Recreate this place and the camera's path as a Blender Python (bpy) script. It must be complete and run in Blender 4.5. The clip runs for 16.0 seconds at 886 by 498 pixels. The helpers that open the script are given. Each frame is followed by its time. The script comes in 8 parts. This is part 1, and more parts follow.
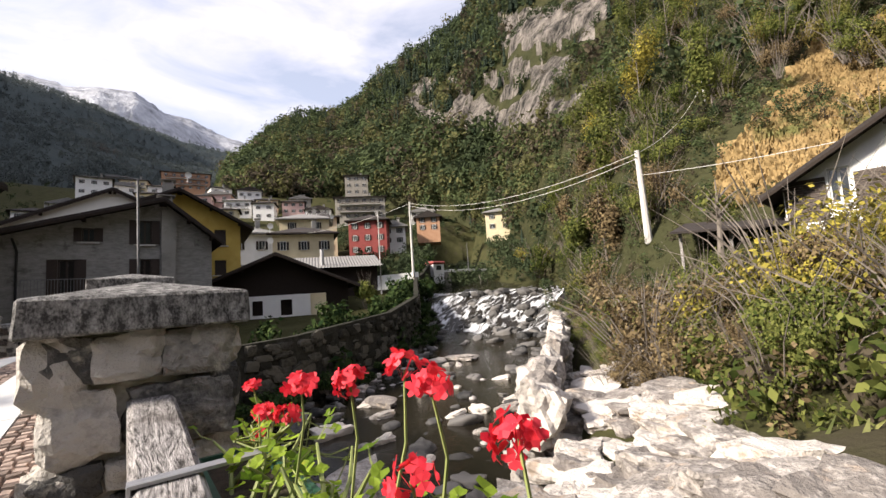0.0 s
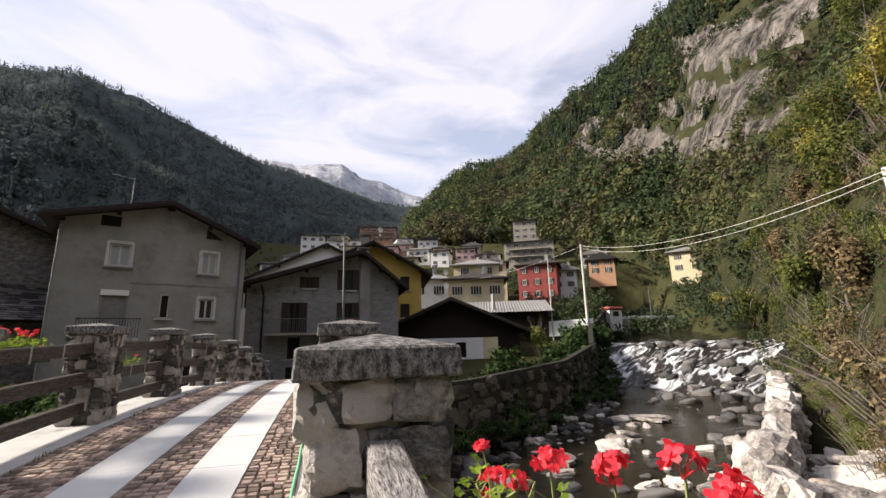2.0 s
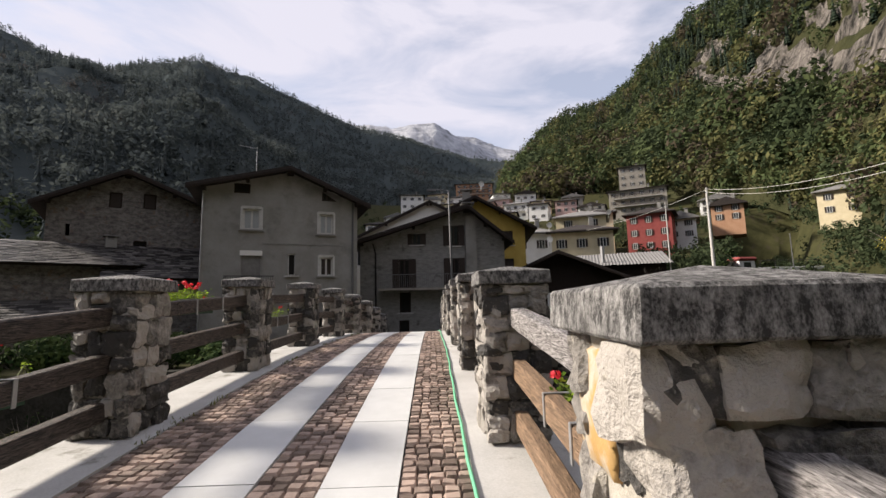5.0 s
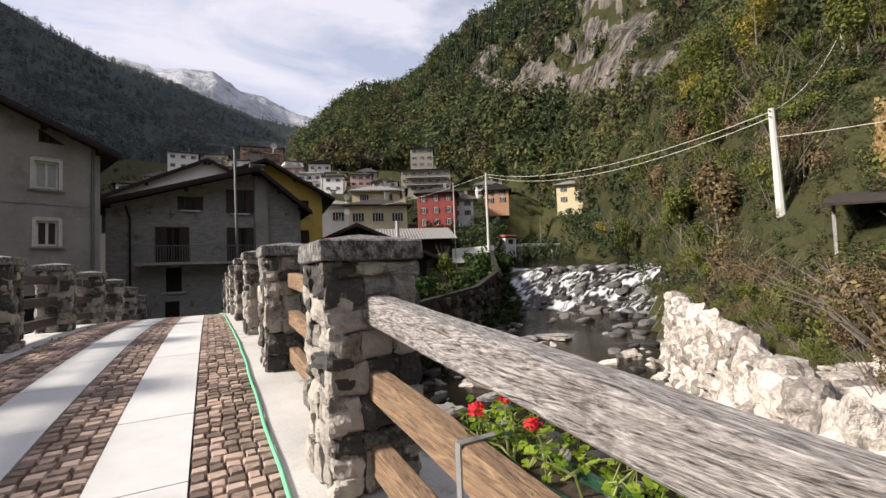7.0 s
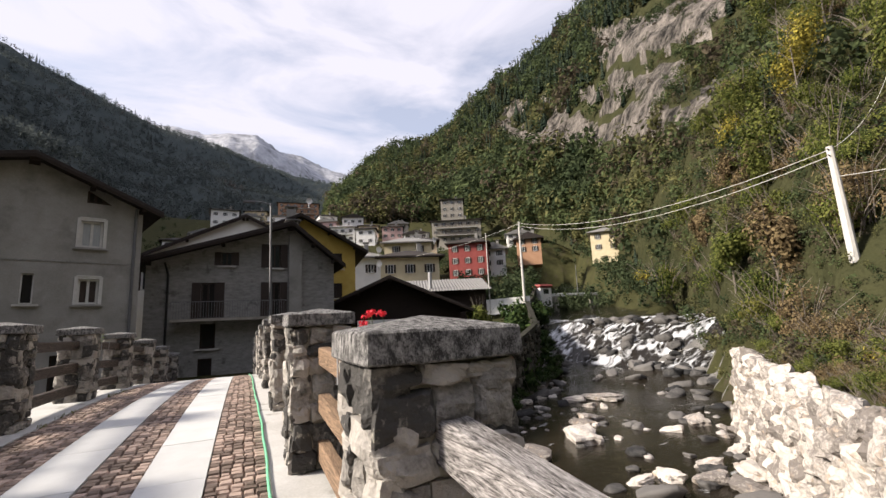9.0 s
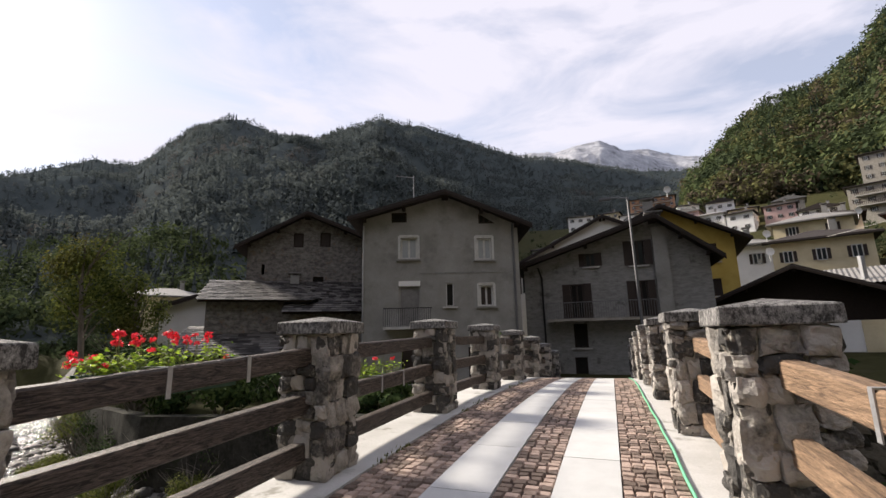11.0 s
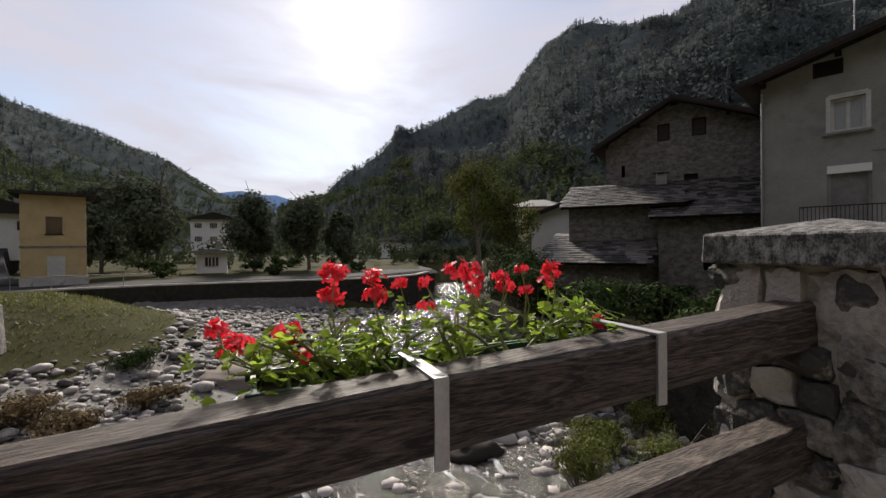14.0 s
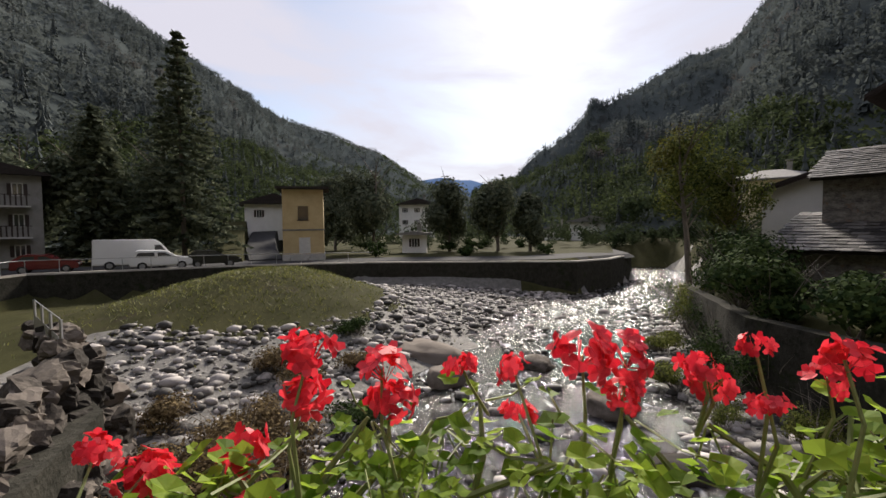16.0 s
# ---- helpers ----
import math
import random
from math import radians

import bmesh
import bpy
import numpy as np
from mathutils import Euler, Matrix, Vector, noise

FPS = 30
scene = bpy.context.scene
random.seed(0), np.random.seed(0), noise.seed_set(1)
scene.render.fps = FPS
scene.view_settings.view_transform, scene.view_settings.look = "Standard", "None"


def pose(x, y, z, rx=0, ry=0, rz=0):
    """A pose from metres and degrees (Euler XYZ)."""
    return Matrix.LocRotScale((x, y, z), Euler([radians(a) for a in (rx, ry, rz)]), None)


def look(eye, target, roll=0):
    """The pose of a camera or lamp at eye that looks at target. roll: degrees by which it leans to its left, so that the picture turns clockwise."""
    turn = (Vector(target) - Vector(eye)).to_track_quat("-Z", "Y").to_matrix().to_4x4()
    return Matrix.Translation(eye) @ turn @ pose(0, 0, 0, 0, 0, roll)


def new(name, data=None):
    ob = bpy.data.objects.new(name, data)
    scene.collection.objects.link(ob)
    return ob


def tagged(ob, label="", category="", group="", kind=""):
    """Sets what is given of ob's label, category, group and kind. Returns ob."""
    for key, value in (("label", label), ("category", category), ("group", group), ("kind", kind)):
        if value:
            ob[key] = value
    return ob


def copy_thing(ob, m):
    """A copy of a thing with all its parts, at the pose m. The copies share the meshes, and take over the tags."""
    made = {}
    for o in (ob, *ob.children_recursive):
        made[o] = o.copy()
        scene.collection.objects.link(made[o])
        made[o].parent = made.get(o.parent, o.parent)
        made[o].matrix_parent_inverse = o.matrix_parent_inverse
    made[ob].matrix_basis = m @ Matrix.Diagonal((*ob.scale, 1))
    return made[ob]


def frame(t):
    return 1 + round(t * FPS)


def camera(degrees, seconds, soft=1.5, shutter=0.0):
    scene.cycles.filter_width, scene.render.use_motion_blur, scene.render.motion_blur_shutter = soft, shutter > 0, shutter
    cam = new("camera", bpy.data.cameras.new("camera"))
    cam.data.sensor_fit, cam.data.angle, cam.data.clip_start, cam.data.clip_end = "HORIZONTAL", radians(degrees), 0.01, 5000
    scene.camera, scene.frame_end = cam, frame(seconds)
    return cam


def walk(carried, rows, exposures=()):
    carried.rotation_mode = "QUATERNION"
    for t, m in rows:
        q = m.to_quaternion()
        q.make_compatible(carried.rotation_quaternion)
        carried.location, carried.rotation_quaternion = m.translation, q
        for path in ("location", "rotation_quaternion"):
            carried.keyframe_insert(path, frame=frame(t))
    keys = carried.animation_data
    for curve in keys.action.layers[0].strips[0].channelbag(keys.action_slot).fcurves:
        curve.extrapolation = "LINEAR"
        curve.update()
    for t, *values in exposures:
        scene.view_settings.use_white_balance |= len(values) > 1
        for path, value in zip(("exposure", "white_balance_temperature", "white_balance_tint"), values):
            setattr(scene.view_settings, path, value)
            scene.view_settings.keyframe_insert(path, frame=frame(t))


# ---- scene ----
cam = camera(91.2, 16.0)
PATH = [
    (0, (0.172, -1.207, 1.741), (1.357, 0.392, 1.940), -3.7),
    (0.5, (0.170, -1.182, 1.765), (1.240, 0.480, 2.074), -3.2),
    (1, (0.162, -1.179, 1.783), (1.082, 0.556, 2.164), -2.35),
    (1.5, (0.113, -1.190, 1.795), (0.837, 0.627, 2.213), -1.7),
    (2, (0.045, -1.166, 1.797), (0.537, 0.724, 2.230), -1.35),
    (2.5, (0.009, -1.074, 1.797), (0.243, 0.865, 2.227), -1.15),
    (3, (-0.047, -1.007, 1.781), (-0.063, 0.949, 2.198), -1.3),
    (5.5, (-0.635, -0.069, 1.771), (-0.508, 1.917, 1.965), -1.3),
    (6, (-0.763, 0.245, 1.800), (-0.339, 2.194, 1.949), -1.4),
    (6.5, (-0.722, 0.563, 1.789), (-0.005, 2.426, 1.901), -1.9),
    (7, (-0.596, 0.939, 1.847), (0.358, 2.695, 1.940), -2.2),
    (7.5, (-0.495, 1.210, 1.907), (0.596, 2.882, 2.028), -2.4),
    (8, (-0.455, 1.430, 1.972), (0.661, 3.078, 2.171), -2.5),
    (10.5, (-0.436, 2.650, 2.084), (-0.739, 4.579, 2.514), -1.1),
    (11, (-0.690, 3.024, 2.052), (-1.378, 4.862, 2.440), -1.2),
    (11.5, (-1.071, 3.403, 2.083), (-2.078, 5.100, 2.405), -1.1),
    (12, (-1.427, 3.738, 2.119), (-2.681, 5.277, 2.361), -1.4),
    (12.5, (-1.720, 4.048, 2.126), (-3.166, 5.419, 2.294), -1.4),
    (13, (-2.056, 4.297, 2.127), (-3.659, 5.489, 2.232), -1.1),
    (13.5, (-2.321, 4.544, 2.121), (-4.048, 5.552, 2.167), -0.9),
    (14, (-2.509, 4.720, 2.163), (-4.331, 5.545, 2.149), -0.5),
    (14.5, (-2.739, 4.859, 2.130), (-4.631, 5.504, 2.058), -0.2),
    (15, (-2.933, 4.998, 2.164), (-4.874, 5.468, 2.052), -0.2),
    (15.5, (-3.042, 5.031, 2.211), (-5.020, 5.298, 2.089), -0.5),
    (16, (-3.069, 5.090, 2.248), (-5.067, 5.078, 2.158), -0.7),
]
EXPOSURES = [(0.0, 1.15), (1.5, 1.0), (3.0, 0.94), (5.5, 0.74), (6.5, 0.8), (8.0, 0.88), (10.5, 1.0), (11.5, 0.66), (12.5, 0.36), (13.5, 0.36), (14.5, 0.56), (15.0, 0.62), (16.0, 0.6)]
walk(cam, [(t, look(eye, target, roll)) for t, eye, target, roll in PATH], EXPOSURES)

# ---- light ----
SUN_AZ, SUN_EL = 78.0, 31.0
sun_dir = Vector((-math.sin(radians(SUN_AZ)) * math.cos(radians(SUN_EL)), math.cos(radians(SUN_AZ)) * math.cos(radians(SUN_EL)), math.sin(radians(SUN_EL))))
sun = new("sun", bpy.data.lights.new("sun", "SUN"))
sun.data.energy, sun.data.angle, sun.data.color = 5.0, radians(9), (1.0, 0.905, 0.79)
sun.matrix_world = look(sun_dir * 50, (0, 0, 0))

world = bpy.data.worlds.new("sky")
scene.world = world
world.use_nodes = True
wn, wl = world.node_tree.nodes, world.node_tree.links
wn.clear()
w_out, w_bg = wn.new("ShaderNodeOutputWorld"), wn.new("ShaderNodeBackground")
w_sky, w_co, w_map = wn.new("ShaderNodeTexSky"), wn.new("ShaderNodeTexCoord"), wn.new("ShaderNodeMapping")
w_noise, w_ramp, w_mix = wn.new("ShaderNodeTexNoise"), wn.new("ShaderNodeValToRGB"), wn.new("ShaderNodeMixRGB")
w_veil = wn.new("ShaderNodeMixRGB")
w_sky.sky_type, w_sky.sun_disc = "NISHITA", False
w_sky.sun_elevation, w_sky.sun_rotation = radians(SUN_EL), radians(-SUN_AZ)
w_sky.air_density, w_sky.dust_density, w_sky.altitude = 1.0, 0.7, 600
w_map.inputs["Scale"].default_value = (1.3, 0.9, 3.4)
w_noise.inputs["Scale"].default_value, w_noise.inputs["Detail"].default_value = 2.1, 7.0
w_noise.inputs["Roughness"].default_value, w_noise.inputs["Distortion"].default_value = 0.55, 0.6
w_ramp.color_ramp.elements[0].position, w_ramp.color_ramp.elements[0].color = 0.38, (0.44, 0.44, 0.44, 1)
w_ramp.color_ramp.elements[1].position, w_ramp.color_ramp.elements[1].color = 0.60, (0.94, 0.94, 0.94, 1)
w_mix.inputs["Color2"].default_value = (5.15, 4.95, 5.55, 1)
w_bg.inputs["Strength"].default_value = 0.1
wl.new(w_co.outputs["Generated"], w_map.inputs["Vector"])
wl.new(w_map.outputs["Vector"], w_noise.inputs["Vector"])
wl.new(w_noise.outputs["Fac"], w_ramp.inputs["Fac"])
wl.new(w_ramp.outputs["Color"], w_mix.inputs["Fac"])
wl.new(w_sky.outputs["Color"], w_mix.inputs["Color1"])
w_dot, w_near, w_wide = wn.new("ShaderNodeVectorMath"), wn.new("ShaderNodeMath"), wn.new("ShaderNodeMath")
w_dot.operation, w_dot.inputs[1].default_value = "DOT_PRODUCT", sun_dir
w_near.operation, w_near.inputs[1].default_value = "POWER", 420.0
w_wide.operation, w_wide.inputs[1].default_value, w_wide.use_clamp = "MULTIPLY", 1.0, True
w_veil.blend_type, w_veil.inputs["Color2"].default_value = "ADD", (3.2, 2.9, 2.4, 1)
wl.new(w_co.outputs["Generated"], w_dot.inputs[0])
wl.new(w_dot.outputs["Value"], w_wide.inputs[0])
wl.new(w_wide.outputs[0], w_near.inputs[0])
wl.new(w_near.outputs[0], w_veil.inputs["Fac"])
wl.new(w_mix.outputs["Color"], w_veil.inputs["Color1"])
wl.new(w_veil.outputs["Color"], w_bg.inputs["Color"])
wl.new(w_bg.outputs["Background"], w_out.inputs["Surface"])


# ---- materials ----
def mat(name, dark, light, scale=4.0, rough=0.8, bump=0.3, fine=40.0, metal=0.0, spots=None, stretch=(1, 1, 1), vary=0.0, island=0.0, warp=0.0, spot_scale=1.5, spot_edge=(0.58, 0.66), spec=0.4, bump_dist=0.02, thin=0.0, ramp=(0.3, 0.7)):
    """Two scales of colour variation with relief. vary: by object; island: by loose piece; spots: a third colour in patches."""
    m = bpy.data.materials.new(name)
    m.use_nodes = True
    n, l = m.node_tree.nodes, m.node_tree.links
    b = n["Principled BSDF"]
    mp = n.new("ShaderNodeMapping")
    geo = n.new("ShaderNodeNewGeometry")
    mp.inputs["Scale"].default_value = stretch
    l.new(geo.outputs["Position"], mp.inputs["Vector"])
    a, f = n.new("ShaderNodeTexNoise"), n.new("ShaderNodeTexNoise")
    a.inputs["Scale"].default_value, a.inputs["Detail"].default_value, a.inputs["Roughness"].default_value = scale, 5, 0.62
    f.inputs["Scale"].default_value, f.inputs["Detail"].default_value, f.inputs["Roughness"].default_value = fine, 4, 0.7
    a.inputs["Distortion"].default_value = warp
    for t in (a, f):
        l.new(mp.outputs["Vector"], t.inputs["Vector"])
    avg = n.new("ShaderNodeMath")
    avg.operation = "MULTIPLY_ADD"
    avg.inputs[1].default_value = 0.4
    l.new(f.outputs["Fac"], avg.inputs[0])
    half = n.new("ShaderNodeMath")
    half.operation = "MULTIPLY"
    half.inputs[1].default_value = 0.6
    l.new(a.outputs["Fac"], half.inputs[0])
    l.new(half.outputs[0], avg.inputs[2])
    fac = avg.outputs[0]
    if vary or island:
        add = n.new("ShaderNodeMath")
        add.operation = "MULTIPLY_ADD"
        if vary:
            src = n.new("ShaderNodeObjectInfo").outputs["Random"]
        else:
            src = geo.outputs["Random Per Island"]
        sub = n.new("ShaderNodeMath")
        sub.operation = "SUBTRACT"
        sub.inputs[1].default_value = 0.5
        l.new(src, sub.inputs[0])
        l.new(sub.outputs[0], add.inputs[0])
        add.inputs[1].default_value = vary or island
        l.new(fac, add.inputs[2])
        fac = add.outputs[0]
    r = n.new("ShaderNodeValToRGB")
    r.color_ramp.elements[0].position, r.color_ramp.elements[0].color = ramp[0], (*dark, 1)
    r.color_ramp.elements[1].position, r.color_ramp.elements[1].color = ramp[1], (*light, 1)
    l.new(fac, r.inputs["Fac"])
    out = r.outputs["Color"]
    if spots:
        s, sr, mx = n.new("ShaderNodeTexNoise"), n.new("ShaderNodeValToRGB"), n.new("ShaderNodeMixRGB")
        s.inputs["Scale"].default_value, s.inputs["Detail"].default_value, s.inputs["Roughness"].default_value = spot_scale, 6, 0.65
        l.new(geo.outputs["Position"], s.inputs["Vector"])
        sr.color_ramp.elements[0].position, sr.color_ramp.elements[1].position = spot_edge
        l.new(s.outputs["Fac"], sr.inputs["Fac"])
        l.new(sr.outputs["Color"], mx.inputs["Fac"])
        l.new(out, mx.inputs["Color1"])
        mx.inputs["Color2"].default_value = (*spots, 1)
        out = mx.outputs["Color"]
    l.new(out, b.inputs["Base Color"])
    b.inputs["Roughness"].default_value, b.inputs["Metallic"].default_value = rough, metal
    b.inputs["Specular IOR Level"].default_value = spec
    if thin:
        tr, ms, o = n.new("ShaderNodeBsdfTranslucent"), n.new("ShaderNodeMixShader"), n["Material Output"]
        l.new(out, tr.inputs["Color"])
        ms.inputs["Fac"].default_value = thin
        l.new(b.outputs["BSDF"], ms.inputs[1])
        l.new(tr.outputs["BSDF"], ms.inputs[2])
        l.new(ms.outputs["Shader"], o.inputs["Surface"])
    if bump:
        bp = n.new("ShaderNodeBump")
        bp.inputs["Strength"].default_value, bp.inputs["Distance"].default_value = bump, bump_dist
        l.new(avg.outputs[0], bp.inputs["Height"])
        l.new(bp.outputs["Normal"], b.inputs["Normal"])
    return m


M_CONCRETE = mat("pale_concrete", (0.33, 0.32, 0.30), (0.58, 0.57, 0.55), 1.3, 0.9, 0.25, 60, spots=(0.26, 0.25, 0.22), spot_scale=2.2)
M_SLAB = mat("granite_slab", (0.42, 0.42, 0.41), (0.56, 0.56, 0.55), 3, 0.75, 0.12, 220, vary=0.25)
M_COBBLE = mat("porphyry_cobble", (0.13, 0.095, 0.075), (0.40, 0.30, 0.245), 26, 0.8, 0.5, 130, vary=0.8)
M_COBBLE_REST = mat("porphyry_cobble_rest", (0.13, 0.095, 0.075), (0.40, 0.30, 0.245), 26, 0.8, 0.5, 130, island=0.75)
M_SAND = mat("joint_sand", (0.09, 0.075, 0.06), (0.2, 0.17, 0.14), 9, 0.95, 0.5, 90)
M_CAP = mat("lichened_cap", (0.035, 0.033, 0.032), (0.42, 0.405, 0.39), 34, 0.92, 0.9, 170, ramp=(0.43, 0.66), stretch=(1, 1, 0.6), spots=(0.085, 0.080, 0.076), spot_scale=5, spot_edge=(0.50, 0.82))
M_STONE = mat("wall_stone", (0.05, 0.047, 0.044), (0.38, 0.35, 0.315), 8, 0.85, 1.0, 38, vary=0.6, spots=(0.42, 0.385, 0.32), spot_scale=13, spot_edge=(0.58, 0.74), bump_dist=0.045, ramp=(0.34, 0.68))
M_OCHRE = mat("ochre_stained_stone", (0.36, 0.215, 0.075), (0.47, 0.30, 0.12), 7, 0.85, 0.5, 50, spots=(0.42, 0.37, 0.30), spot_scale=6, spot_edge=(0.47, 0.60), bump_dist=0.012)
M_MORTAR = mat("mortar", (0.24, 0.215, 0.18), (0.46, 0.43, 0.37), 7, 0.95, 0.7, 60)
M_WOOD_GREY = mat("weathered_beam", (0.03, 0.026, 0.024), (0.50, 0.465, 0.45), 2.6, 0.85, 1.0, 20, stretch=(10, 1.2, 10), warp=4.5, spots=(0.075, 0.062, 0.056), spot_scale=5, spot_edge=(0.54, 0.74), ramp=(0.39, 0.64))
M_WOOD_BROWN = mat("brown_beam", (0.05, 0.028, 0.016), (0.36, 0.235, 0.145), 3.2, 0.75, 0.9, 26, stretch=(12, 0.8, 12), warp=2.0, ramp=(0.36, 0.64))
M_WOOD_DARK = mat("dark_beam", (0.012, 0.008, 0.006), (0.22, 0.168, 0.138), 2.6, 0.62, 1.0, 24, stretch=(12, 1.0, 12), warp=3.6, ramp=(0.44, 0.70))
M_ZINC = mat("galvanised_steel", (0.30, 0.30, 0.31), (0.48, 0.48, 0.49), 12, 0.55, 0.1, 90, metal=0.85)
M_IRON = mat("dark_iron", (0.02, 0.02, 0.022), (0.05, 0.05, 0.052), 12, 0.55, 0.1, 90, metal=0.5)
M_HOSE = mat("green_hose", (0.11, 0.40, 0.22), (0.22, 0.60, 0.36), 14, 0.4, 0.05, 90)
M_PLANTER = mat("green_planter", (0.012, 0.05, 0.03), (0.03, 0.09, 0.055), 14, 0.5, 0.1, 90)
M_SOIL = mat("potting_soil", (0.02, 0.014, 0.01), (0.07, 0.05, 0.035), 20, 0.95, 0.9, 90)
M_LEAF = mat("geranium_leaf", (0.11, 0.19, 0.018), (0.31, 0.42, 0.05), 9, 0.6, 0.1, 60, island=0.7, thin=0.6, spec=0.12, spots=(0.42, 0.38, 0.04), spot_scale=9, spot_edge=(0.66, 0.74))
M_STEM = mat("geranium_stem", (0.10, 0.13, 0.03), (0.24, 0.26, 0.09), 9, 0.6, 0.1, 60)
M_PETAL = mat("red_petal", (0.58, 0.014, 0.032), (0.88, 0.06, 0.085), 25, 0.55, 0.0, 90, island=0.5, thin=0.35)
M_PLASTER = mat("grey_plaster", (0.19, 0.183, 0.17), (0.34, 0.33, 0.312), 0.9, 0.92, 0.35, 22, spots=(0.165, 0.157, 0.148), spot_scale=0.7, spot_edge=(0.52, 0.72))
M_PLASTER_ROUGH = mat("rough_plaster", (0.14, 0.136, 0.13), (0.33, 0.322, 0.312), 3, 0.95, 0.8, 16, spots=(0.13, 0.124, 0.118), spot_scale=1.3, stretch=(1, 1, 3))
M_RUBBLE = mat("old_masonry", (0.065, 0.060, 0.056), (0.24, 0.222, 0.203), 3.2, 0.95, 0.8, 12, stretch=(1, 1, 1.7), bump_dist=0.04, spots=(0.16, 0.115, 0.085), spot_scale=3, ramp=(0.38, 0.62))
M_WHITE = mat("white_plaster", (0.70, 0.685, 0.66), (0.84, 0.83, 0.81), 1.1, 0.9, 0.15, 30)
M_CREAM = mat("cream_plaster", (0.52, 0.44, 0.28), (0.70, 0.61, 0.42), 1.1, 0.9, 0.15, 30)
M_YELLOW = mat("yellow_plaster", (0.44, 0.30, 0.06), (0.60, 0.44, 0.12), 1.1, 0.9, 0.15, 30)
M_OCHREWALL = mat("ochre_plaster", (0.40, 0.30, 0.15), (0.58, 0.46, 0.26), 1.1, 0.9, 0.15, 30)
M_RED = mat("red_plaster", (0.21, 0.042, 0.04), (0.31, 0.075, 0.065), 1.1, 0.9, 0.15, 30)
M_ORANGE = mat("orange_plaster", (0.36, 0.19, 0.11), (0.48, 0.29, 0.18), 1.1, 0.9, 0.15, 30)
M_PINK = mat("pink_plaster", (0.55, 0.36, 0.33), (0.68, 0.48, 0.44), 1.1, 0.9, 0.15, 30)
M_STUCCO = mat("tower_stone", (0.22, 0.20, 0.17), (0.40, 0.37, 0.32), 2, 0.9, 0.5, 9)
M_ROOF = mat("dark_roof", (0.016, 0.013, 0.012), (0.058, 0.048, 0.044), 3, 0.85, 0.6, 20, stretch=(1, 1, 4), spec=0.2)
M_ROOF_GREY = mat("grey_roof", (0.12, 0.115, 0.11), (0.26, 0.25, 0.24), 3, 0.8, 0.6, 20)
M_SLATE = mat("roof_slate", (0.018, 0.016, 0.015), (0.12, 0.11, 0.103), 9, 0.6, 0.7, 40, vary=0.8)
M_TIMBER = mat("eaves_timber", (0.010, 0.007, 0.006), (0.04, 0.029, 0.023), 5, 0.85, 0.4, 30, stretch=(1, 6, 6), spec=0.2)
M_SHUTTER = mat("brown_shutter", (0.014, 0.009, 0.007), (0.042, 0.026, 0.02), 5, 0.6, 0.3, 40, stretch=(1, 1, 8))
M_FRAME = mat("pale_window_frame", (0.42, 0.42, 0.40), (0.62, 0.61, 0.59), 5, 0.6, 0.1, 60)
M_PANE = mat("window_pane", (0.02, 0.022, 0.025), (0.045, 0.05, 0.055), 2, 0.06, 0.0, 30, spec=0.8)
M_BLIND = mat("curtained_pane", (0.30, 0.32, 0.33), (0.42, 0.44, 0.45), 3, 0.25, 0.0, 30, stretch=(9, 9, 1))
# Painted room shade: near-black on panes and floors behind openings.
M_ROOM_SHADE = mat("room_shade", (0.008, 0.007, 0.006), (0.02, 0.018, 0.016), 3, 0.95, 0.0, 30)
M_TOWNROCK = mat("boulder", (0.03, 0.026, 0.022), (0.155, 0.132, 0.112), 5, 0.9, 1.0, 22, vary=0.7, spec=0.15)
M_RIVERSTONE = mat("river_stone", (0.045, 0.042, 0.038), (0.36, 0.33, 0.31), 5, 0.75, 0.6, 25, island=1.1)
M_WHITESTONE = mat("pale_boulder", (0.17, 0.15, 0.135), (0.52, 0.475, 0.43), 4.5, 0.9, 1.0, 18, vary=0.4, bump_dist=0.07, spots=(0.36, 0.29, 0.23), spot_scale=3, ramp=(0.34, 0.6))
M_GROUND = mat("ground_grass", (0.024, 0.026, 0.011), (0.065, 0.062, 0.028), 0.6, 0.95, 0.9, 9, spots=(0.05, 0.044, 0.028), spot_scale=0.35, bump_dist=0.08, spec=0.03)
M_BED = mat("gravel_bed", (0.05, 0.047, 0.042), (0.21, 0.20, 0.185), 2.5, 0.85, 1.0, 14, bump_dist=0.08)
M_ASPHALT = mat("asphalt", (0.03, 0.03, 0.031), (0.06, 0.06, 0.062), 2, 0.95, 0.3, 60, spec=0.1)
M_FOREST_FLOOR = mat("forest_slope", (0.020, 0.024, 0.011), (0.058, 0.056, 0.028), 0.05, 1.0, 1.0, 0.35, bump_dist=3.0, spec=0.03)
# Slope colour greyed towards blue: the valley haze is put in here.
M_FOREST_HAZE = mat("hazed_forest_slope", (0.047, 0.059, 0.060), (0.086, 0.096, 0.093), 0.02, 1.0, 0.6, 0.2, bump_dist=2.0, spec=0.0)
# Aerial haze of the farthest mountain, painted as a blue base colour.
M_FAR_HAZE = mat("haze_blue_slope", (0.07, 0.12, 0.23), (0.11, 0.17, 0.29), 0.01, 1.0, 0.3, 0.06, bump_dist=8.0, spec=0.0)
M_CLIFF = mat("cliff_rock", (0.022, 0.021, 0.019), (0.39, 0.345, 0.305), 0.20, 0.95, 1.0, 0.9, stretch=(1, 1, 0.35), bump_dist=9.0, spots=(0.034, 0.036, 0.017), spot_scale=0.13, spot_edge=(0.56, 0.64), spec=0.1, ramp=(0.40, 0.64))
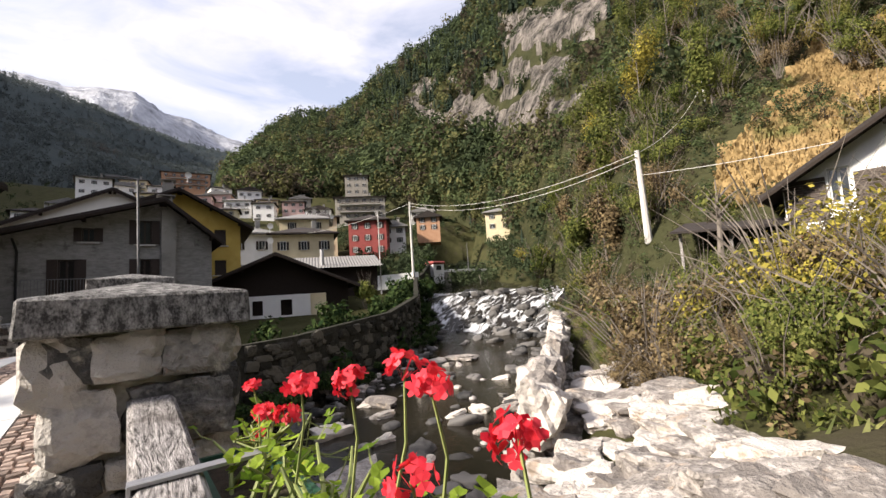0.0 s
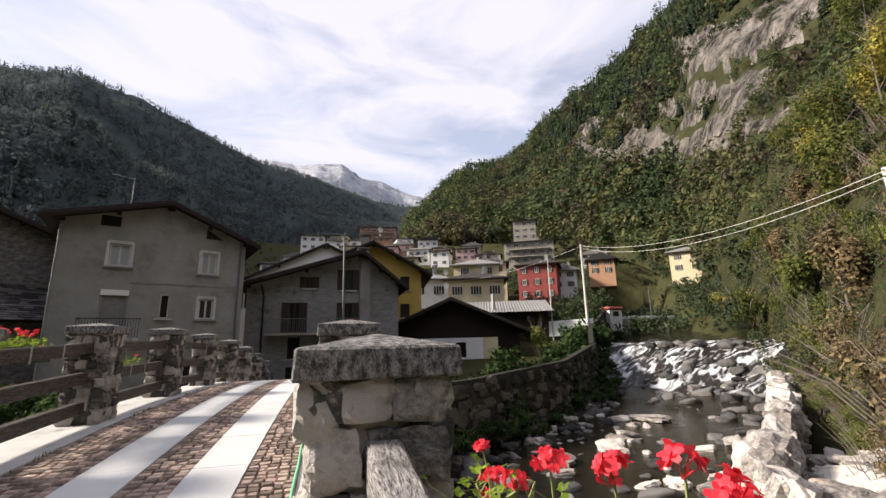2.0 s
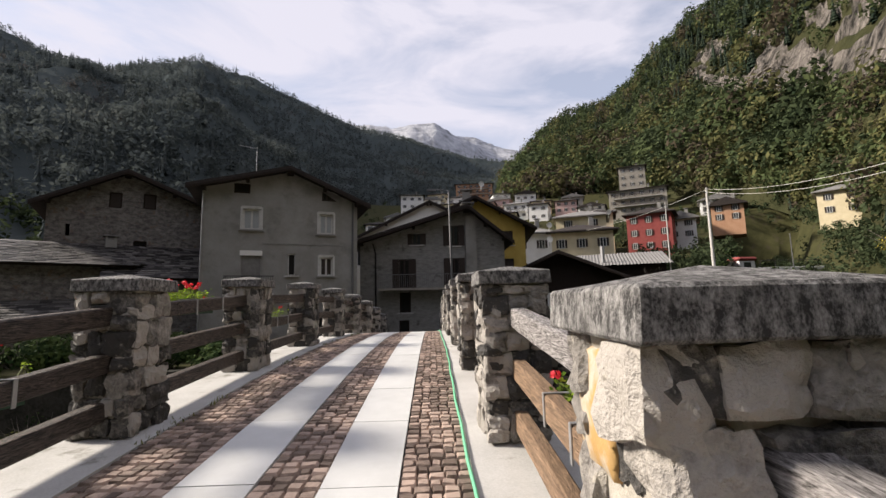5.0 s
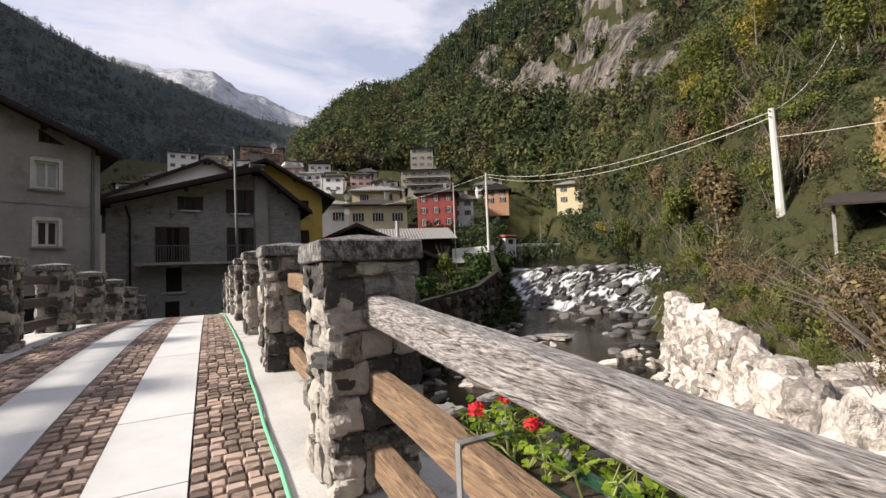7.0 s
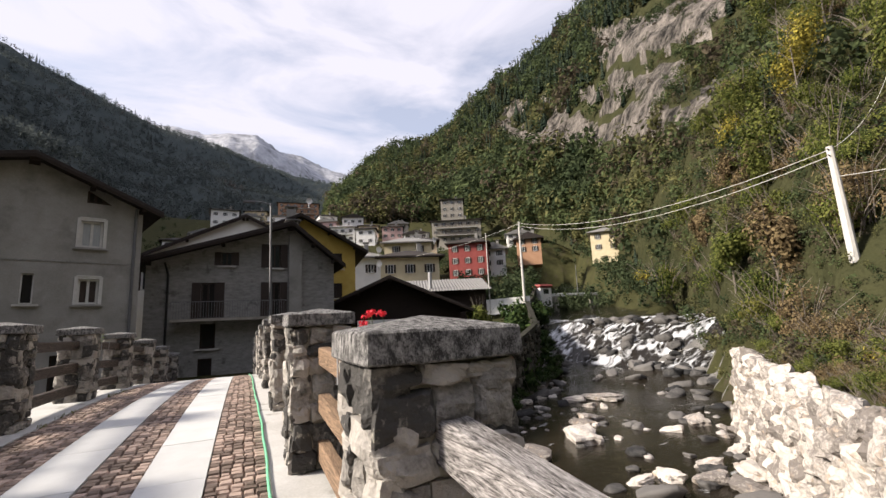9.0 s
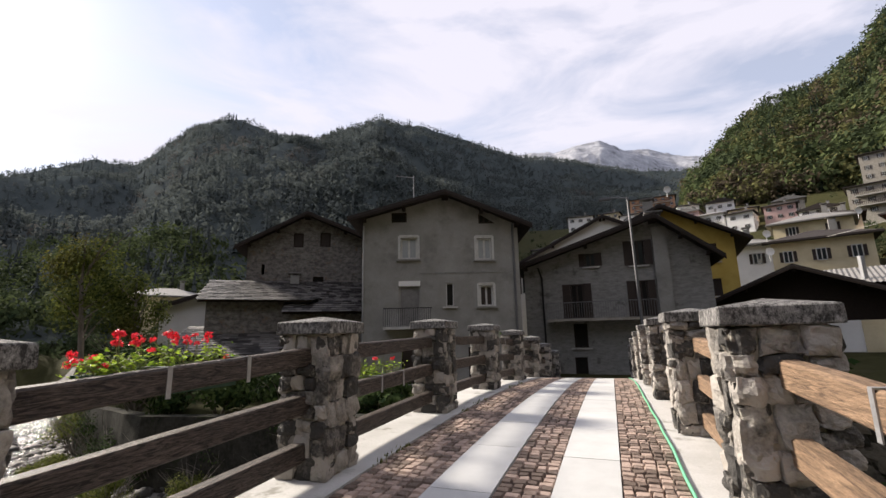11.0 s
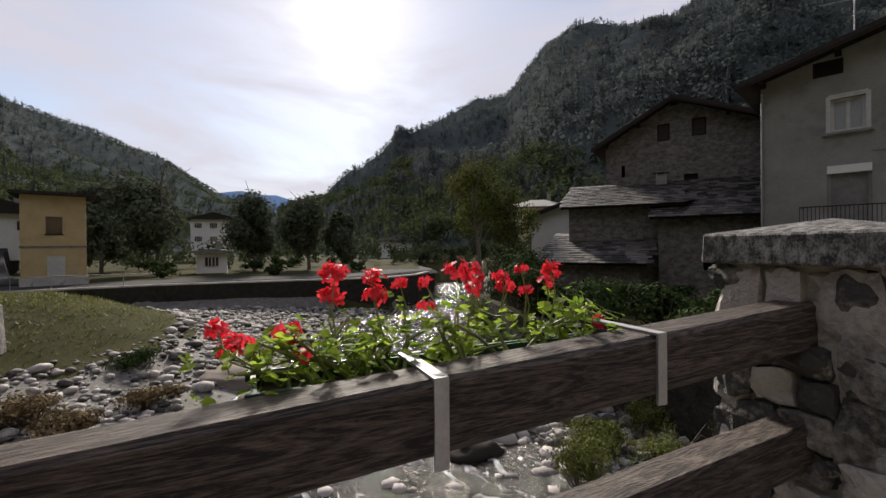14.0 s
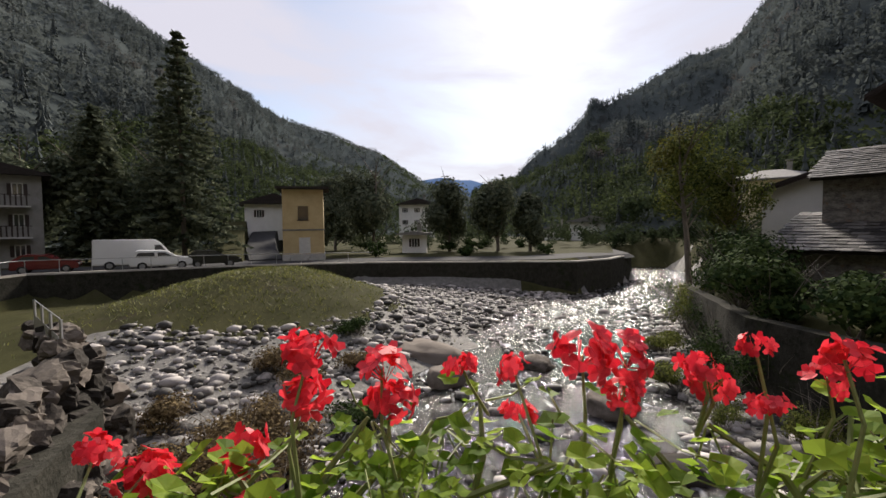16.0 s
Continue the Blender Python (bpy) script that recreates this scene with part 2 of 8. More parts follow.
M_SNOW = mat("snowy_rock", (0.08, 0.083, 0.095), (0.50, 0.51, 0.55), 0.03, 0.9, 1.0, 0.05, bump_dist=14.0, stretch=(1, 1, 0.4))
M_FOLIAGE = mat("autumn_foliage", (0.022, 0.036, 0.010), (0.135, 0.15, 0.036), 0.10, 0.9, 0.0, 1.2, island=0.5, thin=0.25, spots=(0.15, 0.11, 0.035), spot_scale=0.05, spot_edge=(0.54, 0.68), spec=0.08)
M_CONIFER = mat("conifer_foliage", (0.020, 0.032, 0.024), (0.05, 0.064, 0.044), 0.12, 1.0, 0.0, 1.0, island=0.3, spec=0.0, thin=0.08)
# Blue is lifted in these crown colours to stand for haze.
M_CROWNS = [mat("deep_green_crown", (0.014, 0.024, 0.013), (0.084, 0.104, 0.052), 0.13, 1.0, 0.0, 0.5, island=0.14, thin=0.25, spec=0.03), mat("mid_green_crown", (0.022, 0.036, 0.017), (0.122, 0.148, 0.064), 0.13, 1.0, 0.0, 0.5, island=0.14, thin=0.25, spec=0.03),
            mat("olive_crown", (0.038, 0.042, 0.019), (0.160, 0.155, 0.066), 0.13, 1.0, 0.0, 0.5, island=0.16, thin=0.25, spec=0.03), mat("brown_crown", (0.040, 0.034, 0.025), (0.125, 0.102, 0.070), 0.13, 1.0, 0.0, 0.5, island=0.16, thin=0.25, spec=0.03)]
# Crowns of the shaded slopes, haze mixed into their blue-grey.
M_HAZECONIFER = mat("hazed_conifer", (0.055, 0.067, 0.069), (0.098, 0.108, 0.104), 0.05, 1.0, 0.0, 0.8, island=0.06, spec=0.0)
M_HAZEWOOD = mat("hazed_forest", (0.070, 0.086, 0.088), (0.132, 0.146, 0.138), 0.03, 1.0, 0.0, 0.8, island=0.05, spots=(0.118, 0.105, 0.098), spot_scale=0.02, spec=0.0, thin=0.3)
M_ROADTREE = mat("roadside_leaf", (0.045, 0.058, 0.042), (0.14, 0.155, 0.10), 0.9, 0.95, 0.0, 6, island=0.4, thin=0.2, spec=0.03)
M_BUSH = mat("bush_leaf", (0.04, 0.055, 0.014), (0.17, 0.18, 0.05), 0.9, 0.95, 0.0, 6, island=0.5, thin=0.3, spec=0.05)
M_YELLOWLEAF = mat("yellow_leaf", (0.12, 0.11, 0.028), (0.36, 0.30, 0.06), 0.9, 0.95, 0.0, 6, island=0.7, thin=0.3, spec=0.05)
M_DRYLEAF = mat("dry_brown_leaf", (0.07, 0.05, 0.028), (0.20, 0.15, 0.08), 0.9, 0.95, 0.0, 6, island=0.7, thin=0.2, spec=0.05)
M_DARKLEAF = mat("dark_leaf", (0.014, 0.028, 0.010), (0.055, 0.08, 0.026), 0.9, 0.95, 0.0, 6, island=0.6, thin=0.15, spec=0.05)
M_BARK = mat("bark", (0.07, 0.055, 0.045), (0.22, 0.19, 0.16), 6, 0.9, 0.8, 30, stretch=(1, 1, 0.3))
M_PALEBARK = mat("pale_bark", (0.26, 0.24, 0.21), (0.46, 0.43, 0.39), 6, 0.9, 0.6, 30, stretch=(1, 1, 0.3))
M_GRASS = mat("grass_blade", (0.07, 0.085, 0.02), (0.22, 0.22, 0.07), 0.8, 0.7, 0.0, 8, island=0.6, thin=0.3)
M_DRYGRASS = mat("dry_meadow", (0.17, 0.12, 0.055), (0.36, 0.25, 0.115), 0.25, 1.0, 0.9, 3, bump_dist=0.3, spec=0.05, spots=(0.12, 0.12, 0.045), spot_scale=0.16)
M_WETROCK = mat("wet_rock", (0.02, 0.02, 0.02), (0.13, 0.122, 0.115), 3, 0.7, 0.9, 18, vary=0.6, spec=0.2)
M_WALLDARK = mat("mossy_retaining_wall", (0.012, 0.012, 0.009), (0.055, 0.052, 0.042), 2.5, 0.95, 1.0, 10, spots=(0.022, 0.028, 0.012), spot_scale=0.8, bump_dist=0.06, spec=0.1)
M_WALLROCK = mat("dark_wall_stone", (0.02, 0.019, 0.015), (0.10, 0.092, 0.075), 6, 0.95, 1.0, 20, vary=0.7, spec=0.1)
M_CARWHITE = mat("white_car_paint", (0.72, 0.72, 0.72), (0.78, 0.78, 0.78), 2, 0.25, 0.0, 30, spec=0.6)
M_CARRED = mat("dark_red_car_paint", (0.12, 0.012, 0.015), (0.16, 0.02, 0.022), 2, 0.25, 0.0, 30, spec=0.6)
M_CARBLACK = mat("black_car_paint", (0.015, 0.016, 0.018), (0.022, 0.023, 0.026), 2, 0.22, 0.0, 30, spec=0.6)
M_TYRE = mat("tyre_rubber", (0.012, 0.012, 0.012), (0.025, 0.025, 0.025), 9, 0.85, 0.2, 50)
M_POLE = mat("weathered_pole", (0.38, 0.36, 0.33), (0.60, 0.58, 0.55), 5, 0.85, 0.4, 30, stretch=(4, 4, 0.5))
M_STEELPOLE = mat("lamp_post_steel", (0.12, 0.12, 0.125), (0.2, 0.2, 0.21), 5, 0.5, 0.1, 30, metal=0.5)


def water_material():
    m = bpy.data.materials.new("river_water")
    m.use_nodes = True
    n, l = m.node_tree.nodes, m.node_tree.links
    b = n["Principled BSDF"]
    geo, mp = n.new("ShaderNodeNewGeometry"), n.new("ShaderNodeMapping")
    mp.inputs["Rotation"].default_value = (0, 0, radians(-25))
    mp.inputs["Scale"].default_value = (0.55, 1.4, 1.0)
    l.new(geo.outputs["Position"], mp.inputs["Vector"])
    a, f, r = n.new("ShaderNodeTexNoise"), n.new("ShaderNodeTexNoise"), n.new("ShaderNodeValToRGB")
    a.inputs["Scale"].default_value, a.inputs["Detail"].default_value, a.inputs["Distortion"].default_value = 1.5, 6, 0.8
    f.inputs["Scale"].default_value, f.inputs["Detail"].default_value = 9.0, 5
    at = n.new("ShaderNodeAttribute")
    at.attribute_name = "foam"
    add = n.new("ShaderNodeMath")
    add.operation = "ADD"
    for t in (a, f):
        l.new(mp.outputs["Vector"], t.inputs["Vector"])
    l.new(a.outputs["Fac"], add.inputs[0])
    l.new(at.outputs["Fac"], add.inputs[1])
    r.color_ramp.elements[0].position, r.color_ramp.elements[0].color = 0.66, (0.016, 0.013, 0.009, 1)
    r.color_ramp.elements[1].position, r.color_ramp.elements[1].color = 0.86, (0.75, 0.76, 0.78, 1)
    l.new(add.outputs[0], r.inputs["Fac"])
    l.new(r.outputs["Color"], b.inputs["Base Color"])
    b.inputs["Roughness"].default_value = 0.12
    b.inputs["Specular IOR Level"].default_value = 0.3
    bp, s = n.new("ShaderNodeBump"), n.new("ShaderNodeMath")
    s.operation = "ADD"
    l.new(a.outputs["Fac"], s.inputs[0])
    l.new(f.outputs["Fac"], s.inputs[1])
    bp.inputs["Distance"].default_value = 0.13
    chop = n.new("ShaderNodeMath")
    chop.operation, chop.use_clamp = "MULTIPLY_ADD", True
    chop.inputs[1].default_value, chop.inputs[2].default_value = 12.0, 0.12
    l.new(at.outputs["Fac"], chop.inputs[0])
    l.new(chop.outputs[0], bp.inputs["Strength"])
    l.new(s.outputs[0], bp.inputs["Height"])
    l.new(bp.outputs["Normal"], b.inputs["Normal"])
    return m


M_WATER = water_material()


# ---- building blocks ----
def part(name, bm, material, parent=None, label="", smooth=False):
    me = bpy.data.meshes.new(name)
    bm.to_mesh(me)
    bm.free()
    if smooth:
        for p in me.polygons:
            p.use_smooth = True
    for mt in material if isinstance(material, (list, tuple)) else [material]:
        me.materials.append(mt)
    ob = new(name, me)
    ob.parent = parent
    if label:
        ob["label"] = label
    return ob


def raw(name, verts, faces, material, parent=None, label="", smooth=False, ids=None):
    me = bpy.data.meshes.new(name)
    me.from_pydata([tuple(v) for v in verts], [], [tuple(int(i) for i in f) for f in faces])
    for mt in material if isinstance(material, (list, tuple)) else [material]:
        me.materials.append(mt)
    if ids is not None:
        me.polygons.foreach_set("material_index", [int(i) for i in ids])
    if smooth:
        me.polygons.foreach_set("use_smooth", [True] * len(me.polygons))
    me.update()
    ob = new(name, me)
    ob.parent = parent
    if label:
        ob["label"] = label
    return ob


def share(name, data, m, parent=None):
    """Another object on the same mesh."""
    ob = new(name, data)
    ob.parent = parent
    ob.matrix_basis = m
    return ob


def thing(name, label, category, x=0.0, y=0.0, z=0.0, rz=0.0, group="", kind=""):
    ob = new(name)
    ob.matrix_basis = pose(x, y, z, 0, 0, rz)
    ob.empty_display_size = 0.2
    return tagged(ob, label, category, group, kind)


def box(bm, x0, y0, z0, x1, y1, z1, m=None, bevel=0.0):
    vs = bmesh.ops.create_cube(bm, size=1.0)["verts"]
    for v in vs:
        v.co = Vector((x0 + (v.co.x + 0.5) * (x1 - x0), y0 + (v.co.y + 0.5) * (y1 - y0), z0 + (v.co.z + 0.5) * (z1 - z0)))
    if bevel:
        es = list({e for v in vs for e in v.link_edges})
        got = bmesh.ops.bevel(bm, geom=es, offset=bevel, segments=1, affect="EDGES")
        vs = list({v for v in got["verts"]} | {v for v in vs if v.is_valid})
    if m is not None:
        for v in vs:
            v.co = m @ v.co
    return bm


def boxed(*a, **k):
    return box(bmesh.new(), *a, **k)


def tube(bm, pts, radii, sides=7):
    """A tapered tube along points."""
    rings = []
    pts = [Vector(p) for p in pts]
    for i, p in enumerate(pts):
        d = (pts[min(i + 1, len(pts) - 1)] - pts[max(i - 1, 0)]).normalized()
        u = d.orthogonal().normalized() if i == 0 else (u - d * u.dot(d)).normalized()
        w = d.cross(u)
        r = radii[i] if isinstance(radii, (list, tuple)) else radii
        rings.append([bm.verts.new(p + (u * math.cos(2 * math.pi * k / sides) + w * math.sin(2 * math.pi * k / sides)) * r) for k in range(sides)])
    for a, b in zip(rings, rings[1:]):
        for k in range(sides):
            bm.faces.new((a[k], a[(k + 1) % sides], b[(k + 1) % sides], b[k]))
    bm.faces.new(rings[0][::-1])
    bm.faces.new(rings[-1])
    return bm


def rock(seed, cuts=2, rough=0.22, blocky=0.5):
    """A unit rough stone."""
    bm = bmesh.new()
    bmesh.ops.create_cube(bm, size=1.0)
    bmesh.ops.subdivide_edges(bm, edges=bm.edges[:], cuts=cuts, use_grid_fill=True)
    off = Vector((seed * 7.3, seed * 3.1, seed * 1.7))
    for v in bm.verts:
        ball = v.co.normalized() * 0.58
        p = v.co * blocky + ball * (1 - blocky)
        n1 = noise.noise(v.co * 1.6 + off)
        n2 = noise.noise(v.co * 4.5 + off)
        v.co = p * (1 + rough * n1 + rough * 0.5 * n2 + rough * 0.3 * noise.noise(v.co * 9.0 + off))
    me = bpy.data.meshes.new("stone")
    bm.to_mesh(me)
    bm.free()
    return me


rng = random.Random(7)


def smoothed(me):
    me.polygons.foreach_set("use_smooth", [True] * len(me.polygons))
    return me


def with_material(me, m):
    me.materials.append(m)
    return me


ROCKS = [with_material(rock(i, 4, 0.30, 0.6), M_STONE) for i in range(12)]
BOULDERS = [smoothed(with_material(rock(20 + i, 5, 0.34, 0.35), M_TOWNROCK)) for i in range(6)]
PALES = [with_material(rock(40 + i, 5, 0.36, 0.5), M_WHITESTONE) for i in range(7)]
WETS = [smoothed(with_material(rock(60 + i, 5, 0.36, 0.35), M_WETROCK)) for i in range(6)]


# ---- the lie of the land ----
def deck_z(y):
    return 0.86 - 0.005 * (y - 10.5) ** 2


CHANNEL = [(90, 105), (50, 52), (34, 29), (26, 20.5), (17.5, 13.2), (10, 7), (5, 3.4), (1, 1.6), (-4, 0.8), (-9, -1), (-13, -5), (-19, -14), (-27, -24), (-33, -24), (-41, -12), (-44, -2), (-44, 8), (-43, 17), (-55, 27), (-74, 33),
           (-74, 41), (-55, 37), (-36, 26), (-25, 18), (-16, 14.5), (-6, 15), (0, 16), (6, 18), (14, 24), (20, 30), (24, 36), (30, 44), (45, 62), (75, 105)]
STREAM = [(-200, 66), (-90, 42), (-55, 32), (-40, 21), (-28, 11), (-18, 7), (-9, 6.5), (0, 8.5), (10, 12.5), (18, 20), (24, 27), (29, 33), (40, 45), (62, 78), (82, 105)]
BED_X = [-200, -60, -40, -25, -10, 0, 12, 20, 25.5, 30, 40, 60, 90]
BED_Z = [-6, -4.2, -3.8, -3.4, -2.9, -2.75, -2.65, -2.45, -1.7, 1.2, 1.7, 4.0, 9.0]


def line_distance(px, py, line):
    best = np.full(px.shape, 1e9)
    for (ax, ay), (bx, by) in zip(line, line[1:]):
        t = np.clip(((px - ax) * (bx - ax) + (py - ay) * (by - ay)) / ((bx - ax) ** 2 + (by - ay) ** 2), 0, 1)
        best = np.minimum(best, np.hypot(px - ax - t * (bx - ax), py - ay - t * (by - ay)))
    return best


def inside(px, py, poly):
    hit = np.zeros(px.shape, bool)
    for (ax, ay), (bx, by) in zip(poly, poly[1:] + poly[:1]):
        cross = ((ay > py) != (by > py)) & (px < (bx - ax) * (py - ay) / ((by - ay) or 1e-9) + ax)
        hit ^= cross
    return hit


def ripple(x, y, s):
    return np.sin(x * s + 1.3 * np.sin(y * s * 0.7)) * np.cos(y * s * 0.9 + 0.8 * np.sin(x * s * 1.3))


def land(px, py):
    """Height of the ground."""
    px, py = np.asarray(px, float), np.asarray(py, float)
    r = np.hypot(px + 1, py - 2)
    az = np.degrees(np.arctan2(-(px + 1), py - 2))
    bed = np.interp(px + np.clip((py - 20) * 0.25, -4, 4), BED_X, BED_Z)
    ds = line_distance(px, py, STREAM)
    bed = bed - 0.22 * np.clip((4.6 - ds) / 1.2, 0, 1) + np.clip((ds - 4.3) * 0.10, 0, 1.0) * (px < 2) + 0.10 * ripple(px, py, 1.7) * 0.7
    bed = bed + 2.75 * np.exp(-((px + 28) / 8.5) ** 2 - ((py + 5.0) / 8.0) ** 2)
    rise = 5.5 * (np.maximum(r, 1) / 58) ** 1.75 - 1.9
    north = np.where((az < 14) & (az > -60), np.minimum(rise, 52), np.minimum(-0.5 + np.clip(r - 45, 0, 200) * 0.02, 6))
    north = np.maximum(north, -0.5)
    inn = inside(px, py, CHANNEL)
    edge = line_distance(px, py, CHANNEL + CHANNEL[:1])
    south_up = 0.15 + np.clip(edge - 1.5, 0, 60) * 0.26 + 0.2 * ripple(px, py, 0.9)
    south_down = -0.8 + 0 * px
    k = np.clip((px + 6) / 10, 0, 1)
    south = south_down * (1 - k) + south_up * k
    k2 = np.clip((np.abs(px + 1.8) - 2.3) / 2.0, 0, 1)
    south = np.where(py < 1.5, south * k2 + (deck_z(np.maximum(py, -8)) - 0.12) * (1 - k2), south)
    upper = np.where((py > 0.62 * px + 9) & ~((px < -40) & (py < 24 - 0.2 * px)) & (py > 0), north, south)
    far = np.clip((r - 300) / 200, 0, 1)
    upper = upper * (1 - far) + np.minimum(upper, -1.0) * far
    t = np.clip(edge / 0.9, 0, 1)
    return np.where(inn, bed, np.where(edge < 0.9, bed * (1 - t) + upper * t, upper))


def height(x, y):
    return float(land(np.array([x]), np.array([y]))[0])


n_side = 240
u = np.linspace(-1, 1, n_side)
gx, gy = np.meshgrid(12 * np.sinh(u * 5.7) - 4, 12 * np.sinh(u * 5.7) + 10, indexing="ij")
gz = land(gx.ravel(), gy.ravel()).reshape(gx.shape)
g_verts = np.stack([gx.ravel(), gy.ravel(), gz.ravel()], 1)
ii = (np.arange(n_side - 1)[:, None] * n_side + np.arange(n_side - 1)[None]).ravel()
g_faces = np.stack([ii, ii + n_side, ii + n_side + 1, ii + 1], 1)
cx, cy = g_verts[g_faces, 0].mean(1), g_verts[g_faces, 1].mean(1)
g_ids = inside(cx, cy, CHANNEL).astype(int)
mound = (((cx + 28) / 9.0) ** 2 + ((cy + 5.2) / 7.4) ** 2 < 1) | ((cy < -8) & (cx < -12))
g_ids[mound] = 0
g_ids[(cy > 33) & (cx > 15)] = 0
tagged(raw("ground", g_verts, g_faces, [M_GROUND, M_BED], smooth=True, ids=g_ids), "grassy valley floor with a stony river bed", "ground", kind="structure")


def water_sheet():
    verts, faces, foam = [], [], []
    pts = [Vector((x, y, 0)) for x, y in STREAM[1:-1]]
    fine = []
    for a, b in zip(pts, pts[1:]):
        n = max(2, int((b - a).length / 0.8))
        fine += [a.lerp(b, i / n) for i in range(n)]
    for _ in range(6):
        fine = [fine[0]] + [(p + 2 * q + s) / 4 for p, q, s in zip(fine, fine[1:], fine[2:])] + [fine[-1]]
    m = 29
    for i, p in enumerate(fine):
        d = (fine[min(i + 1, len(fine) - 1)] - fine[max(i - 1, 0)]).normalized()
        side = Vector((-d.y, d.x, 0))
        for j in range(m):
            q = p + side * ((j / (m - 1) - 0.5) * 15)
            base = np.interp(q.x + min(4, max(-4, (q.y - 20) * 0.25)), BED_X, BED_Z)
            fall = 1.0 if 23.0 < q.x + (q.y - 27) * 0.2 < 32 and q.y < 40 else 0.0
            wob = noise.noise(q * 0.9) * 0.05 + fall * (noise.noise(q * 0.6) * 0.22 + noise.noise(q * 2.1) * 0.06 + 0.2 * math.sin((q.x + q.y) * 1.5))
            verts.append((q.x, q.y, base + 0.10 + wob))
            chute = noise.noise(Vector((q.x * 0.5, q.y * 0.5, 3.0))) + 0.5 * math.sin((q.x + q.y) * 1.5)
            foam.append((0.18 + 0.12 * chute) * fall + (0.06 if q.x < -5 else 0.0))
    k = np.arange(len(fine) - 1)[:, None] * m + np.arange(m - 1)[None]
    k = k.ravel()
    ob = raw("water", verts, np.stack([k, k + 1, k + m + 1, k + m], 1), M_WATER, smooth=True)
    at = ob.data.attributes.new("foam", "FLOAT", "POINT")
    at.data.foreach_set("value", foam)
    return tagged(ob, "shallow mountain stream with white rapids", "river", kind="structure")


water_sheet()


# ---- mountains ----
EYE0 = Vector((-1, 2, 1.9))


def ridge_point(az, el, dist):
    return EYE0 + Vector((-math.sin(radians(az)) * dist, math.cos(radians(az)) * dist, math.tan(radians(el)) * dist))


def mountain(name, label, rows, material, power=1.0, rough=0.10, nu=150, nv=46, rocks=None, back=0.5):
    """rows: bearing, rise, crest distance, foot distance, foot height."""
    rows = np.array(rows, float)
    t = np.linspace(0, 1, len(rows))
    s = np.linspace(0, 1, nu)
    az, el, far, near, foot = (np.interp(s, t, rows[:, k]) for k in range(5))
    verts, ids = [], []
    for i in range(nu):
        top, low = ridge_point(az[i], el[i], far[i]), ridge_point(az[i], 0, near[i])
        low.z = foot[i]
        for j in range(nv):
            v = j / (nv - 1) * (1 + back * 0.4)
            if v <= 1:
                p = low.lerp(top, v)
                p.z = low.z + (top.z - low.z) * v ** power
                a = (top - low).length * rough
                n = noise.fractal(Vector((p.x, p.y, p.z)) / (far[i] * 0.22), 1.0, 2.0, 5)
                amp = math.sin(math.pi * min(1, v * 1.02)) ** 0.7 if 0 < v < 0.98 else 0
                p.z += n * a * amp
                if rocks and rocks(*p) == 1:
                    q = Vector((p.x, p.y, p.z * 0.35))
                    push = min(1, p.length / 260) ** 2 * (9 * abs(noise.noise(q / 13.0)) + 5 * abs(noise.noise(q / 5.5)) + 5 * noise.noise(Vector((0, 0, p.z)) / 9.0))
                    p += Vector((EYE0.x - p.x, EYE0.y - p.y, 0)).normalized() * push
                if v > 0.97:
                    p.z += noise.noise(p / (far[i] * 0.012)) * far[i] * 0.006
            else:
                p = low.lerp(top, v)
                p.z = top.z - (v - 1) * (top.z - low.z) * 1.2
            verts.append(p)
    k = (np.arange(nu - 1)[:, None] * nv + np.arange(nv - 1)[None]).ravel()
    faces = np.stack([k, k + nv, k + nv + 1, k + 1], 1)
    ids = None
    if rocks:
        ids = [rocks(*(sum((verts[i] for i in f), Vector()) / 4)) for f in faces]
    ob = raw(name, verts, faces, material, smooth=True, ids=ids)
    tagged(ob, label, "mountain", kind="structure")
    return [Vector(v) for v in verts], nu, nv


def bearing(x, y, z):
    dx, dy = x - EYE0.x, y - EYE0.y
    r = math.hypot(dx, dy)
    return math.degrees(math.atan2(-dx, dy)), math.degrees(math.atan2(z - EYE0.z, r)), r


def cliff_zone(x, y, z):
    """Bare rock bands of the cliff (1), dry meadow behind the hut (2)."""
    a, e, r = bearing(x, y, z)
    n = noise.fractal(Vector((x, y, z)) / 26.0, 1.0, 2.0, 4) * 1.7
    rough = noise.noise(Vector((x, y, z)) / 10.0)
    foot = 20.5 + max(0, a + 46) * 0.15
    low = foot < e + n * 0.3 < 24.0 + 0.9 * math.sin(a * 0.7) and -61 < a + n < -34.5
    shelf = 24.0 < e + n * 0.5 < 27.4 and -49 < a + n * 1.5 < -34 and rough > 0.0
    knoll = 24.6 < e + n * 0.5 < 28.0 and -57.5 < a + n < -49 and rough > -0.1
    high = 29.2 < e + n * 0.4 < 33.2 and -62 < a + n * 1.2 < -47.5
    peak = 34.8 < e + n and -75 < a < -50 and n > 0.1
    scar = 12.5 < e + n * 0.5 < 15.2 and -71 < a + n < -67.5
    if -96 < a + n * 0.8 < -76.5 and 6.5 < e < min(21.0, 12.5 + 1.3 * (-76.5 - a)) + n * 0.8:
        return 2
    return 1 if low or shelf or knoll or high or peak or scar else 0


